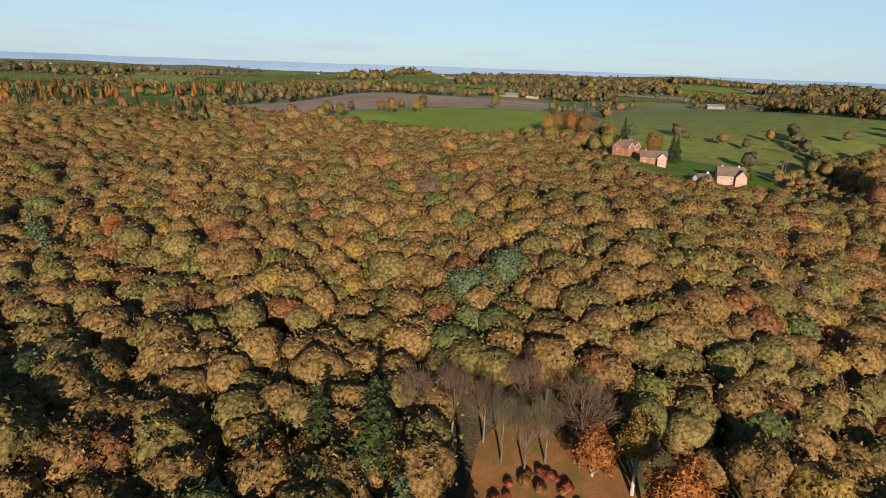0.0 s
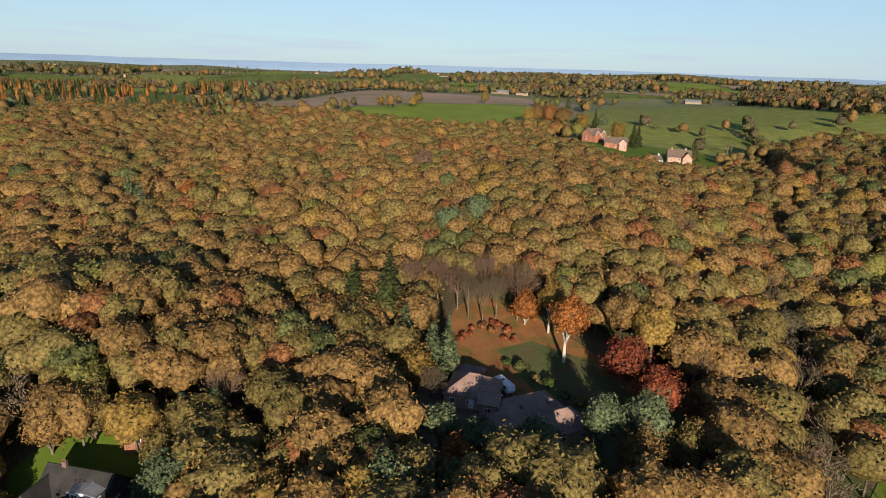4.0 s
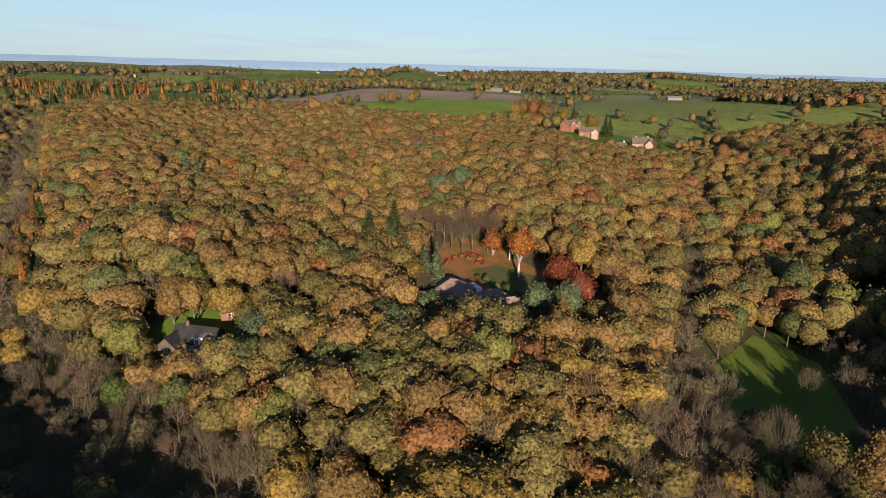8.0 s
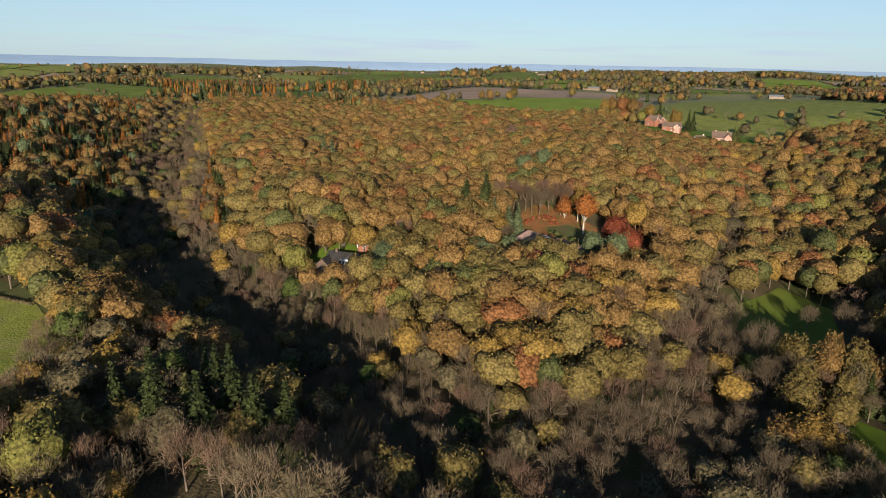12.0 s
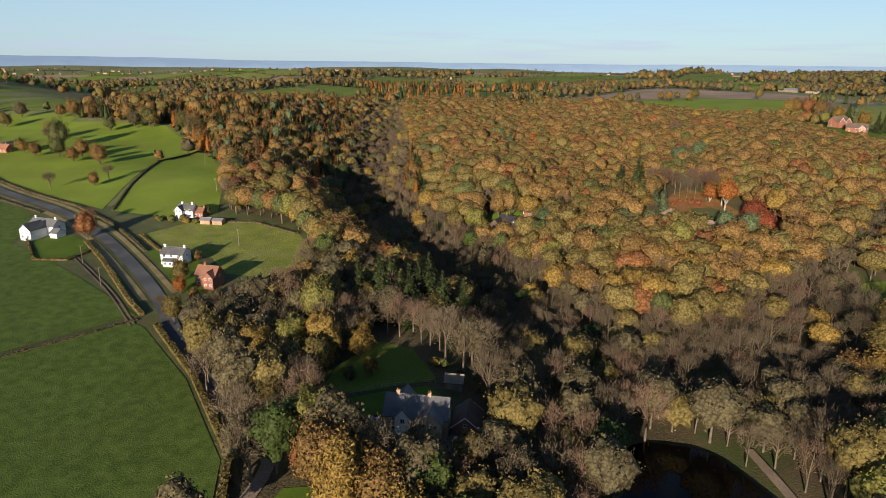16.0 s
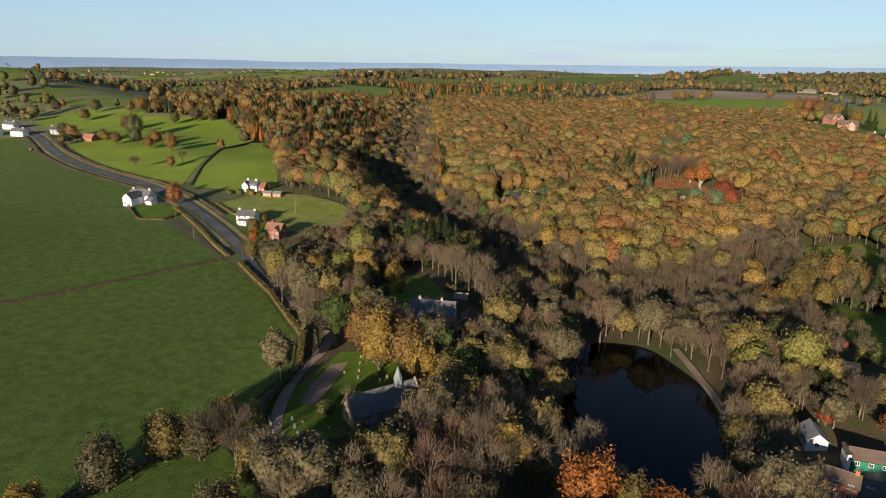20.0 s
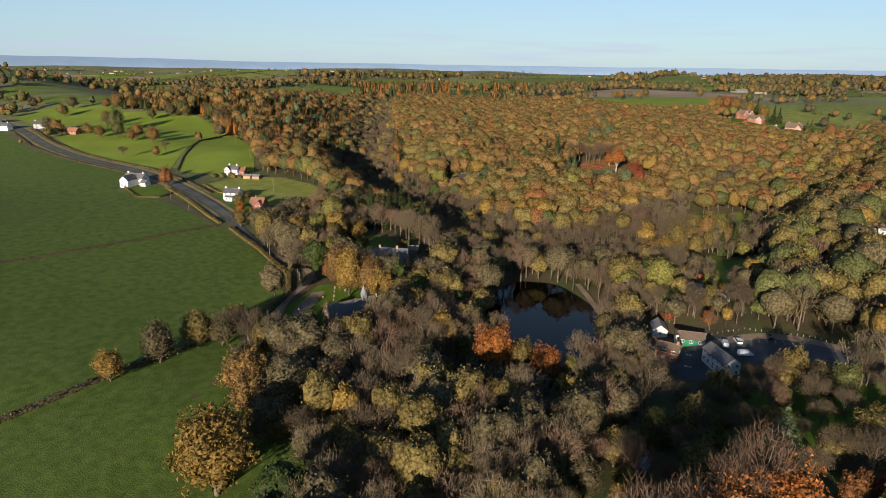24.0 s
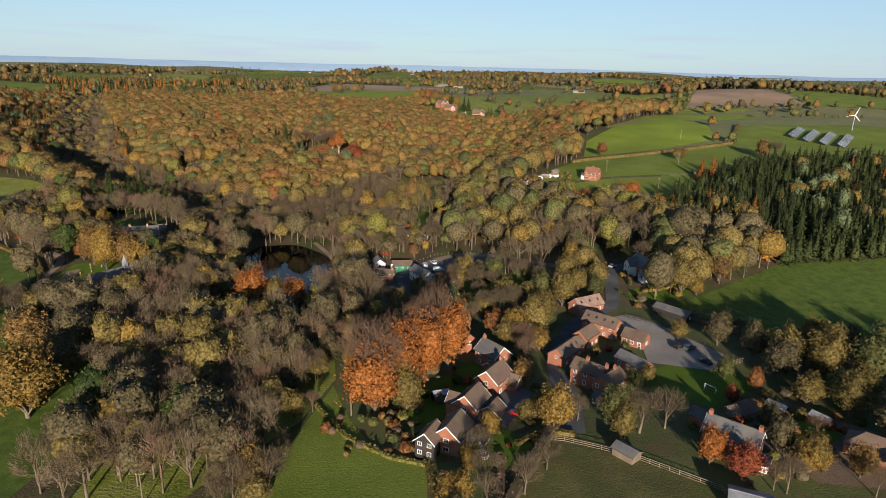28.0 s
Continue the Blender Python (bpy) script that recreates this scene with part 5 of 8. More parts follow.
W2 = (("s", 3, 0.9, 1.2, 1.2), ("s", 3, 3.5, 1.2, 1.15), ("n", 3, 3.5, 1.1, 1.1), ("w", 1, 0.9, 1.3, 1.2), ("w", 1, 3.5, 1.2, 1.1), ("e", 1, 3.5, 1.1, 1.1))
W1 = (("s", 3, 0.9, 1.2, 1.2), ("w", 1, 0.9, 1.2, 1.2), ("e", 1, 0.9, 1.2, 1.2))


def w(lx, ly, turn, ww, d, eaves, **more):
    return dict(lx=lx, ly=ly, turn=turn, w=ww, d=d, eaves=eaves, **more)


# ---- single trees ----
HERO = {
    "round": [broadleaf(200 + k, 3000, 0.46, 2, lod=0, r=5.3, h=13.0 + k, base=0.8, lobes=26, rag=0.46) for k in range(4)],
    "tall": [broadleaf(220 + k, 2600, 0.46, 2, lod=0, r=4.2, h=16 + k, base=6.0, lobes=22, rag=0.45) for k in range(2)],
    "bare": [bare(240 + k, 1900, r=5.0, h=12.5 + k, width=0.036, lod=0) for k in range(4)],
    "fir": [fir(260 + k, 22, 13, h=16.5 + k, fringe=3, lod=0) for k in range(3)],
    "pine": [broadleaf(270 + k, 1500, 0.52, 2, lod=0, r=4.2, h=15.5, base=4.5, lobes=12, rag=0.45) for k in range(2)],
    "clipped": [broadleaf(280, 1300, 0.3, 2, lod=0, r=2.4, h=5.2, base=0.2, rag=0.05)],
    "cone": [fir(285, 16, 12, r=1.7, h=7.0, base=0.2, fringe=3, lod=0)],
    "shrub": [broadleaf(290 + k, 160, 0.36, 1, lod=1, r=1.6, h=2.1, base=0.0, lobes=8) for k in range(4)],
}


def hero_mesh(shape, k, kind, bark, which):
    def make():
        v, f, flag = HERO[shape][k]
        f = f[flag] if which == "trunk" else f[~flag]
        ids, inv = np.unique(f, return_inverse=True)
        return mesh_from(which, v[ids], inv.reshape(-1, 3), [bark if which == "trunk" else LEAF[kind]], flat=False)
    return cached((shape, k, kind, bark.name, which), make)


TREE_RNG = np.random.default_rng(77)


def tree(name, shape, kind, x, y, s=1.0, tall=None, label="", group="", bark=None, category="tree"):
    """A single tree: trunk with limbs, and crown."""
    k = int(TREE_RNG.integers(len(HERO[shape])))
    bark = bark or BARK
    ob = thing(name, x, y, 0, label, category, group, -0.05)
    m = Matrix.Rotation(TREE_RNG.uniform(0, math.tau), 4, "Z") @ Matrix.Diagonal((s, s, tall or s, 1))
    part("trunk", hero_mesh(shape, k, kind, bark, "trunk"), ob, m)
    part("crown", hero_mesh(shape, k, kind, bark, "crown"), ob, m)
    return ob


def shrub(x, y, kind, s=1.0, label="", group="garden shrubs"):
    k = int(TREE_RNG.integers(len(HERO["shrub"])))
    ob = new("shrub", hero_mesh("shrub", k, kind, BARK, "crown"))
    ob.matrix_world = pose(x, y, gz(x, y) - 0.05, 0, 0, TREE_RNG.uniform(0, 360)) @ Matrix.Diagonal((s, s, s * TREE_RNG.uniform(0.75, 1.2), 1))
    return tagged(ob, label or SHRUB_WORDS[kind], "shrub", group)


SHRUB_WORDS = {"green": "rounded dark green garden shrub", "olive": "leafy olive-green garden shrub by a lawn", "ivy": "dense evergreen garden shrub by a lawn", "gold": "yellowing garden shrub in autumn leaf", "lime": "bright yellow-green garden shrub",
               "brown": "brown-leaved garden shrub by a lawn", "rust": "rust-coloured garden shrub by a lawn", "red": "deep red garden shrub by a lawn", "orange": "orange-leaved garden shrub by a lawn", "purple": "bare purplish garden shrub by a lawn", "twig": "bare twiggy garden shrub by a lawn"}


def hedge(line, width, height, kind, label, density=5.0, size=0.6):
    """A hedge along a line: an uneven bank of leaf tufts round a core."""
    rng = np.random.default_rng(int(abs(line[0][0] * 7 + line[0][1] * 3)))
    sh = Shape()
    for (ax, ay), (bx, by) in zip(line, line[1:]):
        L = math.hypot(bx - ax, by - ay)
        nx, ny = -(by - ay) / L, (bx - ax) / L
        n = int(L * density)
        s, a = rng.uniform(0, 1, n), rng.uniform(0.05, math.pi - 0.05, n)
        lump = 1 + 0.18 * np.sin(s * L * 0.9 + ax) + 0.12 * np.sin(s * L * 2.3) + rng.normal(size=n) * 0.06
        off, up = np.cos(a) * width / 2 * lump, np.sin(a) ** 0.6 * height * lump
        x, y = ax + (bx - ax) * s + nx * off, ay + (by - ay) * s + ny * off
        p = np.column_stack([x, y, ground_z(x, y) + up])
        out = np.column_stack([nx * np.cos(a), ny * np.cos(a), np.sin(a) + 0.1])
        sh.tufts(p, unit(out + rng.normal(size=p.shape) * 0.45), size * rng.uniform(0.6, 1.4, n), rng)
        m = max(1, int(L / 4))
        for k in range(m):
            q = [(ax + (bx - ax) * (k + e) / m, ay + (by - ay) * (k + e) / m) for e in (0, 1)]
            v = []
            for qx, qy in q:
                for o, u in ((-0.42, -0.2), (-0.36, 0.7), (0.36, 0.7), (0.42, -0.2)):
                    px, py = qx + nx * o * width, qy + ny * o * width
                    v.append((px, py, gz(px, py) + u * height))
            sh.add(v, [(0, 4, 5), (0, 5, 1), (1, 5, 6), (1, 6, 2), (2, 6, 7), (2, 7, 3), (0, 1, 2), (0, 2, 3), (4, 6, 5), (4, 7, 6)], False)
    v, f, _ = sh.done()
    ox, oy = line[0]
    oz = gz(ox, oy)
    ob = new("hedge", mesh_from("hedge", v - (ox, oy, oz), f, [LEAF[kind]]))
    ob.location = (ox, oy, oz)
    return tagged(ob, label, "hedge")


# ---- fences, poles, vehicles ----
def fence(line, label, gap=2.4, height=1.15, rails=2, mat=None, name="fence", post=0.11):
    mat = mat or M_TIMBER
    ob = thing(name, line[0][0], line[0][1], 0, label, "fence")
    inv = ob.matrix_world.inverted()
    pm = cached(("post", height, mat.name, post), lambda: boxes("post", [(0, 0, height / 2 - 0.2, post, post, height + 0.4)], mat))
    pts = []
    for (ax, ay), (bx, by) in zip(line, line[1:]):
        n = max(1, round(math.hypot(bx - ax, by - ay) / gap))
        pts += [(ax + (bx - ax) * k / n, ay + (by - ay) * k / n) for k in range(n)]
    pts.append(line[-1])
    for k, (x, y) in enumerate(pts):
        part("post", pm, ob, inv @ pose(x, y, gz(x, y) + 0.1))
        if k and rails:
            px, py = pts[k - 1]
            a, b = Vector((px, py, gz(px, py) + 0.1)), Vector((x, y, gz(x, y) + 0.1))
            L = (b - a).length
            rm = cached(("rail", round(L, 1), mat.name), lambda: boxes("rail", [(L / 2, 0, 0, L, 0.05, 0.11)], mat))
            turn = (b - a).to_track_quat("X", "Z").to_matrix().to_4x4()
            for r in range(rails):
                part("rail", rm, ob, inv @ Matrix.Translation(a + Vector((0, 0, height * (0.92 - 0.42 * r)))) @ turn)
    return ob


def pole(x, y, turn, h=8.2, arms=1, label="weathered wooden power pole with a crossarm"):
    ob = thing("power_pole", x, y, turn, label, "power pole", "power poles")
    part("post", cached(("pole", h), lambda: rod("post", 0.15, 0.11, h, M_TIMBER)), ob)
    for k in range(arms):
        arm = part("crossarm", cached("crossarm", lambda: boxes("crossarm", [(0, 0, 0, 1.9, 0.1, 0.12)], M_TIMBER)), ob, pose(0, 0.1, h - 0.35 - 0.6 * k))
        for u in (-0.85, 0, 0.85):
            part("insulator", cached("insulator", lambda: rod("insulator", 0.05, 0.035, 0.2, M_WHITE)), arm, pose(u, 0, 0.06))
    return ob


def wire(a, b, label="thin overhead power line between poles"):
    c = bpy.data.curves.new("power_line", "CURVE")
    c.dimensions, c.bevel_depth, c.bevel_resolution = "3D", 0.018, 0
    s = c.splines.new("POLY")
    s.points.add(12)
    for k in range(13):
        u = k / 12
        s.points[k].co = (a[0] + (b[0] - a[0]) * u, a[1] + (b[1] - a[1]) * u, a[2] + (b[2] - a[2]) * u - 1.2 * 4 * u * (1 - u), 1)
    c.materials.append(M_TYRE)
    return tagged(new("power_line", c), label, "cable", kind="structure")


def car_body(kind):
    L, wd = {"car": (4.3, 1.78), "suv": (4.6, 1.86), "van": (5.1, 1.95), "pickup": (5.2, 1.85)}[kind]
    side = {"car": [(-2.15, 0.32), (2.1, 0.32), (2.15, 0.62), (1.9, 0.78), (0.95, 0.92), (-1.6, 0.98), (-2.1, 0.92)],
            "suv": [(-2.3, 0.4), (2.25, 0.4), (2.3, 0.8), (2.0, 0.98), (1.0, 1.08), (-1.9, 1.1), (-2.28, 1.05)],
            "van": [(-2.55, 0.4), (2.5, 0.4), (2.55, 0.85), (2.2, 1.05), (1.55, 1.15), (-2.5, 1.2), (-2.55, 1.1)],
            "pickup": [(-2.6, 0.45), (2.55, 0.45), (2.6, 0.85), (2.3, 1.0), (1.3, 1.08), (-2.58, 1.08), (-2.6, 0.9)]}[kind]
    cab = {"car": ((-1.75, 0.95), (-1.15, 1.43), (0.25, 1.45), (0.95, 0.93)), "suv": ((-2.15, 1.08), (-1.85, 1.66), (0.2, 1.7), (1.0, 1.07)),
           "van": ((-2.5, 1.15), (-2.45, 1.95), (0.95, 1.95), (1.65, 1.12)), "pickup": ((-0.85, 1.06), (-0.6, 1.72), (0.6, 1.74), (1.3, 1.06))}[kind]
    return L, wd, side, cab


def vehicle(kind, paint, x, y, turn, label, name="car", category="car"):
    L, wd, side, cab = car_body(kind)
    ob = thing(name, x, y, turn, label, category, "parked cars", 0.24)
    n = len(side)
    body = cached(("body", kind, paint), lambda: solid("body", [(a, s * wd / 2, b) for s in (-1, 1) for a, b in side], [tuple(range(n)), tuple(range(2 * n - 1, n - 1, -1))] + [(k, (k + 1) % n, n + (k + 1) % n, n + k) for k in range(n)], PAINT[paint], 0.07))
    part("body", body, ob)
    q = 0.86
    cabin = [(cab[0][0], s * wd / 2 * 0.97, cab[0][1]) for s in (-1, 1)] + [(cab[1][0], s * wd / 2 * q, cab[1][1]) for s in (-1, 1)] + [(cab[2][0], s * wd / 2 * q, cab[2][1]) for s in (-1, 1)] + [(cab[3][0], s * wd / 2 * 0.97, cab[3][1]) for s in (-1, 1)]
    glass_mat = PAINT[paint] if kind == "van" else M_GLASS
    part("cabin", cached(("cabin", kind, paint), lambda: solid("cabin", cabin, [(0, 1, 3, 2), (2, 3, 5, 4), (4, 5, 7, 6), (0, 2, 4, 6), (1, 3, 5, 7), (0, 1, 7, 6)], glass_mat, 0.05)), ob, None, "" if kind == "van" else "dark car windows")
    x0, x1 = cab[1][0], cab[2][0]
    part("roof", cached(("croof", kind, paint), lambda: boxes("roof", [((x0 + x1) / 2, 0, cab[2][1] + 0.0, x1 - x0 + 0.1, wd * q + 0.02, 0.09)], PAINT[paint], 0.03)), ob)
    if kind == "van":
        part("windscreen", cached(("vscreen", paint), lambda: solid("windscreen", [(1.62, -0.85, 1.2), (1.62, 0.85, 1.2), (1.02, 0.75, 1.86), (1.02, -0.75, 1.86), (1.66, -0.85, 1.2), (1.66, 0.85, 1.2), (1.06, 0.75, 1.88), (1.06, -0.75, 1.88)], [(0, 1, 2, 3), (4, 5, 6, 7), (0, 1, 5, 4), (1, 2, 6, 5), (2, 3, 7, 6), (3, 0, 4, 7)], M_GLASS)), ob)
    for sx in (-0.31, 0.3):
        for sy in (-1, 1):
            wh = part("wheel", cached("wheel", lambda: rod("wheel", 0.33, 0.33, 0.22, M_TYRE, 14)), ob, pose(sx * L, sy * (wd / 2 - 0.1) + 0.11, 0.33, 90))
            part("rim", cached("rim", lambda: rod("rim", 0.2, 0.2, 0.235, M_CHROME, 10)), wh, pose(0, 0, -0.007))
    for sy in (-1, 1):
        part("headlight", cached("headlight", lambda: boxes("headlight", [(0, 0, 0, 0.1, 0.32, 0.14)], M_CHROME, 0.03)), ob, pose(side[2][0] - 0.05, sy * wd * 0.36, side[2][1] - 0.02))
    return ob

# ---- the hill houses and their clearing ----
house("hill_house", 13, 64, -16, "low brick house with a hipped pinkish-brown tiled roof", [
    w(0, 0, 0, 12, 10, 3.0, pitch=32, wall=M_BUFF, roof=M_PINKTILE, hip=True, rows=W1, door=("s", 0.5, M_WHITE)),
    w(-3, 8, 0, 7, 5, 2.6, pitch=30, wall=M_BUFF, roof=M_PINKTILE, hip=True, rows=(("e", 1, 0.9, 1.1, 1.1),)),
    w(4.8, -4.5, 0, 4, 5, 2.9, pitch=32, wall=M_BUFF, roof=M_PINKTILE, rows=(("s", 1, 0.8, 1.2, 1.2),), barge=M_WHITE)], group="houses in the wood")
house("hill_house", 25, 57, 24, "two-winged brick house with pinkish-brown hipped roofs", [
    w(0, 0, 0, 14, 9, 3.0, pitch=32, wall=M_BUFF, roof=M_PINKTILE, hip=True, rows=W1, sky=2),
    w(1, -8, 0, 15, 8.5, 2.9, pitch=33, wall=M_BUFF, roof=M_PINKTILE, hip=True, rows=W1, door=("w", 0, M_WHITE)),
    w(-8, -3, 90, 7, 5, 2.7, pitch=30, wall=M_BUFF, roof=M_PINKTILE, hip=True)], group="houses in the wood")


def caravan(x, y, turn):
    ob = thing("caravan", x, y, turn, "white touring caravan parked beside the house", "caravan", lift=0.2)
    prof = [(-3.0, 0.5), (2.9, 0.5), (3.2, 1.2), (2.8, 2.45), (-2.9, 2.5), (-3.2, 1.4)]
    n = len(prof)
    part("body", solid("body", [(a, s * 1.12, b) for s in (-1, 1) for a, b in prof], [tuple(range(n)), tuple(range(2 * n - 1, n - 1, -1))] + [(k, (k + 1) % n, n + (k + 1) % n, n + k) for k in range(n)], M_WHITE, 0.12), ob)
    for u in (-1.6, 0.2, 1.7):
        for s in (-1, 1):
            part("window", cached("cvw", lambda: boxes("window", [(0, 0, 0, 0.95, 0.05, 0.6)], M_GLASS, 0.02)), ob, pose(u, s * 1.13, 1.7))
    for s in (-1, 1):
        part("wheel", cached("cvwheel", lambda: rod("wheel", 0.33, 0.33, 0.2, M_TYRE, 14)), ob, pose(0.1, s * 1.0 + 0.1, 0.33, 90))
    part("hitch", boxes("hitch", [(3.8, 0, 0.5, 1.4, 0.12, 0.1)], M_STEEL), ob)
    part("roof_vent", boxes("roof_vent", [(-0.5, 0, 2.55, 0.6, 0.6, 0.12)], M_GLASS, 0.03), ob)


caravan(20.5, 67, -62)
for spec in ((37, 79, "tall", "orange", 1.25, 1.15, "tall beech with fiery orange crown on a pale bare trunk"), (27, 98, "bare", "purple", 1.25, 1.2, "large bare beech above an orange lower skirt"), (35, 92, "tall", "gold", 0.85, 0.95, "slender yellow-green beech at the lawn's edge"),
             (50, 70, "round", "red", 1.15, 1.0, "copper beech with dark red crown"), (55, 61, "round", "red", 1.1, 0.95, "copper beech with rusty red crown on pale limbs"), (29, 96, "round", "orange", 0.9, 0.7, "beech with orange low branches on the lawn"),
             (17, 97, "bare", "twig", 0.75, 1.05, "pale slender birch without leaves"), (13, 99, "bare", "twig", 0.7, 1.0, "pale slender birch without leaves"), (21, 99, "bare", "twig", 0.7, 0.95, "pale slender birch without leaves"), (10, 104, "bare", "purple", 0.8, 1.1, "bare purplish birch beside the lawn"),
             (4, 106, "bare", "purple", 0.85, 1.15, "bare purplish birch beside the lawn"), (-3, 104, "bare", "purple", 0.8, 1.1, "bare purplish birch beside the lawn"), (18, 108, "bare", "purple", 0.9, 1.2, "bare purplish birch beside the lawn"),
             (-9, 88, "fir", "needle", 1.9, 1.4, "tall broad dark green cedar in the wood"), (-19, 94, "fir", "needle", 1.6, 1.2, "tall dark conifer with drooping boughs"), (-4, 78, "fir", "blue", 1.4, 0.95, "grey-green conifer beside the drive"), (3, 73, "fir", "blue", 1.3, 0.85, "grey-green conifer close to the house"),
             (7, 75, "fir", "blue", 0.9, 0.95, "slender grey-green spruce behind the house"), (24, 40, "pine", "blue", 1.1, 0.72, "grey-green pine in front of the houses"), (38, 44, "pine", "blue", 1.1, 1.0, "blue-green spruce at the lawn's foot"), (12, 41, "pine", "blue", 1.0, 0.66, "grey-green pine in front of the houses"),
             (5, 45, "pine", "blue", 1.1, 0.7, "grey-green pine in front of the houses"), (-3, 43, "pine", "green", 1.4, 0.9, "dark green pine in front of the houses"), (-2, 66, "round", "gold", 1.15, 0.95, "golden beech overhanging the drive"), (3, 60, "bare", "twig", 0.85, 0.75, "bare rounded tree by the drive"),
             (32, 34, "pine", "green", 1.1, 0.66, "dark green pine in front of the houses"), (48, 46, "pine", "blue", 1.2, 1.0, "grey-green pine beside the lawn"), (18, 33, "bare", "purple", 1.0, 0.7, "bare purplish tree in front of the houses"), (8, 34, "round", "orange", 0.8, 0.8, "orange-leaved oak in front of the houses"), (-50, 39, "round", "olive", 0.8, 0.8, "olive oak beside the lodge"), (-66, 45, "round", "olive", 0.9, 0.9, "olive oak beside the lodge"), (-73, 42, "round", "brown", 0.9, 0.9, "brown oak beside the lodge"), (-68, 20, "round", "brown", 0.8, 0.5, "brown oak before the lodge"), (-55, 20, "round", "olive", 0.8, 0.48, "olive oak before the lodge"), (-76, 27, "round", "olive", 0.8, 0.6, "olive oak before the lodge"), (44, 36, "round", "brown", 1.0, 0.9, "brown oak below the lawn"), (54, 42, "round", "olive", 1.0, 0.95, "olive oak below the lawn"), (-4, 22, "pine", "blue", 1.15, 1.0, "tall blue-green pine on the wooded slope"), (-44, 27, "pine", "blue", 1.1, 1.0, "dark pine beside the lodge"), (-47, 44, "fir", "blue", 1.3, 0.75, "spruce beside the lodge"), (-41, 46, "fir", "blue", 1.3, 0.75, "spruce beside the lodge"),
             (-76, 48, "cone", "green", 1.3, 1.2, "clipped green conifer on the lodge lawn"), (-88, 52, "fir", "needle", 0.9, 0.75, "dark spruce at the wood's edge"), (-96, 56, "fir", "needle", 0.95, 0.75, "dark spruce at the wood's edge"),
             (-112, 172, "fir", "blue", 1.6, 1.2, "broad blue-grey cedar on the hill's flank"), (-120, 180, "fir", "blue", 1.5, 1.15, "broad blue-grey cedar on the hill's flank"), (-98, 184, "round", "orange", 1.1, 1.0, "bright orange maple beside the cedars"),
             (8, 142, "pine", "blue", 1.4, 1.0, "blue-grey cedar among oaks"), (18, 150, "pine", "blue", 1.3, 1.0, "blue-grey cedar among oaks"), (-4, 222, "round", "purple", 1.2, 1.0, "dark purplish beech in the canopy")):
    x, y, shape, kind, s, tall, lab = spec
    tree({"fir": "conifer", "cone": "conifer", "pine": "pine_tree", "bare": "bare_tree"}.get(shape, "beech_tree"), shape, kind, x, y, s, tall, lab, "trees round the hill houses", BARK_PALE if shape == "tall" or kind in ("red", "rust", "orange") else None)
for k in range(16):
    a = k * 0.4
    shrub(16 + 7 * math.cos(a * 1.3) + k * 0.2, 92 + 4 * math.sin(a * 2.1), "red" if k % 3 else "rust", 0.55 + 0.09 * (k % 4), "low rusty heather-like bush on the lawn", "bushes on the lawn")
for k in range(9):
    shrub(22 + 3.2 * k, 78 - 3.4 * k + (k % 2), ("ivy", "green", "olive")[k % 3], 0.9 + 0.2 * (k % 2))

# ---- the lodge on the western shoulder ----
# dark roof and tile-brown walls put the trees' shade into the colour
house("lodge", -62, 33, -12, "house with shade painted into its dark roof and walls, large pale dormer window", [
    w(0, 0, 0, 14, 8, 3.0, pitch=42, wall=M_TILE, roof=M_BLACKWOOD, rows=W1, chimneys=(-3.5,)),
    w(-6, -4, 90, 7, 5.5, 2.8, pitch=42, wall=M_TILE, roof=M_BLACKWOOD, rows=(("w", 1, 0.9, 1.2, 1.2),)),
    w(3.5, -2.5, 90, 3.6, 5.4, 4.9, pitch=8, wall=M_WHITE, roof=M_LEAD, rows=(("w", 3, 3.2, 1.3, 1.35),), deep=-2.5)], group="houses in the wood")
house("lodge", -53, 48, 24, "long low outbuilding with a brown tiled roof", [w(0, 0, 0, 15, 6.5, 2.6, pitch=38, roof=M_TILE, rows=W1)], group="houses in the wood")

# ---- western lane: white cottages and the brick house ----
house("white_cottage", -258, -84, 8, "white rendered farmhouse with dark slate roofs", [
    w(-2, 3, 0, 15, 7, 4.8, pitch=36, wall=M_RENDER, roof=M_SLATE, rows=W2, chimneys=(-6, 6)),
    w(-1.5, -5, 90, 9, 6.5, 4.6, pitch=40, wall=M_RENDER, roof=M_SLATE, rows=(("w", 2, 0.9, 1.1, 1.2), ("n", 2, 0.9, 1.1, 1.1))),
    w(8.5, -1, 0, 4, 5, 2.6, pitch=30, wall=M_RENDER, roof=M_SLATE)], group="roadside houses")
house("white_cottage", -172, -85, 16, "white rendered cottage with a slate roof", [
    w(0, 0, 0, 10, 6.5, 4.8, pitch=33, wall=M_RENDER, roof=M_SLATE, rows=W2, chimneys=(-4.4, 4.4)),
    w(-0.5, -4.4, 0, 4.5, 2.6, 2.5, pitch=25, wall=M_RENDER, roof=M_SLATE, rows=(("s", 2, 0.8, 1.0, 1.2),))], group="roadside houses")
house("brick_house", -144, -94.5, 12, "red brick house with a clay tiled roof and gable", [
    w(0, 0, 0, 8.6, 6.4, 4.8, pitch=42, roof=M_REDTILE, rows=W2, chimneys=(-1.5,)),
    w(2.4, -3.2, 90, 4, 4.2, 4.6, pitch=45, roof=M_REDTILE, rows=(("w", 2, 0.9, 1.0, 1.1), ("w", 2, 3.4, 1.0, 1.0)))], group="roadside houses")
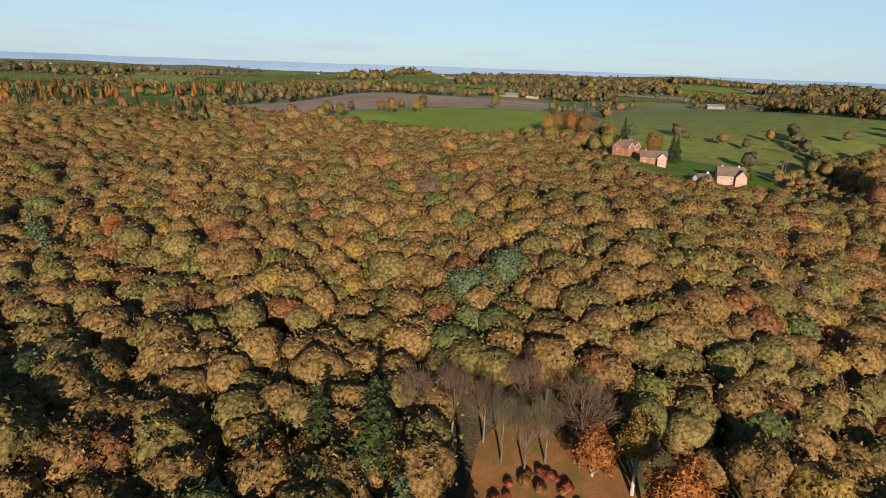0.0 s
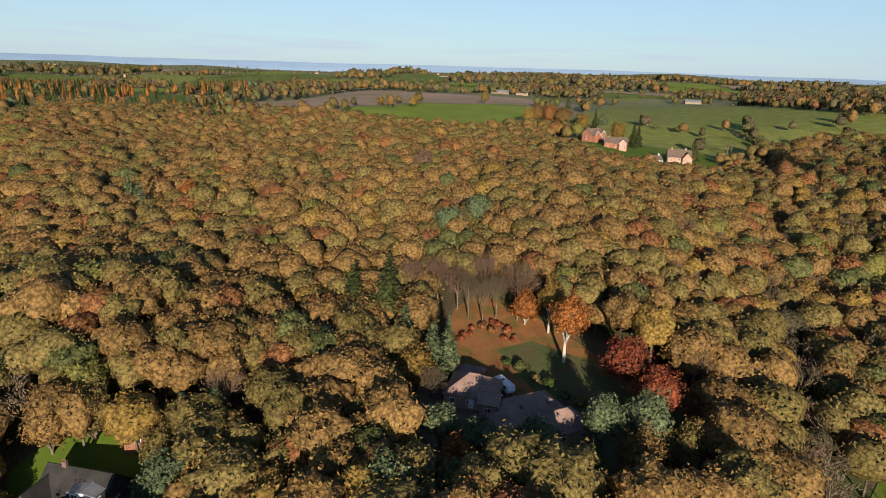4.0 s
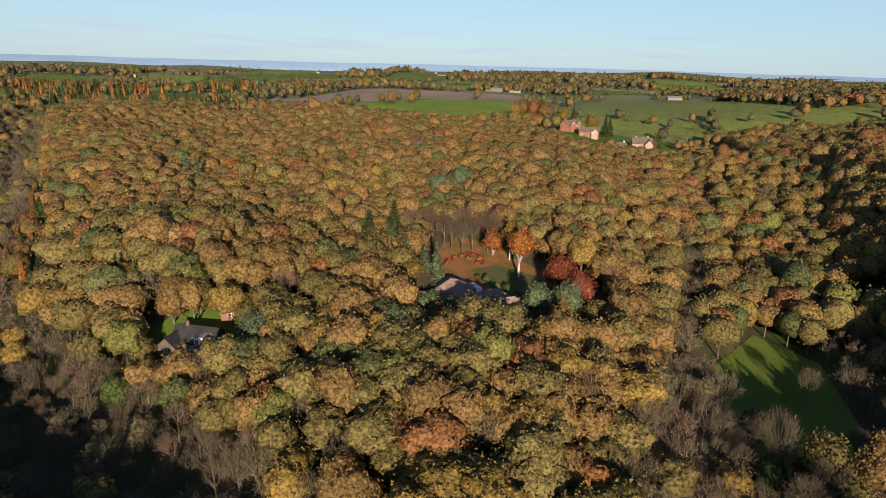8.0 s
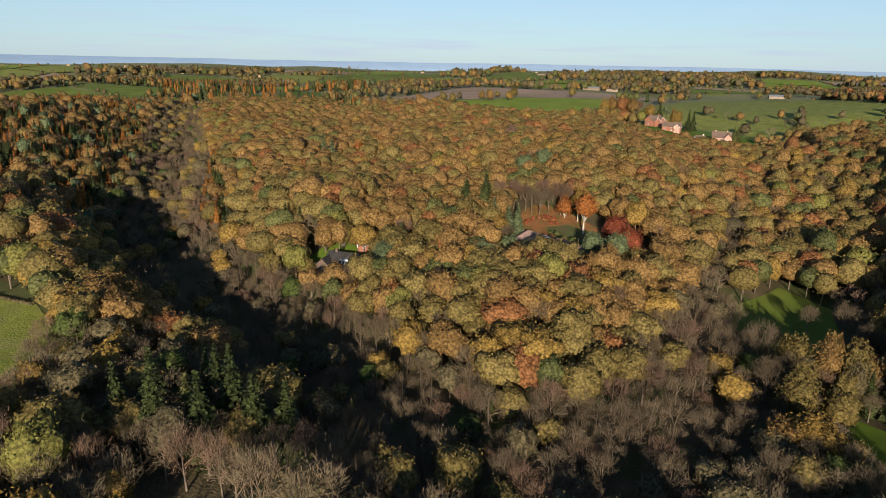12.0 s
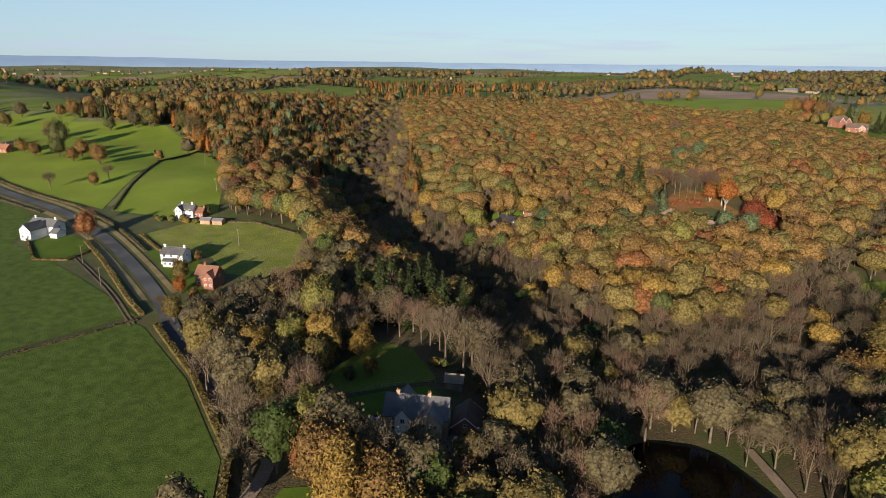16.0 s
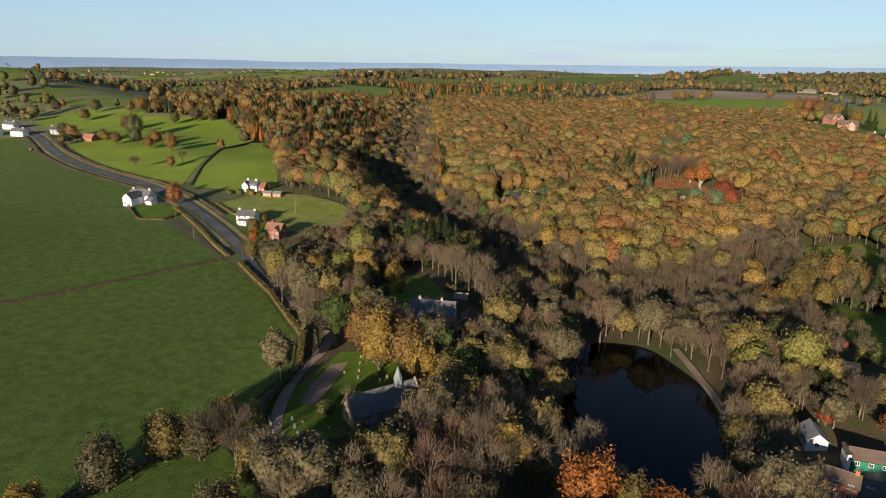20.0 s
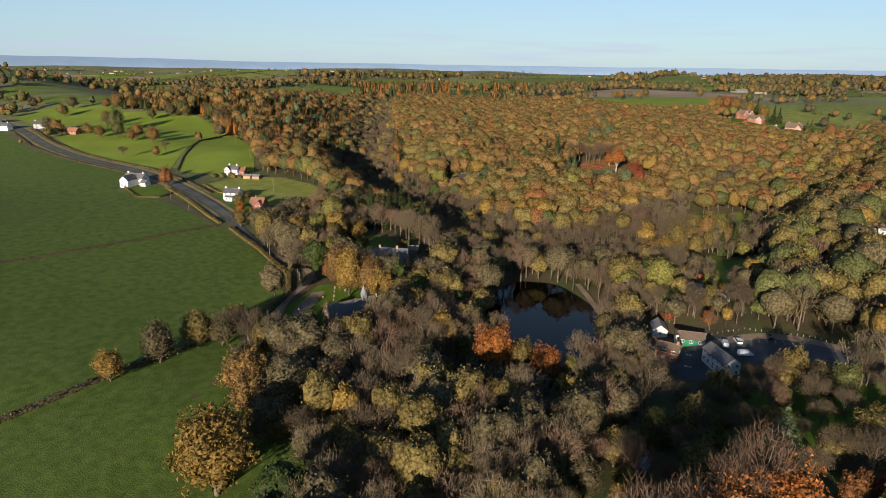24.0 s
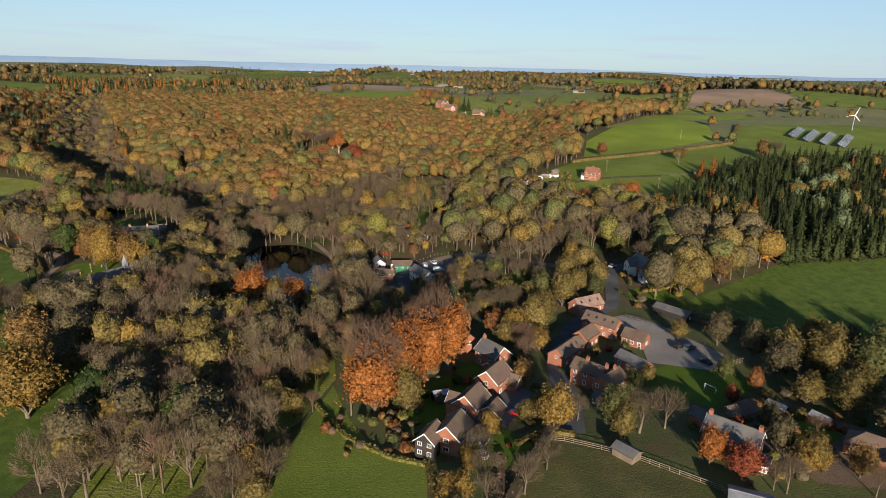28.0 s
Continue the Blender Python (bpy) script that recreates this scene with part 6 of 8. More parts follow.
house("white_cottage", -215, -36.5, 14, "white and brick house with tall chimneys behind a garden", [
    w(0, 0, 0, 9, 5.6, 4.4, pitch=40, wall=M_RENDER, roof=M_SLATE, rows=W2, chimneys=(-2.5, 3)),
    w(-2.2, -3.2, 90, 3.2, 4, 4.3, pitch=45, wall=M_RENDER, roof=M_SLATE, rows=(("w", 2, 0.9, 1.0, 1.2), ("w", 2, 3.4, 1.0, 1.1)), barge=M_WHITE),
    w(6.5, 1, 0, 5, 4.4, 3.2, pitch=40, roof=M_REDTILE, rows=(("s", 2, 0.9, 1.0, 1.0),), chimneys=(2.4,))], group="roadside houses")
for x, y in ((-199, -40), (-193, -38)):
    house("garage", x, y, 20, "small pale garage with a shallow roof", [w(0, 0, 0, 5, 4, 2.2, pitch=20, wall=M_STONE, roof=M_LEAD)], "garage", "garages")
house("farm_cottage", -473, 30, 10, "brick cottage half hidden by trees", [w(0, 0, 0, 12, 7, 3.0, pitch=42, roof=M_REDTILE, rows=W1, chimneys=(3,))], group="roadside houses")
for x, y, t in ((-566, 22, 15), (-590, 12, 15), (-540, 44, 60), (-612, 40, 10)):
    house("far_cottage", x, y, t, "white cottage in a roadside row", [w(0, 0, 0, 14, 7, 4.8, pitch=36, wall=M_RENDER, roof=M_SLATE, rows=W2, chimneys=(-5, 5))], group="distant houses")
for x, y, kind, s, sh in ((-234, -80, "rust", 1.0, "round"), (-252, -64, "purple", 0.75, "bare"), (-155, -98.5, "olive", 0.72, "round"), (-147, -107, "orange", 0.55, "round"), (-166, -79, "brown", 0.4, "round"), (-198, -17, "lime", 0.45, "round"), (-207, -31, "green", 0.4, "round"), (-340, -25, "twig", 0.95, "bare"), (-319, -11, "brown", 0.7, "round"), (-322, 2, "twig", 0.8, "bare"),
                          (-418, 36, "green", 1.15, "round"), (-394, 30, "brown", 0.9, "round"), (-372, 34, "twig", 0.9, "bare"), (-384, 44, "olive", 0.8, "round"), (-466, 62, "twig", 1.1, "bare"), (-470, 122, "green", 1.0, "round"), (-462, 36, "olive", 0.9, "round"), (-482, 24, "brown", 0.9, "round"), (-455, 34, "gold", 0.8, "round"),
                          (-496, 22, "twig", 0.9, "bare"), (-436, 30, "brown", 0.9, "round"), (-119, -28, "brown", 1.3, "round"), (-128, -40, "brown", 1.0, "round"), (-147, -22, "gold", 1.0, "round"), (-160, -18, "olive", 1.0, "round"), (-176, -14, "brown", 1.0, "round"),
                          (-132, -124, "olive", 0.75, "round"), (-126, -118, "twig", 0.7, "bare"), (-118, -122, "olive", 0.85, "round"), (-140, -122, "twig", 0.6, "bare"), (-122, -104, "twig", 0.7, "bare"), (-112, -110, "gold", 0.85, "round"), (-128, -108, "dull", 0.55, "round"), (-116, -98, "twig", 0.75, "bare"), (-134, -112, "brown", 0.55, "round"), (-104, -128, "rust", 0.9, "round"), (-90, -120, "olive", 1.0, "round"), (-86, -144, "red", 0.75, "round"), (-74, -148, "olive", 0.7, "round"), (-98, -138, "purple", 0.85, "bare"),
                          (-64, -112, "gold", 0.85, "round"), (-108, -104, "green", 0.95, "round"), (-96, -96, "gold", 1.0, "round")):
    lab = {"dull": "round tree in dull brown leaf", "lime": "small golden-green garden tree", "rust": "broad rust-red tree beside the road", "twig": "bare spreading tree in a hedge line", "purple": "bare purplish tree by the road", "brown": "round oak in brown leaf", "olive": "round oak in olive leaf", "green": "dark round evergreen oak in pasture", "gold": "tree in golden autumn leaf", "orange": "small tree in orange leaf", "red": "small tree with deep red leaves"}[kind]
    tree("bare_tree" if sh == "bare" else "oak_tree", sh, kind, x, y, s, s * 0.9, lab, "trees about the western fields")
BELT = [(-560, 152), (-532, 156), (-515, 161), (-489, 157), (-453, 147), (-446, 167), (-415, 156), (-370, 125), (-354, 119)]
BELT_RNG = np.random.default_rng(64)
for (ax, ay), (bx, by) in zip(BELT, BELT[1:]):
    for k in range(max(1, int(math.hypot(bx - ax, by - ay) / 10))):
        u, kind = BELT_RNG.uniform(0, 1), ("dull", "olive", "brown", "green", "dull")[int(BELT_RNG.integers(5))]
        big = BELT_RNG.uniform(0.95, 1.35)
        tree("oak_tree", "round", kind, ax + (bx - ax) * u + BELT_RNG.normal() * 3, ay + (by - ay) * u + BELT_RNG.normal() * 4, big, big * 0.95, {"dull": "large oak in dull brown leaf", "olive": "large olive-leaved oak", "brown": "large brown-leaved oak", "green": "large oak still in dark green leaf"}[kind] + " in a field belt", "belt of field oaks")
for x, y, sh, kind, s, lab in ((-485, 78, "round", "olive", 1.2, "broad olive oak in the pasture"), (-446, 57, "round", "green", 1.6, "broad dark green oak in the pasture"), (-402, 43, "round", "brown", 1.1, "brown oak in the pasture"), (-369, 32, "round", "brown", 1.25, "brown oak in the pasture"), (-507, 29, "round", "dull", 1.2, "dull oak beside the farm cottage"), (-488, 24, "round", "brown", 1.1, "brown oak beside the farm cottage"),
                               (-584, 101, "round", "olive", 1.2, "olive oak beyond the road"), (-618, 138, "round", "dull", 1.2, "dull oak in a hedge"), (-571, 147, "round", "brown", 1.1, "brown oak in a hedge"), (-673, 126, "round", "dull", 1.1, "dull oak in a hedge")):
    tree("oak_tree", sh, kind, x, y, s, s * 0.95, lab, "trees about the western fields")
hedge([(x + 3.4, y + 8.0) for x, y in MAIN_ROAD[1:8]], 1.6, 1.5, "dull", "clipped brown hedge along the road")
hedge([(x - 3.4, y - 8.2) for x, y in MAIN_ROAD[1:6]], 1.6, 1.3, "dull", "clipped brown hedge along the road")
hedge([(-230, -84), (-201, -98), (-158, -121), (-144, -127)], 2.2, 1.7, "olive", "thick olive hedge between road and crop")
hedge([(-143, -130), (-156, -172), (-170, -212), (-200, -290), (-234, -420)], 1.2, 0.7, "dull", "low brown hedge dividing two crops")
hedge([(-262, -44), (-296, -4), (-343, 60), (-350, 106)], 1.4, 1.2, "dull", "thin hedge dividing two pastures")
hedge([(-134, -130), (-100, -147), (-63, -172), (-50, -189)], 2.4, 2.0, "olive", "thick hedge below the crop")
hedge([(-260, -92), (-228, -110), (-214, -104), (-216, -92)], 1.2, 1.2, "olive", "garden hedge of the white farmhouse")
hedge([(-214, -67), (-190, -78), (-168, -76)], 1.4, 1.3, "olive", "garden hedge behind the cottages")
hedge([(-206, -42), (-178, -28), (-150, -31)], 1.4, 1.2, "dull", "hedge along the tussocky pasture")
hedge([(-46, -226), (-52, -252), (-60, -292), (-90, -420)], 2.6, 1.7, "dull", "straggling brown hedge between two fields")
drape("lawn_farmhouse", [(-256, -92), (-230, -108), (-217, -103), (-222, -86), (-244, -80)], M_LAWN, 4.0, 0.2, "small lawn of the white farmhouse", "lawn")
drape("lawn_roadside", [(-196, -80), (-166, -96), (-150, -106), (-136, -100), (-146, -88), (-178, -74)], M_LAWN, 4.0, 0.16, "front lawns of the roadside cottages", "lawn")
for k in range(18):
    shrub(-228 + 1.6 * k + (k % 3), -45 - (k % 4) * 1.2 + 0.4 * k, ("green", "gold", "ivy", "olive", "lime")[k % 5], 0.8 + 0.25 * (k % 3))
for x, y, t in ((-163, -57, 20), (-118, -92, 40), (-234, 4, 30), (-300, 62, 30), (-205, -104, 60), (-176, -118, 60)):
    pole(x, y, t)

# ---- the slate house ----
# sandstone instead of white render puts the trees' shade into the walls
house("slate_house", -27.5, -142.5, 16, "large house with steep slate roofs and pale gables", [
    w(0, 0, 0, 16, 8, 5.0, pitch=44, wall=M_STONE, roof=M_SLATE, rows=W2, chimneys=(-5, 3)),
    w(4, -4, 90, 5, 6, 5.0, pitch=46, wall=M_STONE, roof=M_SLATE, rows=(("w", 2, 0.9, 1.0, 1.3), ("w", 2, 3.6, 1.0, 1.2))),
    w(-3, -3.4, 90, 3, 4, 5.0, pitch=48, wall=M_RENDER, roof=M_SLATE, rows=(("w", 1, 3.6, 1.2, 1.2),)),
    w(-4, 4, 90, 4, 6, 5.0, pitch=46, wall=M_RENDER, roof=M_SLATE)])
house("garage", -17, -135, 16, "double garage with a brown roof and red brick gable", [w(0, 0, 90, 9, 7, 2.8, pitch=40, wall=M_BRICK, roof=M_TILE, rows=(("w", 1, 2.9, 1.0, 0.9),), barge=M_WHITE)], "garage", "garages")
house("garden_pavilion", -27, -120.5, 16, "open timber pavilion with a shingle roof", [w(0, 0, 0, 5, 4, 2.4, pitch=38, wall=M_TIMBER, roof=M_TIMBER)], "pavilion")


def container(x, y, turn):
    ob = thing("storage_tank", x, y, turn, "rounded green storage tank beside the garage", "tank", lift=0.1)
    part("body", boxes("body", [(0, 0, 1.3, 5.5, 2.4, 2.4)], M_CONTAINER, 0.35), ob)
    for k in range(5):
        part("rib", cached("tank_rib", lambda: boxes("rib", [(0, 0, 1.3, 0.14, 2.46, 2.46)], M_CONTAINER, 0.3)), ob, pose(-2 + k, 0, 0))


container(-11.5, -132.5, 106)
vehicle("suv", "white", -15.5, -142, 20, "white car parked before the garage")
vehicle("pickup", "silver", -13, -144.2, 24, "silver pickup parked before the garage", "pickup_truck", "pickup")
vehicle("car", "blue", -38, -147.5, 40, "dark blue car under the trees")
fence([(-52, -141), (-49.5, -138.5), (-45.5, -134), (-32, -122.5)], "pale timber rail fence below the paddock", 2.0, 1.2, 2)
for x, y, sh, kind, s, tall, lab in ((-54, -147, "cone", "green", 1.6, 1.5, "tall dense green cypress in the garden"), (-59, -120, "round", "gold", 0.82, 0.75, "golden oak on the paddock lawn"), (-73, -84, "fir", "needle", 1.4, 1.3, "dark conifer standing in the wood"), (-46, -88, "fir", "needle", 1.4, 1.3, "dark conifer standing in the wood"), (-40, -84, "fir", "needle", 1.3, 1.25, "dark conifer standing in the wood"), (-66, -94, "fir", "needle", 1.4, 1.3, "dark conifer standing in the wood"), (-78, -90, "fir", "needle", 1.3, 1.25, "dark conifer standing in the wood"), (-72, -76, "fir", "needle", 1.2, 1.0, "dark conifer standing in the wood"), (-68, -68, "fir", "needle", 1.15, 0.95, "dark conifer standing in the wood"), (-54, -82, "fir", "needle", 1.4, 1.35, "dark conifer standing in the wood"), (-50, -77, "fir", "needle", 1.2, 0.95, "dark conifer standing in the wood"), (-56, -93, "fir", "needle", 1.4, 1.25, "dark conifer standing in the wood"), (-63, -86, "fir", "green", 1.2, 1.0, "dark conifer standing in the wood"), (-62, -74, "fir", "needle", 1.4, 1.3, "dark conifer standing in the wood"), (-50, -128, "round", "gold", 0.45, 0.4, "small golden tree by the fence"), (-54, -133, "round", "green", 0.4, 0.35, "small round garden tree"), (-66, -128, "round", "olive", 0.8, 0.8, "olive tree by the lane"), (-72, -118, "bare", "twig", 0.9, 0.9, "bare tree by the paddock"),
                                     (-35, -174, "round", "brown", 1.2, 1.3, "large russet beech by the church"), (-27, -179, "round", "gold", 1.25, 1.35, "large golden beech by the church"), (-20, -174, "round", "brown", 1.2, 1.3, "large brown beech by the church"), (-11, -179, "round", "gold", 1.15, 1.25, "golden beech by the church"), (0, -184, "round", "olive", 1.15, 1.2, "olive oak by the church"),
                                     (6, -190, "round", "olive", 1.25, 1.2, "olive oak beside the church"), (-42, -170, "round", "rust", 0.8, 0.75, "russet beech by the church"), (4, -204, "round", "olive", 1.1, 1.1, "olive oak beside the church"), (14, -186, "bare", "twig", 1.1, 1.05, "grey bare tree by the pond"), (19, -196, "bare", "twig", 1.1, 1.05, "grey bare tree by the pond"),
                                     (-2, -222, "bare", "twig", 1.0, 0.8, "old pale bare tree with twisted limbs"), (-4, -228, "round", "olive", 1.0, 0.95, "olive oak on the bank"), (-38, -223, "round", "green", 0.8, 0.7, "dark green tree by the churchyard"), (-25, -197, "clipped", "green", 1.25, 1.05, "clipped round green yew by the church path"), (-26, -207, "clipped", "green", 1.15, 0.9, "clipped round green yew by the church path")):
    tree({"fir": "conifer", "cone": "conifer", "bare": "bare_tree", "clipped": "yew_bush"}.get(sh, "beech_tree"), sh, kind, x, y, s, tall, lab, "trees by the church")


# ---- the church ----
def church(x, y, turn):
    ob = house("church", x, y, turn, "small sandstone church with a slate roof and spirelet", [
        w(0, 0, 0, 20, 8, 4.2, pitch=50, wall=M_STONE, roof=M_SLATE, rows=(("s", 4, 1.2, 0.9, 1.8), ("n", 4, 1.2, 0.9, 1.8), ("w", 1, 1.6, 1.8, 3.0)), frame_mat=M_STONE, over=0.15),
        w(12, 0, 0, 5, 6.4, 3.6, pitch=50, wall=M_STONE, roof=M_SLATE, rows=(("e", 1, 1.2, 1.4, 2.2),), frame_mat=M_STONE, over=0.15),
        w(-4, -5, 90, 3, 3.4, 2.4, pitch=50, wall=M_STONE, roof=M_SLATE, frame_mat=M_STONE, over=0.15)], "church")
    part("bell_turret", boxes("bell_turret", [(0, 0, 0.6, 1.7, 1.7, 2.4)], M_LEAD, 0.05), ob, pose(5, 0, 8.8))
    part("spire", rod("spire", 1.35, 0.04, 3.6, M_LEAD, 8), ob, pose(5, 0, 10.5))
    part("gable_cross", boxes("gable_cross", [(0, 0, 0.5, 0.14, 0.14, 1.0), (0, 0, 0.65, 0.14, 0.6, 0.14)], M_STONE), ob, pose(-10, 0, 9.1))
    for e in (-1, 1):
        part("coping", solid("coping", [(e * 10.25 + o, yy, zz) for o in (-0.2, 0.2) for yy, zz in ((-4.3, 4.1), (0, 9.25), (4.3, 4.1), (4.3, 4.5), (0, 9.7), (-4.3, 4.5))], [(0, 1, 4, 5), (1, 2, 3, 4), (6, 7, 10, 11), (7, 8, 9, 10), (0, 1, 7, 6), (1, 2, 8, 7), (2, 3, 9, 8), (3, 4, 10, 9), (4, 5, 11, 10), (5, 0, 6, 11)], M_STONE), ob)


church(-13, -199, 58)
for k in range(26):
    gx, gy = -36 + (k % 7) * 4.2 + (k * 37 % 5) * 0.5, -176 - (k // 7) * 3.4 - (k % 7) * 2.0 + (k * 13 % 7) * 0.3
    if k % 3 == 2:
        gx, gy = -38 + (k % 5) * 3.0, -214 - (k // 5) * 2.4
    st = new("gravestone", cached(("grave", k % 3), lambda: boxes("gravestone", [(0, 0, 0.42 + 0.1 * (k % 3), 0.62, 0.13, 1.1 + 0.2 * (k % 3))], (M_STONE, M_LEAD, M_STEEL)[k % 3], 0.04)))
    st.matrix_world = pose(gx, gy, gz(gx, gy) + 0.1, (k * 7 % 5) - 2, 0, 60 + k % 9)
    tagged(st, ("weathered sandstone gravestone in mown grass", "grey gravestone in mown grass", "pale gravestone in mown grass")[k % 3], "gravestone", "gravestones")
hedge([(-50, -190), (-44, -210), (-30, -228), (-8, -240)], 1.8, 1.5, "ivy", "dark hedge round the churchyard")

# ---- the pond side: inn, green hall, cottages and car park ----
house("inn", 115, -172, -57, "long white rendered inn with a dark slate roof", [
    w(0, 0, 0, 13, 5.8, 4.5, pitch=33, wall=M_RENDER, roof=M_SLATE, rows=(("s", 5, 0.9, 1.1, 1.2), ("s", 5, 3.3, 1.1, 1.0), ("n", 4, 3.3, 1.0, 1.0), ("e", 2, 0.9, 1.1, 1.2), ("e", 2, 3.3, 1.0, 1.0)), door=("s", 0.2, M_GREENPAINT))], "inn")
house("green_hall", 104.6, -156.6, 9, "long low hall with bright green wall and brown roof", [
    w(0, 0, 0, 9, 5, 2.7, pitch=34, wall=M_GREENPAINT, roof=M_TILE, rows=(("s", 3, 1.0, 1.1, 1.1),), door=("s", 3.9, M_WHITE)),
    w(-4.9, 0, 90, 5.2, 0.8, 3.6, pitch=20, wall=M_RENDER, roof=M_TILE)], "hall")
house("old_cottage", 97, -168, -8, "brick cottage with brown roofs by the dam", [
    w(0, 0, 0, 9.5, 5, 4.2, pitch=40, roof=M_TILE, rows=W2, chimneys=(-4, 4)), w(-8, 1.5, -50, 8, 5, 3.8, pitch=40, roof=M_TILE, rows=W1, chimneys=(-3,))], group="pond cottages")
house("white_cottage", 92.8, -149.5, -76, "white gabled cottage with a pale grey roof", [w(0, 0, 0, 7.5, 5.2, 2.7, pitch=36, wall=M_RENDER, roof=M_LEAD, rows=W1)], group="pond cottages")
house("white_cottage", 102, -111.5, 6, "small white cottage with a grey roof above the pond", [w(0, 0, 0, 7, 4.6, 2.7, pitch=32, wall=M_RENDER, roof=M_SLATE, rows=W1)], group="pond cottages")
house("white_cottage", 111, -122.5, 70, "small white gabled cottage among trees", [w(0, 0, 0, 6.5, 4.6, 2.3, pitch=38, wall=M_RENDER, roof=M_LEAD, rows=W1), w(1, -3.4, 90, 3.4, 3.4, 2.1, pitch=34, wall=M_RENDER, roof=M_LEAD)], group="pond cottages")
house("garden_house", 135, -12, -16, "long pinkish brick house with a white gable among trees", [
    w(0, 0, 0, 18, 7, 3.2, pitch=38, wall=M_BUFF, roof=M_TILE, rows=W1, chimneys=(3,)), w(-8, -1, 90, 8, 5, 3.0, pitch=44, wall=M_RENDER, roof=M_TILE, rows=(("w", 1, 0.9, 1.2, 1.2),))])
for k, (kd, pt, x, y, t, lab) in enumerate((("van", "white", 116, -158.5, 100, "white van in the car park"), ("suv", "white", 120, -156.5, 110, "white car in the car park"), ("car", "silver", 112.6, -160, 110, "silver car beside the green hall"), ("van", "white", 122.5, -165, 20, "white van beside the inn"),
                                            ("car", "black", 130, -154, 95, "black car under trees by the car park"))):
    vehicle(kd, pt, x, y, t, lab, "van" if kd == "van" else "car", "van" if kd == "van" else "car")
for k in range(9):
    st = new("road_marking", cached("bay", lambda: boxes("road_marking", [(0, 0, 0, 0.1, 4.6, 0.01)], M_WHITE)))
    x, y = 119 + 2.5 * k, -153.5 - 0.45 * k
    st.matrix_world = pose(x, y, gz(x, y) + 0.25, 0, 0, 8)
    tagged(st, "white painted bay line on dark asphalt", "road marking", "parking bay lines")
fence([(108, -152), (122, -147), (142, -152), (158, -161)], "low white post fence along the lane", 1.8, 0.6, 0, M_WHITE, post=0.07)
fence([(122, -174), (136, -173), (150, -172)], "low white post fence below the car park", 1.8, 0.6, 0, M_WHITE, post=0.07)
for x, y, turn, size in ((106, -173.5, 6, 1.5), (105.5, -165.5, 6, 1.3)):
    cu = bpy.data.curves.new("road_marking", "FONT")
    cu.body, cu.size, cu.align_x, cu.extrude = "SLOW", size, "CENTER", 0.004
    cu.materials.append(M_WHITE)
    st = new("road_marking", cu)
    st.matrix_world = pose(x, y, gz(x, y) + 0.24, 0, 0, turn)
    tagged(st, "white painted word on dark asphalt", "road marking", "painted words on the forecourt")
fence([(64, -126), (72, -145), (80, -163)], "dark post fence along the dam path", 2.4, 1.0, 1)
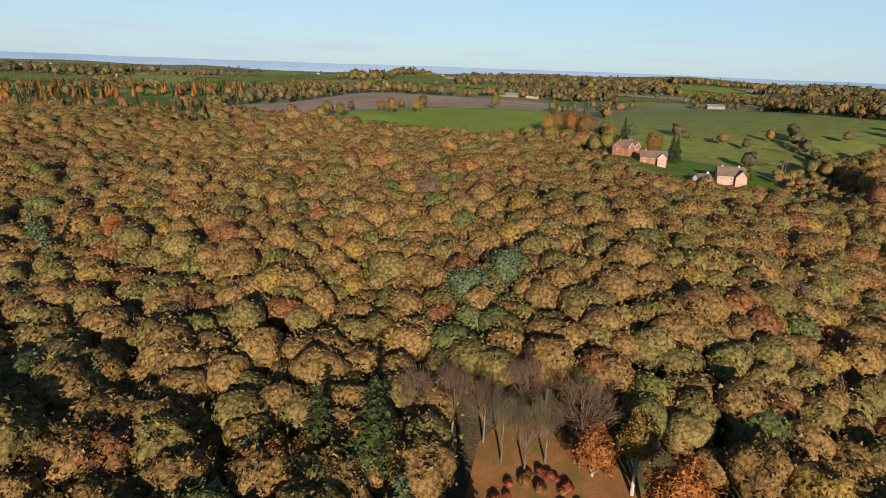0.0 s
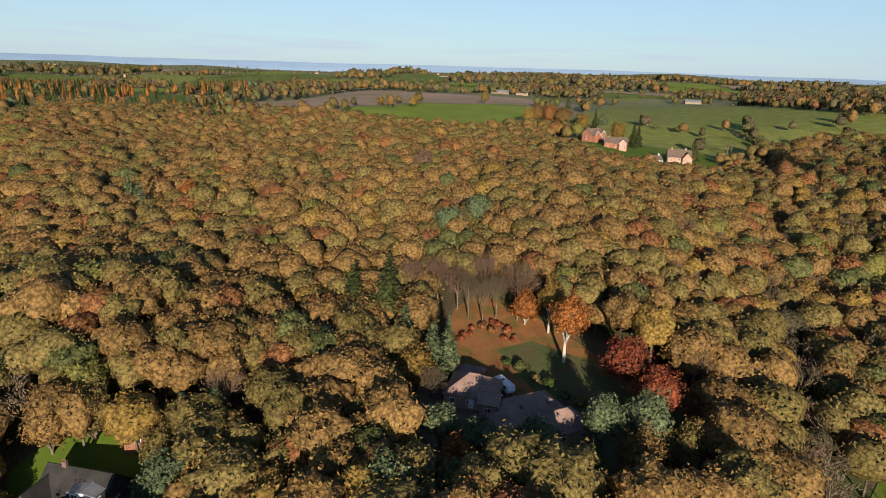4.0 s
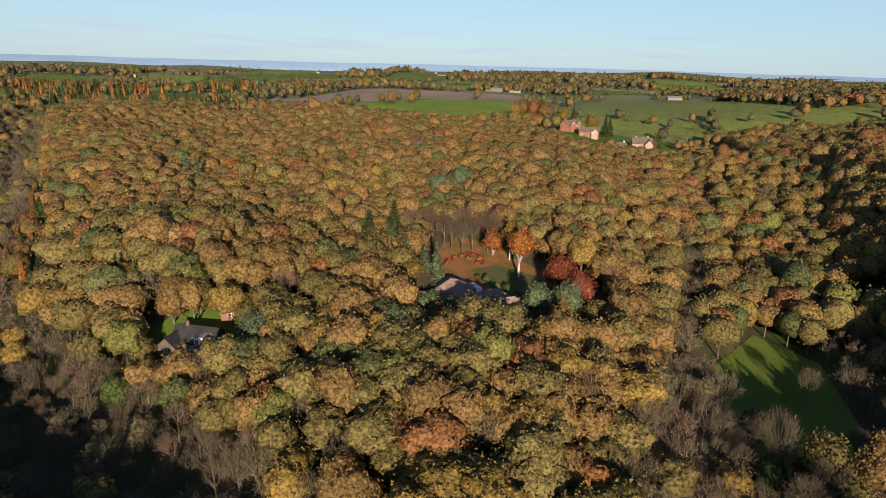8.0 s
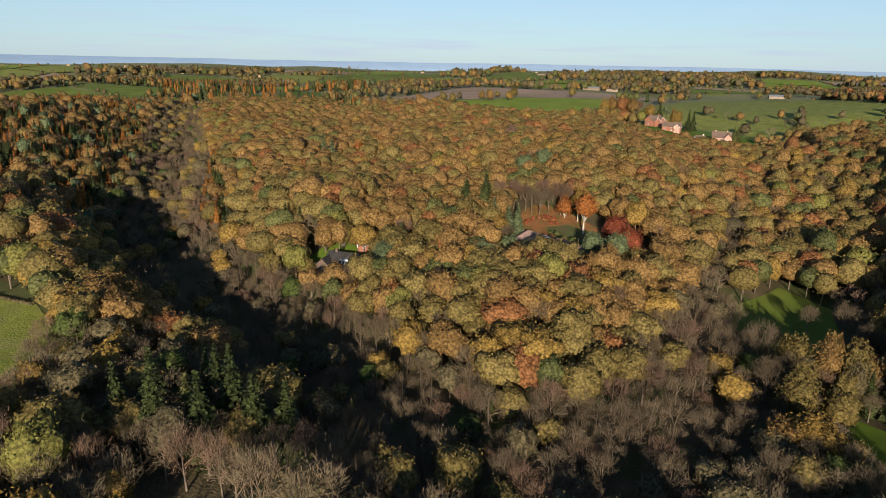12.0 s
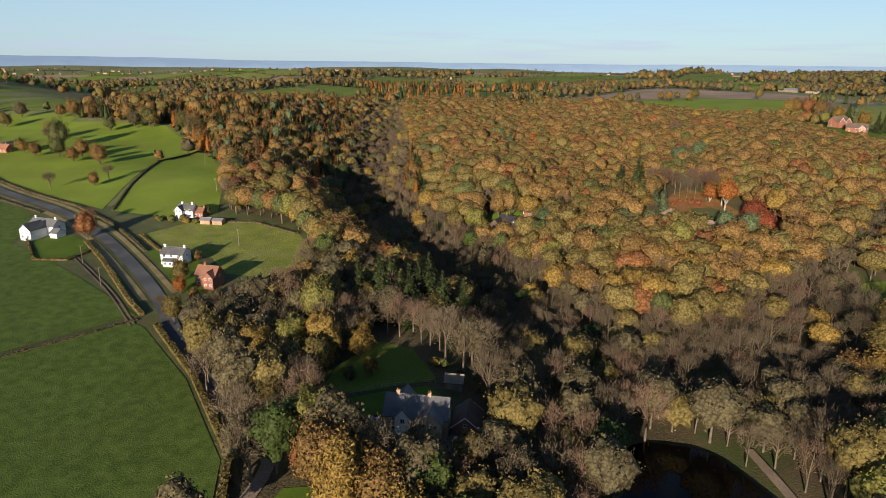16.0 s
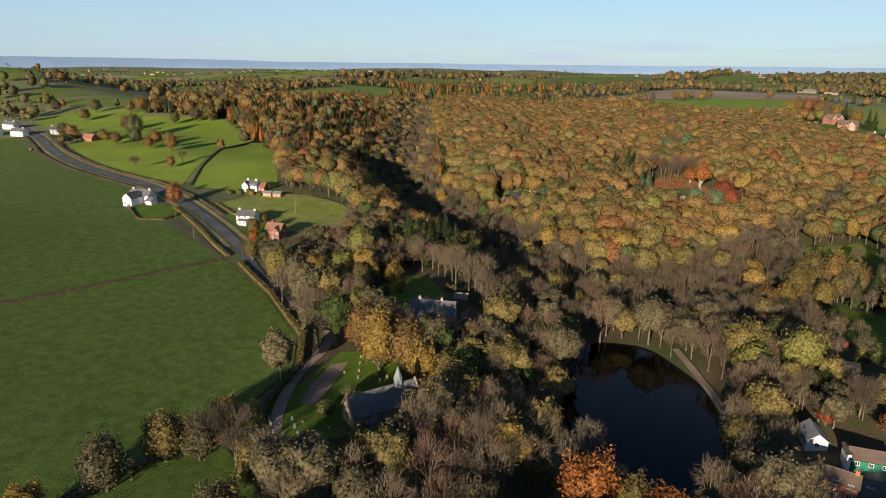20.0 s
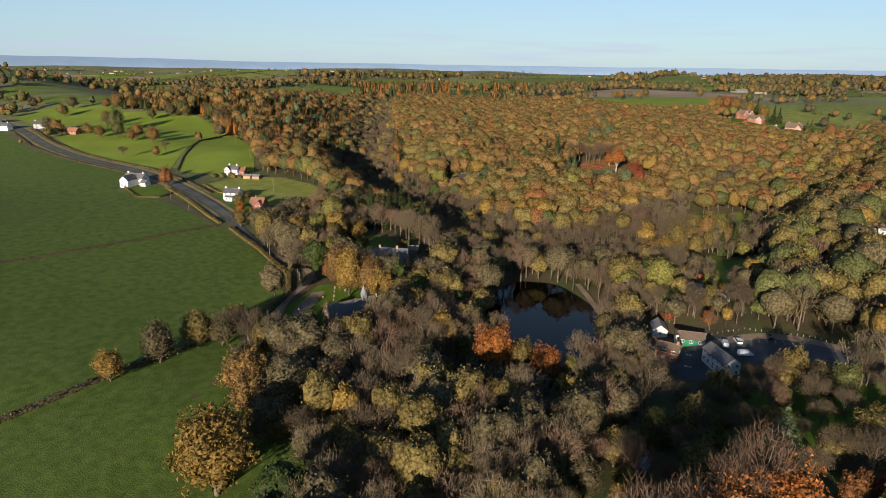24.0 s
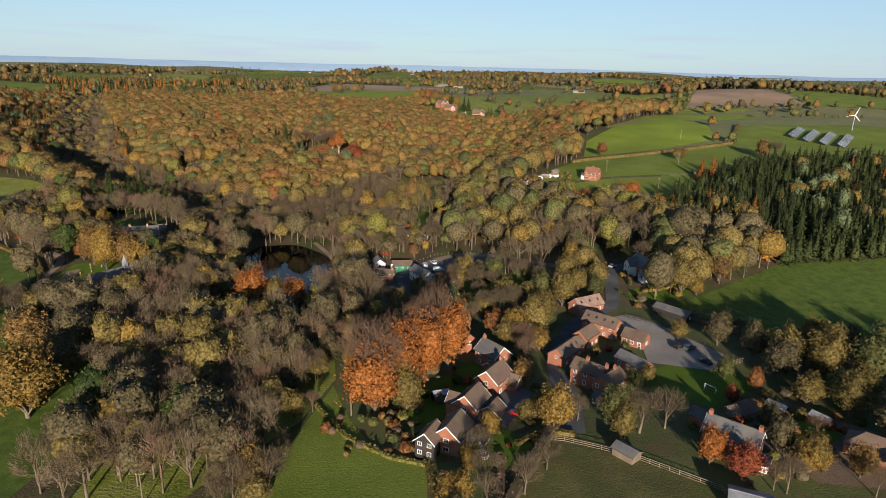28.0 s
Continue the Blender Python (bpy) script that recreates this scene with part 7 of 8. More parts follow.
for x, y, sh, kind, s, tall, lab in ((47, -210, "round", "orange", 1.3, 1.3, "fiery orange maple at the pond's edge"), (64, -207, "round", "orange", 1.1, 1.1, "orange maple at the pond's edge"), (56, -206, "round", "olive", 0.95, 0.95, "olive tree at the pond's edge"), (35, -205, "round", "lime", 0.65, 0.7, "bright yellow shrub-like tree"), (72, -204, "round", "lime", 0.75, 0.8, "yellowing tree at the pond's edge"),
                                     (74, -190, "bare", "twig", 1.0, 1.0, "grey bare tree by the dam"), (82, -186, "round", "olive", 0.9, 0.9, "olive tree by the dam"), (90, -192, "round", "gold", 0.75, 0.8, "yellowing tree by the inn"), (88, -200, "round", "olive", 0.9, 0.95, "olive tree by the inn"), (76, -140, "bare", "twig", 1.0, 0.95, "pale bare tree on the bank"), (84, -134, "bare", "twig", 1.0, 0.95, "pale bare tree on the bank"),
                                     (68, -118, "bare", "twig", 1.05, 1.0, "pale bare tree on the bank"), (78, -112, "bare", "twig", 1.0, 0.9, "pale bare tree on the bank"), (87, -56, "round", "gold", 1.45, 1.05, "broad golden oak by the garden"), (78, -57, "round", "brown", 1.1, 0.95, "broad brown oak by the garden"), (80, -71, "bare", "twig", 1.35, 0.95, "spreading bare tree by the garden"), (92, -78, "bare", "twig", 1.0, 0.9, "bare tree by the garden"),
                                     (107, -101.5, "cone", "lime", 1.2, 1.1, "bright golden cypress on the lawn"), (111, -101.5, "cone", "green", 1.2, 0.95, "green cypress on the lawn"), (95, -15, "round", "olive", 1.1, 1.35, "tall olive oak by the meadow"), (104, -20, "round", "brown", 1.1, 1.35, "tall brown oak by the meadow"), (110, -22, "round", "olive", 1.1, 1.3, "tall olive oak by the meadow"), (88, -8, "bare", "twig", 1.2, 1.3, "tall bare tree by the meadow"), (112, -28, "fir", "needle", 0.9, 0.85, "dark conifer at the lawn's head"), (122, -44, "round", "lime", 0.7, 0.65, "yellow-green tree in a garden"), (96, -26, "round", "olive", 0.9, 0.9, "olive tree in a garden"), (108, -26, "round", "dull", 0.9, 1.0, "dull brown tree in a garden"), (90, -36, "round", "olive", 1.1, 1.15, "tall olive oak above the lawn"), (100, -40, "round", "olive", 0.8, 0.9, "olive oak above the lawn"), (84, -28, "bare", "twig", 1.1, 1.2, "tall bare tree by the meadow"), (92, -22, "bare", "twig", 1.1, 1.2, "tall bare tree by the meadow"), (116, -20, "round", "brown", 1.0, 1.1, "tall brown oak by the meadow"), (124, -28, "fir", "needle", 1.2, 1.0, "dark conifer by the meadow"), (130, -34, "fir", "needle", 1.2, 1.0, "dark conifer by the meadow"), (128, 8, "bare", "twig", 1.1, 1.1, "tall bare tree by the meadow"), (136, 16, "round", "olive", 1.0, 1.1, "olive oak by the meadow"),
                                     (142, -2, "round", "brown", 0.9, 0.9, "brown tree behind the brick house"), (150, -8, "fir", "needle", 0.8, 0.75, "dark conifer beside the brick house"), (120, -24, "round", "olive", 0.8, 0.8, "olive tree beside the brick house"), (117, 28, "bare", "twig", 0.8, 0.8, "bare tree in the valley meadow"), (98, 6, "bare", "twig", 0.7, 0.9, "slender bare birch in the meadow"),
                                     (100, -28, "round", "gold", 0.5, 0.45, "small yellow tree in the meadow"), (112, -2, "bare", "twig", 0.9, 0.8, "bare thorn tree in the meadow"), (96, -142, "round", "red", 0.55, 0.5, "dark red tree above the cottages"), (104, -137, "bare", "twig", 1.05, 1.0, "bare spreading tree above the car park"), (110, -133, "round", "olive", 0.75, 0.7, "olive tree before the cottages"), (116, -130, "bare", "twig", 0.8, 0.75, "bare tree before the cottages"), (96, -128, "round", "ivy", 0.65, 0.55, "dark evergreen tree by the cottages"), (99, -121, "round", "olive", 0.5, 0.5, "small olive tree by the cottages"), (90, -118, "round", "dull", 0.8, 0.75, "dull tree above the pond"), (92, -104, "round", "olive", 0.8, 0.75, "olive tree above the pond"), (90, -132, "bare", "twig", 0.9, 0.9, "bare tree above the cottages"), (119, -104, "bare", "purple", 0.7, 0.65, "small bare tree on the lawn"), (120, -118, "bare", "twig", 0.85, 0.8, "bare tree by the cottages"), (124, -126, "round", "lime", 0.6, 0.6, "yellow-green tree by the cottages"), (121, -136, "bare", "twig", 1.0, 0.95, "bare tree above the lane"), (118, -30, "fir", "needle", 1.2, 1.05, "dark conifer at the lawn's head"), (110, -145, "round", "orange", 0.5, 0.5, "small orange tree by the lane"),
                                     (136, -138, "round", "gold", 0.9, 1.0, "golden oak above the lane"), (148, -140, "round", "olive", 1.0, 1.05, "olive oak above the lane"), (158, -150, "bare", "twig", 1.0, 1.0, "bare tree above the lane")):
    tree({"fir": "conifer", "cone": "conifer", "bare": "bare_tree"}.get(sh, "garden_tree"), sh, kind, x, y, s, tall, lab, "trees about the pond")

# ---- eastern pastures ----
house("red_house", 226, -24, -34, "brick cottage with steep clay roof and white porch", [
    w(0, 0, 0, 9, 7, 4.4, pitch=46, roof=M_REDTILE, rows=W2, chimneys=(0,)), w(-5.5, -1, 0, 3, 4, 2.6, pitch=30, wall=M_RENDER, roof=M_TILE)], group="eastern houses")
house("barn", 199, -88, -14, "long barn with a bright clay tiled roof", [w(0, 0, 0, 20, 8, 4.0, pitch=38, roof=M_REDTILE, rows=W1)], "barn", "eastern houses")
house("brick_cottage", 171, -86, 46, "brick cottage with white bargeboards and tall chimney", [w(0, 0, 0, 9, 6, 4.4, pitch=46, roof=M_TILE, rows=W2, chimneys=(2.5,), barge=M_WHITE), w(-2, -4, 90, 4, 4.5, 4.2, pitch=48, roof=M_TILE, barge=M_WHITE)], group="eastern houses")
for k in range(7):
    x, y = 178 + 4.4 * k + (k % 2) * 2, -24 + 3.6 * k - (k % 3) * 3
    house("nursery_shed", x, y, 20 + 13 * (k % 4), ("pale weathered shed on the smallholding", "small greenhouse on the smallholding")[k % 2], [w(0, 0, 0, 4.5 + k % 3, 3, 1.9, pitch=24, wall=(M_TIMBER, M_WHITE)[k % 2], roof=(M_LEAD, M_STEEL, M_TIMBER)[k % 3])], "shed", "smallholding sheds")
for k in range(26):
    x, y = 174 + (k * 17 % 40), -20 + (k * 11 % 23) * 0.8
    if not inside(LOW_PASTURE, x, y):
        shrub(x, y, ("twig", "olive", "brown", "purple")[k % 4], 0.9, "", "smallholding bushes")


def solar_row(x, y, turn, long):
    ob = thing("solar_array", x, y, turn, "long tilted row of dark blue solar panels on posts", "solar panels", "solar arrays")
    n = int(long / 3.1)
    for k in range(n):
        u = (k - (n - 1) / 2) * 3.1
        px, py = x + u * math.cos(radians(turn)), y + u * math.sin(radians(turn))
        dz = gz(px, py) - gz(x, y)
        pn = part("panel", cached("solar_panel", lambda: boxes("panel", [(0, 0, 0, 3.0, 6.6, 0.06)], M_SOLAR)), ob, pose(u, 0, 2.2 + dz, 24))
        part("panel_frame", cached("solar_frame", lambda: boxes("panel_frame", [(-1.5, 0, 0, 0.06, 6.66, 0.1), (1.5, 0, 0, 0.06, 6.66, 0.1), (0, 0, 0.02, 3.0, 0.05, 0.08), (0, 3.3, 0, 3.0, 0.06, 0.1), (0, -3.3, 0, 3.0, 0.06, 0.1)], M_STEEL)), pn)
        if k % 2 == 0:
            part("post", cached("solar_post", lambda: boxes("post", [(0, 0, 0.9, 0.14, 0.14, 2.8)], M_STEEL)), ob, pose(u, 0.3, dz))


for sx, sy, long in ((458, 151, 50), (465, 138, 56), (475, 129, 60), (486, 120, 64)):
    solar_row(sx, sy, 52, long)


def turbine(x, y):
    ob = thing("wind_turbine", x, y, -20, "white three-bladed wind turbine standing on the ridge", "wind turbine")
    part("tower", rod("tower", 0.32, 0.18, 15, M_STEEL, 12), ob)
    nac = part("nacelle", boxes("nacelle", [(0, 0, 0, 0.7, 1.8, 0.7)], M_WHITE, 0.2), ob, pose(0, 0, 15.2))
    part("hub", rod("hub", 0.4, 0.15, 0.7, M_WHITE, 10), nac, pose(0, -1.1, 0, 90))
    for k in range(3):
        part("blade", cached("blade", lambda: solid("blade", [(-0.3, 0, 0.3), (0.35, 0, 0.3), (0.12, 0, 8.0), (-0.08, 0, 8.0), (-0.3, 0.12, 0.3), (0.35, 0.06, 0.3), (0.12, 0.04, 8.0), (-0.08, 0.05, 8.0)], [(0, 1, 2, 3), (4, 5, 6, 7), (0, 1, 5, 4), (1, 2, 6, 5), (2, 3, 7, 6), (3, 0, 4, 7)], M_WHITE)), nac, pose(0, -1.4, 0, 0, 20 + 120 * k, 0))


turbine(525, 175)
for x, y, t in ((363, 81, 30), (300, 20, 30), (240, -6, 30), (262, -52, 20), (340, 128, 40)):
    pole(x, y, t)
fence([(176, -40), (226, -25), (288, -12), (330, 4), (392, 34)], "wire fence of thin timber posts across the pasture", 5.0, 1.1, 0)
hedge([(222, 28), (300, 67), (378, 108), (420, 192)], 3.5, 3.0, "olive", "tall hedge along the ridge")
hedge([(300, -8), (340, 6), (394, 30)], 3.0, 2.4, "twig", "scrubby bare hedge above the conifers")
for x, y, kind, s, sh in ((382, 40, "twig", 1.3, "bare"), (376, 48, "brown", 1.1, "round"), (306, 40, "olive", 0.75, "round"), (312, 44, "olive", 0.7, "round"), (252, 60, "rust", 0.9, "round"), (178, -116, "orange", 1.0, "round"), (186, -112, "orange", 1.05, "round"), (196, -108, "orange", 1.05, "round"), (206, -104, "rust", 1.05, "round"), (216, -100, "orange", 1.0, "round"), (226, -92, "rust", 1.1, "round"), (236, -84, "orange", 1.0, "round"),
                          (190, -120, "green", 0.9, "round"), (212, -112, "lime", 0.8, "round"), (222, -104, "orange", 0.9, "round"), (242, -112, "gold", 1.0, "round"), (238, -124, "orange", 0.9, "round"), (252, -130, "gold", 1.0, "fir"), (262, -134, "gold", 1.0, "fir"), (246, -122, "larch", 0.9, "fir"), (270, -128, "larch", 0.95, "fir"), (256, -118, "lime", 0.9, "fir"), (280, -118, "gold", 0.9, "fir"), (300, -24, "larch", 1.0, "fir"), (312, -14, "larch", 1.0, "fir"), (306, -30, "larch", 0.95, "fir")):
    tree({"bare": "bare_tree", "fir": "larch_tree"}.get(sh, "beech_tree"), sh, kind, x, y, s, s * 0.95, {"orange": "bright orange beech below the pasture", "rust": "russet beech below the pasture", "larch": "orange larch at the plantation's edge", "gold": "golden tree at the plantation's edge", "lime": "yellow-green tree below the pasture", "olive": "low olive thorn tree in the pasture", "twig": "broad bare tree on the hedge line", "brown": "brown-leaved oak on the hedge line", "green": "green tree below the pasture"}[kind], "trees of the eastern slope")

# ---- the village ----
MODERN = (("s", 2, 0.9, 1.3, 1.2), ("s", 2, 3.3, 1.2, 1.1), ("w", 1, 0.9, 1.5, 1.2), ("w", 1, 3.3, 1.3, 1.1), ("e", 1, 3.3, 1.2, 1.1))
house("modern_house", 127, -314, 66, "brick house with brown tiled gables and white boards", [
    w(0, 0, 0, 8.6, 6.8, 4.7, pitch=40, roof=M_TILE, rows=MODERN, barge=M_WHITE, door=("s", 1.5, M_WHITE)),
    w(-4.6, 4.0, 0, 6.5, 5, 4.4, pitch=42, wall=M_BLACKWOOD, roof=M_TILE, rows=(("w", 2, 0.9, 1.1, 1.1), ("w", 2, 3.2, 1.1, 1.0)), barge=M_WHITE),
    w(2.6, -5.4, 0, 5, 4.6, 2.5, pitch=36, wall=M_RENDER, roof=M_TILE, barge=M_WHITE)], group="modern houses")
house("modern_house", 132, -300, 62, "brick house with a brown roof and cross gable", [
    w(0, 0, 0, 8.4, 6.8, 4.7, pitch=40, roof=M_TILE, rows=MODERN, barge=M_WHITE), w(2, -5.4, 0, 5, 5, 2.5, pitch=38, roof=M_TILE, barge=M_WHITE), w(-1.6, 3.8, 90, 3.4, 4.4, 4.3, pitch=42, roof=M_TILE, barge=M_WHITE)], group="modern houses")
house("modern_house", 139, -286, 58, "brick house with a wide brown roof", [
    w(0, 0, 0, 9.2, 7, 4.5, pitch=40, roof=M_TILE, rows=MODERN, barge=M_WHITE, chimneys=(4,)), w(3.4, -4.8, 90, 3.6, 5, 2.6, pitch=38, roof=M_TILE, barge=M_WHITE)], group="modern houses")
house("modern_house", 140, -270, -52, "brick house with dark brown roof and white gable boards", [
    w(0, 0, 0, 9, 6.8, 4.7, pitch=40, roof=M_SLATE, rows=MODERN, barge=M_WHITE, chimneys=(-4,)), w(4.4, -3.6, 90, 4.4, 4.4, 2.6, pitch=36, roof=M_TILE, barge=M_WHITE)], group="modern houses")
house("modern_house", 131, -257, -60, "house with dark brown roofs behind the beeches", [w(0, 0, 0, 8.6, 6, 4.3, pitch=40, roof=M_TILE, rows=MODERN), w(-3, -5.4, 0, 4.4, 4.4, 2.5, pitch=38, roof=M_TILE)], group="modern houses")
BARN = (("s", 3, 0.9, 0.8, 1.0), ("w", 1, 2.6, 0.8, 0.9), ("e", 1, 2.6, 0.8, 0.9), ("n", 3, 0.9, 0.8, 1.0))
house("barn_conversion", 163, -268, 52, "converted brick barn with rooflights in a brown roof", [w(0, 0, 0, 12.5, 5.6, 3.5, pitch=38, roof=M_TILE, rows=BARN, sky=3)], "barn", "converted barns")
house("barn_conversion", 172, -257, 50, "low brick barn link with a brown tiled roof", [w(-1, 0, 0, 8.5, 5.4, 4.2, pitch=40, roof=M_TILE, rows=BARN), w(-6.2, 0, 0, 4, 4.8, 3.2, pitch=36, roof=M_TILE)], "barn", "converted barns")
house("barn_conversion", 179, -249, -41, "tall converted brick barn with rooflights and arches", [w(0, 0, 0, 12, 6, 4.6, pitch=38, roof=M_TILE, rows=(("s", 5, 0.9, 0.9, 1.1), ("s", 4, 3.2, 0.8, 0.7), ("e", 1, 2.8, 0.9, 1.0)), sky=4, door=("s", -1.4, M_BLACKWOOD))], "barn", "converted barns")
house("barn_conversion", 188, -258, -41, "single-storey brick barn end with a brown roof", [w(0, 0, 0, 7.5, 5.6, 2.9, pitch=36, roof=M_TILE, rows=W1, door=("s", 2.5, M_BLACKWOOD))], "barn", "converted barns")
house("barn_conversion", 178, -229, 31, "small brick barn with a pinkish roof and rooflights", [w(0, 0, 0, 12, 6, 3.1, pitch=40, roof=M_PINKTILE, rows=BARN, sky=3)], "barn", "converted barns")
house("brick_cottage", 168, -287, -44, "two-storey brick cottage with white sash windows", [
    w(-2, 0, 0, 9.5, 5.4, 4.9, pitch=38, roof=M_TILE, rows=(("s", 3, 0.9, 1.0, 1.3), ("s", 3, 3.4, 1.0, 1.1), ("w", 1, 3.4, 0.9, 1.0)), chimneys=(-1, 5)),
    w(5, -1.2, 90, 9, 5.4, 4.9, pitch=38, roof=M_TILE, rows=(("w", 2, 0.9, 1.0, 1.3), ("w", 2, 3.4, 1.0, 1.1), ("s", 2, 3.4, 1.0, 1.1)), chimneys=(2,), sky=0),
    w(7, -7.2, 0, 5, 4, 2.3, pitch=22, wall=M_WHITE, roof=M_SLATE, rows=(("s", 4, 0.7, 1.2, 1.4), ("e", 3, 0.7, 1.1, 1.4)))], group="village houses")
house("outbuilding", 182, -276, -56, "brick outbuilding with a slate roof", [w(0, 0, 0, 10, 5, 2.8, pitch=36, roof=M_SLATE, rows=W1)], "outbuilding", "sheds")
house("stable", 208, -236, -48, "long black timber stable with a grey roof", [w(0, 0, 0, 13, 5, 2.4, pitch=24, wall=M_BLACKWOOD, roof=M_SLATE, rows=(("e", 1, 0.8, 1.0, 1.0),))], "stable", "sheds")
house("brick_house", 192, -320, -40, "large brick house with a long slate roof and stone chimney", [w(0, 0, 0, 12, 6.4, 4.8, pitch=42, roof=M_SLATE, rows=W2, chimneys=(-5.5, 5.5), barge=M_WHITE), w(7, -2, 0, 3.5, 4, 2.4, pitch=30, wall=M_WHITE, roof=M_GLASS)], group="village houses")
house("garden_shed", 202, -304, 30, "weathered timber summerhouse with a brown roof", [w(0, 0, 0, 6, 5, 2.3, pitch=36, wall=M_TIMBER, roof=M_TILE, rows=(("s", 1, 0.7, 1.0, 1.0), ("w", 1, 0.7, 0.8, 1.0)))], "shed", "sheds")
house("garden_shed", 191, -308, -48, "low shed with a dark grey roof", [w(0, 0, 0, 7, 4, 2.2, pitch=34, wall=M_BRICK, roof=M_SLATE)], "shed", "sheds")
house("bungalow", 224, -322, -42, "brick bungalow with solar panels on a brown roof", [w(0, 0, 0, 11, 7, 2.7, pitch=34, roof=M_TILE, rows=W1, hip=True), w(5, -4, 90, 6, 6, 2.6, pitch=34, roof=M_TILE, rows=(("w", 1, 0.8, 1.5, 1.2),))], group="village houses")
house("farm_shed", 187, -340, -24, "wide shed with a grey sheet roof", [w(0, 0, 0, 8, 6, 2.6, pitch=18, wall=M_TIMBER, roof=M_LEAD)], "shed", "sheds")
house("garden_shed", 167, -322, -50, "small timber field shelter with a dark roof", [w(0, 0, 0, 5.5, 3.5, 2.1, pitch=24, wall=M_TIMBER, roof=M_SLATE)], "shed", "sheds")
house("timbered_house", 209, -196, -75, "house with white timbered gables and dark roof", [w(0, 0, 0, 11, 7, 4.8, pitch=44, wall=M_BRICK, roof=M_SLATE, rows=W2, chimneys=(-4,), barge=M_WHITE), w(-2, -4.5, 90, 4, 5, 4.6, pitch=46, wall=M_RENDER, roof=M_SLATE, barge=M_BLACKWOOD, rows=(("w", 2, 3.3, 0.9, 1.0),)), w(6.5, -2, 0, 4, 6, 2.6, pitch=30, wall=M_RENDER, roof=M_LEAD, rows=(("s", 2, 0.7, 1.0, 1.2),))], group="village houses")
for x, y, t, lab in ((212, -302, -53, "small greenhouse with glass sides"), (220, -308, -60, "long greenhouse with glass sides"), (99, -246, 80, "white-framed greenhouse in an overgrown garden"), (124, -290, 20, "small greenhouse on a lawn")):
    house("greenhouse", x, y, t, lab, [w(0, 0, 0, 5, 2.8, 1.7, pitch=30, wall=M_GLASS, roof=M_STEEL, over=0.1)], "greenhouse", "greenhouses")
for kd, pt, x, y, t, lab in (("suv", "white", 133, -320, 155, "white car on the house drive"), ("car", "silver", 146, -299, 160, "silver car on the shared drive"), ("car", "red", 144, -302, 150, "red car on the shared drive"), ("car", "black", 201, -262, 30, "black car in the gravel yard"), ("suv", "grey", 204, -263, 30, "dark grey car in the gravel yard"),
                             ("car", "black", 205, -273, 120, "black car at the yard's end"), ("car", "grey", 207, -322, -60, "dark car beside the brick house"), ("car", "silver", 199, -186, 40, "silver car by the timbered house"), ("car", "white", 192, -184, 80, "white car by the timbered house")):
    vehicle(kd, pt, x, y, t, lab)
drape("lawn_modern", [(112, -296), (122, -280), (134, -266), (140, -276), (130, -296), (120, -306)], M_LAWN, 3.0, 0.15, "back lawns of the modern houses", "lawn")
drape("lawn_front", [(140, -308), (146, -316), (140, -326), (130, -322)], M_LAWN, 3.0, 0.15, "front lawns of the modern houses", "lawn")
drape("lawn_lane", [(196, -216), (202, -210), (212, -212), (222, -206), (226, -214), (212, -222), (200, -224)], M_LAWN, 3.0, 0.15, "garden lawn inside a lane bend", "lawn")
drape("lawn_brook", [(118, -188), (150, -184), (172, -196), (168, -214), (140, -224), (118, -222), (108, -204)], M_LAWN, 4.0, 0.15, "shaded garden lawns below the inn", "lawn")
drape("garden_back", [(204, -296), (216, -296), (236, -318), (228, -336), (206, -332), (198, -312)], M_EARTH, 4.0, 0.15, "back gardens with beds and grass", "garden")
drape("lawn_back", [(208, -300), (214, -300), (222, -314), (214, -320), (206, -312)], M_LAWN, 3.0, 0.2, "narrow back lawn", "lawn")
drape("rough_bank", [(84, -232), (92, -276), (86, -300), (66, -330), (40, -340), (36, -300), (60, -262)], M_ROUGH, 5.0, 0.12, "rough grass bank with scattered scrub", "field")
drape("lawn_lodge", [(-80, 38), (-72, 24), (-52, 36), (-54, 44), (-70, 52)], M_LAWN, 3.0, 0.15, "shaded lawn behind the lodge", "lawn")
drape("path_churchyard", [(-42, -184), (-38, -180), (-34, -194), (-32, -204), (-36, -206), (-40, -196)], M_TRACK, 3.0, 0.2, "reddish path round the churchyard", "path")


def goal(x, y, turn):
    ob = thing("goal_frame", x, y, turn, "white football goal frame on the lawn", "goal", lift=0.1)
    for u in (-1.6, 1.6):
        part("post", cached("goal_post", lambda: rod("post", 0.05, 0.05, 1.9, M_WHITE)), ob, pose(u, 0, 0))
        part("stay", cached("goal_stay", lambda: rod("stay", 0.03, 0.03, 2.3, M_WHITE)), ob, pose(u, 1.3, 0, 34))
    part("crossbar", boxes("crossbar", [(0, 0, 1.9, 3.3, 0.1, 0.1)], M_WHITE), ob)


goal(199, -291, -50)
hedge([(121, -322), (124, -340), (122, -390)], 1.8, 1.6, "olive", "hedge beside the paddock")
hedge([(138, -322), (136, -345), (134, -372)], 2.2, 2.4, "purple", "tall purplish bare hedge along the paddock")
hedge([(88, -290), (100, -308), (112, -318), (121, -322)], 1.4, 1.3, "lime", "clipped yellow-green hedge round a garden")
hedge([(204, -214), (213, -212), (223, -207)], 1.6, 1.7, "gold", "clipped golden beech hedge by the lane")
hedge([(194, -212), (198, -222), (208, -226)], 1.2, 1.2, "green", "green garden hedge by the lane")
hedge([(206, -232), (220, -246), (232, -262), (250, -272)], 2.6, 2.0, "twig", "scrubby hedge between yard and field")
hedge([(204, -296), (214, -302), (226, -316), (236, -328)], 1.6, 1.6, "rust", "russet hedge dividing back gardens")
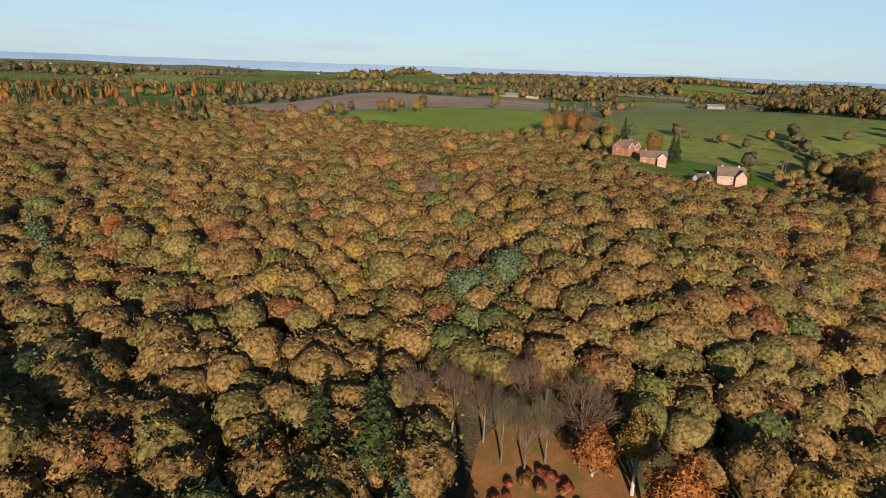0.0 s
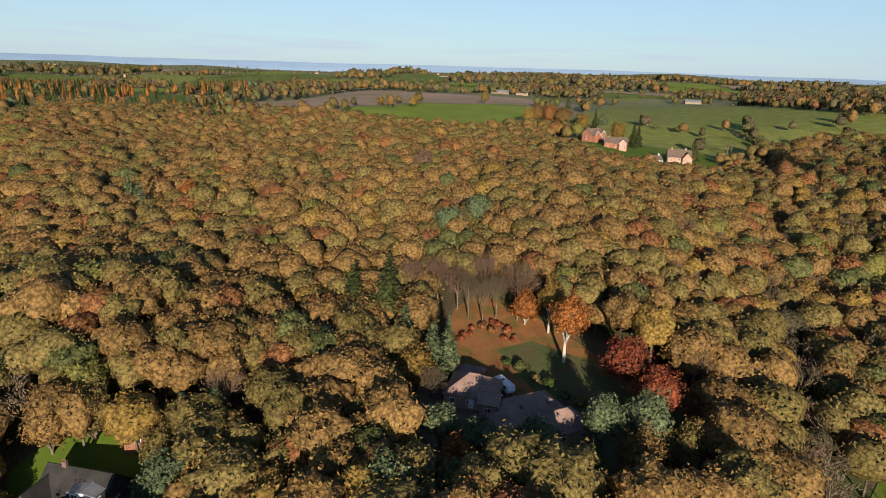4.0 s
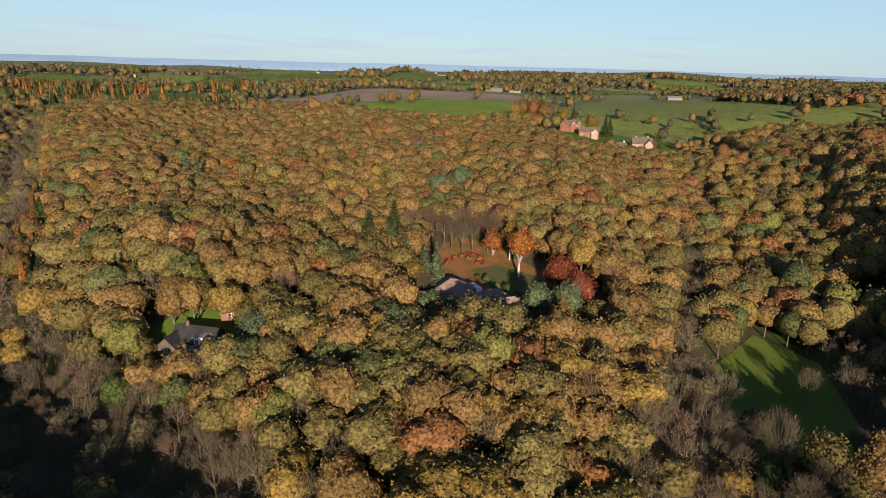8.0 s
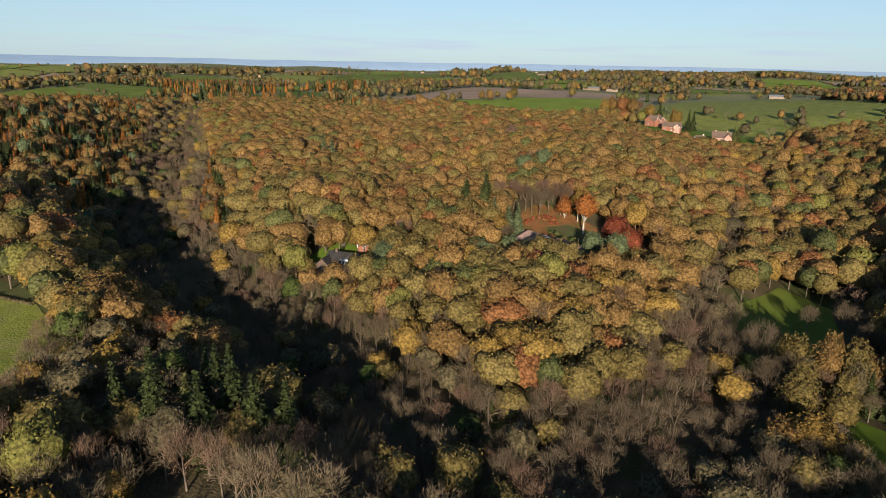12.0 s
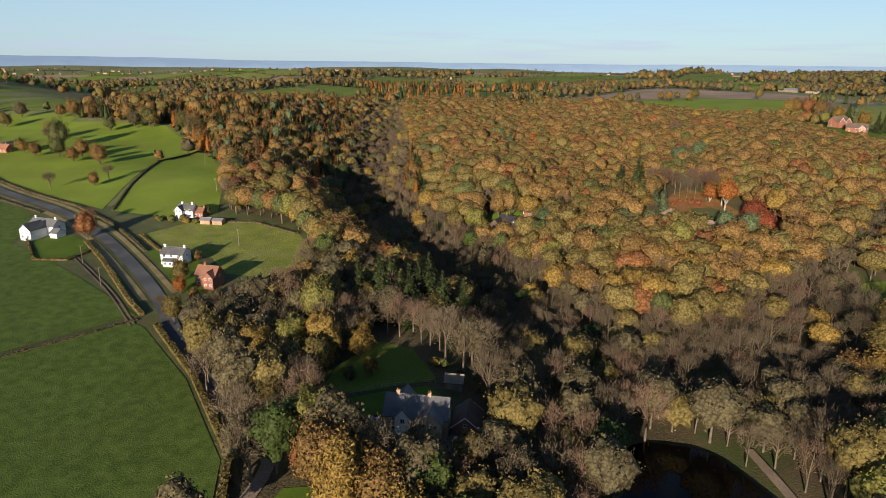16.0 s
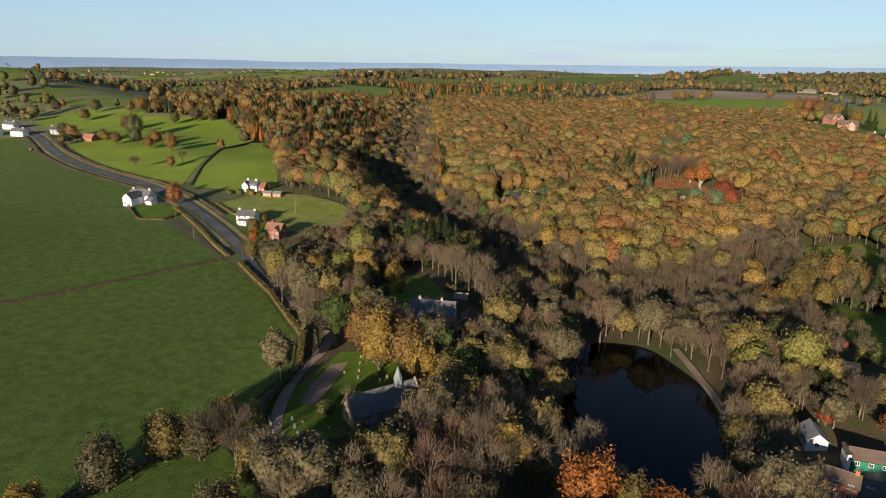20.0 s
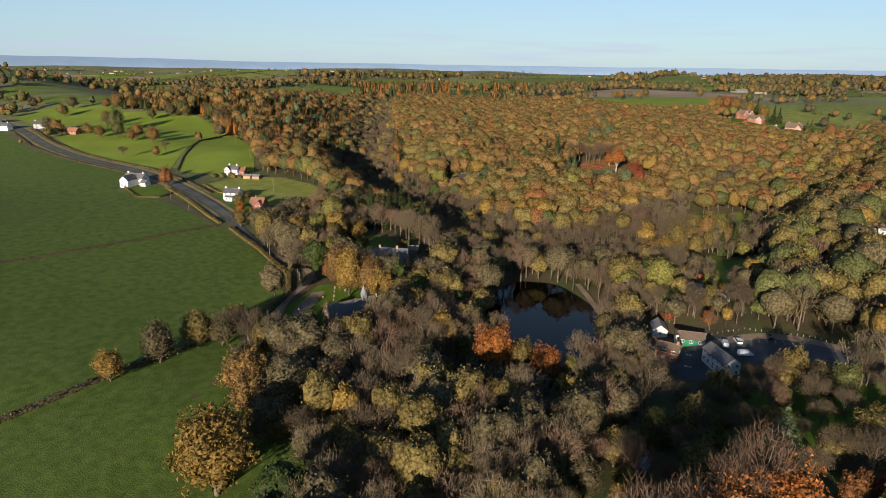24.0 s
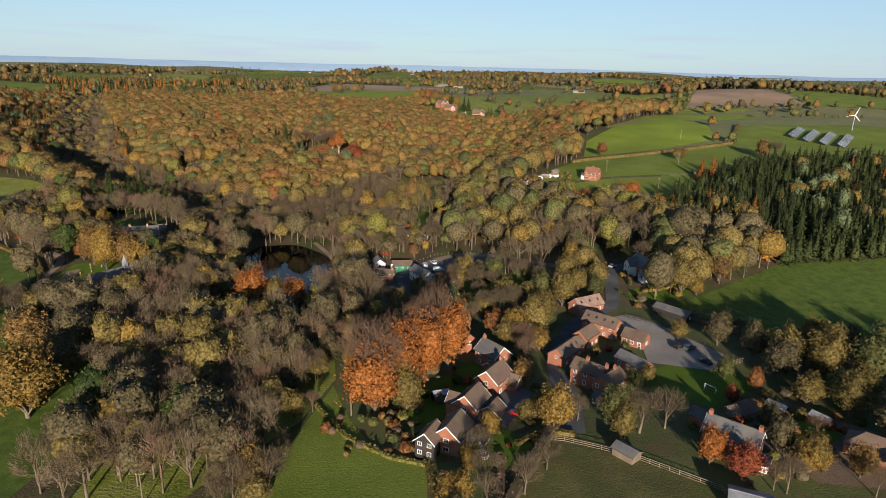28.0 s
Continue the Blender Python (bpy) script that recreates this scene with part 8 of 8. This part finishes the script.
hedge([(160, -276), (164, -284), (172, -297), (182, -300)], 1.2, 1.2, "green", "low green hedge before the cottage")
hedge([(142, -316), (150, -311), (157, -313)], 1.6, 1.6, "olive", "olive hedge along the lane")
fence([(146, -313), (154, -315), (168, -322), (184, -334), (188, -348)], "weathered timber rail fence round the paddock", 2.2, 1.2, 3)
fence([(190, -236), (200, -244), (210, -260), (216, -272)], "close black panel fence of the yard", 2.2, 1.5, 3, M_BLACKWOOD)
fence([(216, -232), (226, -244), (236, -240), (230, -230)], "timber rail fence of the field corner", 2.4, 1.2, 2)
fence([(204, -279), (211, -275), (217, -272)], "woven timber fence below the yard", 1.4, 1.5, 3)
for x, y, t in ((99.7, -297, 10), (126, -218, 30), (58, -330, 10), (150, -242, 40)):
    pole(x, y, t)
VILLAGE_TREES = (
    (106, -296, "round", "orange", 1.6, 1.5), (113, -289, "round", "orange", 1.4, 1.5), (119, -280, "round", "orange", 1.35, 1.5), (126, -270, "round", "orange", 1.35, 1.45), (111, -283, "bare", "purple", 1.5, 1.8), (122, -264, "bare", "purple", 1.4, 1.75), (103, -291, "bare", "purple", 1.5, 1.75), (117, -273, "bare", "purple", 1.4, 1.8), (108, -295, "bare", "purple", 1.5, 1.68), (128, -236, "fir", "blue", 1.6, 1.05), (146, -236, "bare", "twig", 1.15, 0.95), (148, -243, "round", "red", 0.7, 0.65), (96, -252, "bare", "twig", 0.9, 0.9), (88, -262, "round", "dull", 0.8, 0.7), (86, -276, "bare", "twig", 0.8, 0.75), (92, -246, "round", "olive", 0.85, 0.8), (89, -254, "bare", "purple", 0.8, 0.8), (94, -238, "round", "lime", 0.7, 0.65),
    # oaks out of sight, added to throw shade over the eastern gardens
    (236, -356, "round", "olive", 1.3, 1.4), (246, -362, "round", "brown", 1.3, 1.4), (258, -356, "round", "olive", 1.3, 1.4), (270, -350, "round", "brown", 1.3, 1.3), (282, -344, "round", "olive", 1.3, 1.4), (292, -334, "round", "dull", 1.2, 1.3), (272, -312, "round", "olive", 1.2, 1.3), (284, -300, "round", "olive", 1.2, 1.3),
    (9, -293, "round", "gold", 1.85, 1.7), (5, -288, "round", "brown", 1.3, 1.25), (-11, -259, "round", "brown", 1.45, 1.1), (-4, -266, "round", "brown", 1.2, 1.05), (2, -262, "round", "dull", 1.3, 1.05), (8, -272, "round", "dull", 1.2, 1.0), (17, -273, "bare", "twig", 1.0, 1.0), (-16, -254, "round", "dull", 1.0, 0.95), (-40, -238, "round", "dull", 0.9, 0.8), (4, -288, "round", "brown", 1.1, 0.95), (7, -280, "bare", "twig", 1.2, 0.95), (82, -328, "round", "gold", 0.9, 0.75), (86, -330, "bare", "twig", 1.1, 0.85), (127, -337, "round", "gold", 0.75, 0.6), (166, -308, "bare", "twig", 0.75, 0.6), (159, -306, "bare", "twig", 0.6, 0.55),
    (173, -312, "bare", "twig", 1.2, 0.8), (180, -310, "bare", "twig", 1.0, 0.75), (203, -256, "round", "olive", 0.55, 0.55), (206, -284, "round", "green", 0.5, 0.6), (218, -216, "round", "olive", 1.25, 1.0), (222, -202, "bare", "twig", 0.9, 0.85), (238, -203, "round", "brown", 1.05, 0.95), (230, -204, "round", "olive", 1.0, 0.9),
    (178, -212, "round", "olive", 0.85, 0.8), (170, -224, "round", "olive", 1.0, 0.95), (156, -246, "round", "olive", 1.05, 1.0), (160, -238, "round", "olive", 0.9, 0.9), (150, -232, "bare", "twig", 1.0, 0.95), (164, -214, "round", "green", 0.8, 0.8), (148, -222, "round", "olive", 1.0, 0.95), (140, -232, "round", "twig", 0.9, 0.9),
    (227, -277, "round", "olive", 1.1, 1.05), (234, -284, "round", "olive", 1.1, 1.1), (240, -276, "round", "olive", 1.0, 1.05), (222, -284, "round", "dull", 0.95, 0.9), (246, -288, "round", "green", 1.2, 1.3), (254, -284, "round", "green", 1.2, 1.3), (262, -296, "round", "green", 1.0, 0.9), (238, -296, "round", "olive", 0.9, 0.8), (252, -300, "bare", "twig", 0.9, 0.8),
    (185, -325, "round", "orange", 0.7, 0.75), (190, -330, "round", "red", 0.8, 0.7), (195, -334, "bare", "purple", 0.6, 0.55), (206, -328, "round", "gold", 0.8, 0.65), (216, -330, "round", "brown", 0.7, 0.65), (222, -298, "round", "olive", 0.8, 0.7), (212, -290, "round", "rust", 0.45, 0.45), (202, -298, "round", "red", 0.4, 0.4),
    (134, -330, "bare", "twig", 0.85, 0.7), (142, -334, "bare", "twig", 0.85, 0.7), (148, -326, "bare", "twig", 0.8, 0.6), (146, -306, "round", "olive", 0.55, 0.5), (150, -300, "round", "lime", 0.5, 0.45), (136, -312, "round", "gold", 0.5, 0.5), (148, -284, "round", "brown", 0.6, 0.6), (150, -272, "bare", "purple", 0.75, 0.7), (152, -262, "bare", "purple", 0.7, 0.7),
    (146, -256, "round", "olive", 0.75, 0.75), (142, -246, "round", "rust", 0.7, 0.7), (134, -244, "bare", "twig", 0.9, 0.9), (124, -246, "fir", "needle", 0.9, 0.65), (118, -242, "round", "green", 0.8, 0.8), (110, -256, "round", "lime", 0.55, 0.4), (112, -238, "cone", "needle", 1.2, 1.1), (120, -228, "bare", "twig", 1.0, 0.95),
    (108, -226, "round", "olive", 0.9, 0.9), (100, -232, "round", "lime", 0.8, 0.85), (96, -256, "round", "lime", 0.6, 0.45), (104, -212, "bare", "twig", 0.95, 0.9), (114, -208, "bare", "twig", 0.9, 0.85), (128, -206, "bare", "purple", 0.9, 0.85), (138, -204, "bare", "twig", 1.0, 1.0), (146, -196, "round", "green", 0.8, 0.85), (156, -200, "bare", "twig", 0.95, 0.9),
    (152, -186, "bare", "twig", 0.95, 0.95), (130, -188, "bare", "twig", 0.95, 0.95), (116, -192, "round", "gold", 0.6, 0.6), (122, -200, "bare", "twig", 0.9, 0.85), (180, -188, "round", "gold", 0.75, 0.9), (176, -200, "round", "olive", 0.9, 0.85), (186, -174, "round", "green", 1.0, 1.0), (204, -170, "round", "lime", 0.9, 0.9), (212, -184, "bare", "twig", 1.0, 0.9), (222, -190, "round", "olive", 1.05, 0.95),
    (201, -206, "cone", "green", 0.7, 0.5), (200, -222, "cone", "lime", 0.7, 0.55), (172, -268, "round", "olive", 0.35, 0.35), (182, -266, "round", "green", 0.35, 0.4), (178, -290, "round", "green", 0.5, 0.45), (184, -284, "round", "olive", 0.45, 0.4), (56, -310, "bare", "twig", 1.0, 0.9), (48, -320, "bare", "purple", 0.9, 0.85), (62, -296, "bare", "twig", 0.9, 0.85), (72, -282, "bare", "purple", 0.8, 0.8),
    (-44, -226, "round", "olive", 0.8, 0.75), (-40, -236, "bare", "twig", 1.1, 0.9), (-36, -230, "bare", "twig", 1.2, 0.95), (-47, -242, "round", "olive", 1.1, 1.0), (-49, -256, "round", "dull", 1.05, 0.95), (-53, -271, "round", "gold", 0.95, 0.8), (-30, -236, "bare", "twig", 1.0, 0.85), (-20, -240, "round", "olive", 0.9, 0.85))
TREE_WORDS = {"orange": "large beech in fiery orange leaf", "rust": "large beech in russet leaf", "gold": "tree in golden autumn leaf", "brown": "oak in brown autumn leaf", "olive": "olive-leaved oak with an uneven crown", "green": "dark green tree in full leaf", "lime": "yellow-green tree in autumn leaf", "red": "small maple with deep red leaves",
              "twig": "bare grey-brown tree with fine twigs", "purple": "bare purplish tree with fine twigs", "needle": "dark green conifer with drooping boughs", "larch": "orange larch", "dull": "tree in dull brown leaf", "blue": "broad blue-green spruce beside gardens"}
for x, y, sh, kind, s, tall in VILLAGE_TREES:
    if sh == "round" and kind == "twig":
        sh = "bare"
    tree({"fir": "conifer", "cone": "conifer", "bare": "bare_tree"}.get(sh, "garden_tree"), sh, kind, x, y, s, tall, TREE_WORDS[kind] + (", clipped to a cone" if sh == "cone" else ""), "village trees")
hedge([(152, -309), (146, -322), (139, -336), (130, -352)], 3.0, 2.6, "twig", "tall bare brown hedge beside the paddock")
# self-sown trees between the gardens
WILD_RNG = np.random.default_rng(52)
WILD = ("twig", "twig", "twig", "purple", "olive", "olive", "dull", "dull", "gold", "green")
for x0, x1, y0, y1, n in ((92, 130, -262, -226, 16), (110, 190, -226, -184, 30), (136, 160, -262, -228, 10), (150, 186, -316, -308, 4), (186, 250, -340, -284, 26), (206, 262, -284, -238, 16), (86, 122, -300, -262, 5), (60, 90, -340, -262, 20), (124, 150, -345, -318, 8), (222, 240, -232, -176, 6)):
    for k in range(n):
        x, y = WILD_RNG.uniform(x0, x1), WILD_RNG.uniform(y0, y1)
        if any(bool(inside(p, x, y)) for p in (YARD, COTTAGE_LAWN, EAST_FIELD, HOUSE_DRIVE, SOUTH_FIELD, WEST_LAWN, CAR_PARK)) or any(math.hypot(x - a, y - b) < r for a, b, r in PLOTS):
            continue
        if min(float(line_dist(np.array(x), np.array(y), [(a, b, 0) for a, b in ln])[0]) for ln in (VILLAGE_LANE, POND_LANE)) < 5:
            continue
        kind = WILD[int(WILD_RNG.integers(len(WILD)))]
        s = WILD_RNG.uniform(0.5, 0.95)
        sh = "bare" if kind in ("twig", "purple") else "round"
        tree("bare_tree" if sh == "bare" else "garden_tree", sh, kind, x, y, s, s * WILD_RNG.uniform(0.85, 1.1), TREE_WORDS[kind], "village trees")
BUSH_RNG = np.random.default_rng(21)
BUSH_KINDS = ("green", "olive", "ivy", "gold", "lime", "brown", "rust", "twig", "red", "purple")
for x0, x1, y0, y1, n in ((94, 120, -316, -298, 26), (108, 134, -300, -262, 26), (134, 152, -318, -262, 34), (156, 184, -304, -262, 26), (184, 240, -334, -290, 46), (190, 226, -230, -176, 26), (110, 176, -226, -182, 30), (92, 130, -262, -228, 24), (92, 118, -132, -84, 16), (-60, -6, -152, -112, 20)):
    for k in range(n):
        x, y = BUSH_RNG.uniform(x0, x1), BUSH_RNG.uniform(y0, y1)
        if any(bool(inside(p, x, y)) for p in (YARD, COTTAGE_LAWN, CAR_PARK, HOUSE_LAWN, EAST_FIELD, HOUSE_DRIVE)) or line_dist(np.array(x), np.array(y), [(a, b, 0) for a, b in VILLAGE_LANE])[0] < 5:
            continue
        shrub(x, y, BUSH_KINDS[int(BUSH_RNG.integers(10))], BUSH_RNG.uniform(0.5, 1.3))


# ---- hilltop houses and far farms ----
house("villa", 122, 417, 40, "half-timbered villa with clay roofs and white gables", [
    w(0, 0, 0, 16, 8, 5.4, pitch=44, roof=M_TILE, rows=W2, chimneys=(-6, 5)), w(3, -5, 90, 5, 6, 5.2, pitch=46, wall=M_BRICK, roof=M_TILE, barge=M_WHITE, rows=(("w", 2, 3.2, 1.0, 1.1),)), w(-4, -5, 90, 5, 6, 5.2, pitch=46, wall=M_BRICK, roof=M_TILE, barge=M_WHITE)], group="hilltop houses")
house("villa", 134, 394, -18, "brick house with clay tiled roof and white gables", [w(0, 0, 0, 16, 8, 4.6, pitch=40, roof=M_TILE, rows=W2, chimneys=(-5,)), w(5, -5, 90, 4, 5, 4.4, pitch=44, wall=M_BUFF, roof=M_TILE, barge=M_WHITE, rows=(("w", 2, 0.9, 0.9, 1.1), ("w", 2, 3.0, 0.9, 1.0)))], group="hilltop houses")
house("villa", 169, 362, -14, "timbered house with pale gables and a tiled roof", [w(0, 0, 0, 15, 9, 5.6, pitch=44, wall=M_BUFF, roof=M_TILE, rows=W2, chimneys=(-5, 4), barge=M_BLACKWOOD), w(5, -5, 90, 4, 6, 5.4, pitch=48, wall=M_BUFF, roof=M_TILE, barge=M_BLACKWOOD, rows=(("w", 2, 3.2, 1.0, 1.1),))], group="hilltop houses")
house("white_cottage", 149, 352, 20, "small white cottage beside the hill wood", [w(0, 0, 0, 9, 6, 3.4, pitch=42, wall=M_RENDER, roof=M_TILE, rows=W1, chimneys=(3,))], group="hilltop houses")
house("pink_house", -248, 455, 10, "pinkish house with pale roof in a clearing", [w(0, 0, 0, 13, 7, 4.2, pitch=36, wall=M_BUFF, roof=M_PINKTILE, rows=W2), w(-8, -2, 0, 5, 5, 2.6, pitch=30, wall=M_RENDER, roof=M_TILE)], group="hilltop houses")
for x, y, t, ww, mat, lab in ((-422, 1430, 20, 40, M_LEAD, "long pale metal farm barn"), (-395, 1445, 20, 26, M_LEAD, "grey metal farm barn"), (118, 1150, 5, 34, M_LEAD, "long grey farm barn on the plain"), (160, 1160, 10, 24, M_TILE, "brick farm range on the plain"), (-150, 1520, 0, 30, M_RENDER, "white farmhouse on the plain"), (430, 1010, -8, 26, M_LEAD, "long grey farm barn on the ridge"), (-700, 1500, 10, 40, M_LEAD, "long grey metal farm barn"), (20, 1900, 0, 30, M_BRICK, "brick farm on the plain")):
    house("farm_barn", x, y, t, lab, [w(0, 0, 0, ww, 14, 4.5, pitch=20, wall=M_TIMBER if mat not in (M_STEEL, M_RENDER) else mat, roof=mat if mat not in (M_RENDER, M_BRICK) else M_TILE)], "barn", "far farms")
for x, y, sh, kind, s in ((84, 502, "round", "gold", 1.2), (92, 508, "round", "brown", 1.3), (102, 500, "round", "rust", 1.25), (112, 494, "round", "brown", 1.3), (120, 500, "bare", "purple", 1.2), (108, 508, "round", "rust", 1.2), (128, 478, "round", "gold", 1.1), (142, 420, "round", "gold", 1.2), (152, 412, "fir", "needle", 1.1), (158, 420, "fir", "needle", 1.0), (136, 470, "fir", "needle", 1.2), (144, 476, "pine", "blue", 1.1),
                          (182, 372, "fir", "green", 0.8), (186, 376, "fir", "green", 0.8), (-24, 640, "round", "gold", 1.0), (-48, 620, "round", "brown", 1.0), (-60, 640, "round", "gold", 0.9), (-20, 690, "round", "olive", 1.1), (60, 720, "round", "olive", 1.1), (-98, 560, "fir", "green", 0.6), (-90, 570, "round", "olive", 0.9), (-120, 470, "round", "brown", 1.1), (-136, 480, "bare", "twig", 1.2), (-150, 470, "round", "rust", 1.0)):
    tree({"fir": "conifer", "bare": "bare_tree", "pine": "pine_tree"}.get(sh, "oak_tree"), sh, kind, x, y, s, s, {"gold": "golden oak on the hilltop", "brown": "brown oak on the hilltop", "rust": "russet beech on the hilltop", "purple": "bare purplish tree on the hilltop", "twig": "bare tree on the hilltop", "olive": "olive oak in a field hedge", "needle": "dark conifer beside the villas", "blue": "grey-green pine beside the villas", "green": "clipped green conifer beside the villas"}[kind], "hilltop trees")


def build_town():
    """Far suburb on the western skyline: many small pale houses."""
    rng = np.random.default_rng(31)
    sh = Shape()
    for _ in range(110):
        a, r = rng.uniform(-62, -30), rng.uniform(2500, 3700)
        if rng.uniform() < 0.14:
            a, r = rng.uniform(-28, 30), rng.uniform(1700, 3200)
        x, y = 60 + r * math.sin(radians(a)), -200 + r * math.cos(radians(a))
        z, t = gz(x, y), rng.uniform(0, 3.1)
        L, d, h = rng.uniform(8, 16), rng.uniform(6, 8), rng.uniform(4.5, 6)
        c, s = math.cos(t), math.sin(t)
        local = [(-L / 2, -d / 2, -1), (L / 2, -d / 2, -1), (L / 2, d / 2, -1), (-L / 2, d / 2, -1), (-L / 2, -d / 2, h), (L / 2, -d / 2, h), (L / 2, d / 2, h), (-L / 2, d / 2, h), (-L / 2, 0, h + 3), (L / 2, 0, h + 3)]
        v = [(x + c * px - s * py, y + s * px + c * py, z + pz) for px, py, pz in local]
        sh.add(v, [(0, 1, 5), (0, 5, 4), (1, 2, 6), (1, 6, 5), (2, 3, 7), (2, 7, 6), (3, 0, 4), (3, 4, 7), (5, 6, 9), (7, 4, 8)], False)
        sh.add(v, [(4, 5, 9), (4, 9, 8), (6, 7, 8), (6, 8, 9)], True)
    v, f, roof = sh.done()
    tagged(new("far_town", mesh_from("far_town", v, f, [M_STONE, M_TILE], roof.astype(int))), "scattered pale houses of a distant town", "houses", kind="stuff")


build_town()
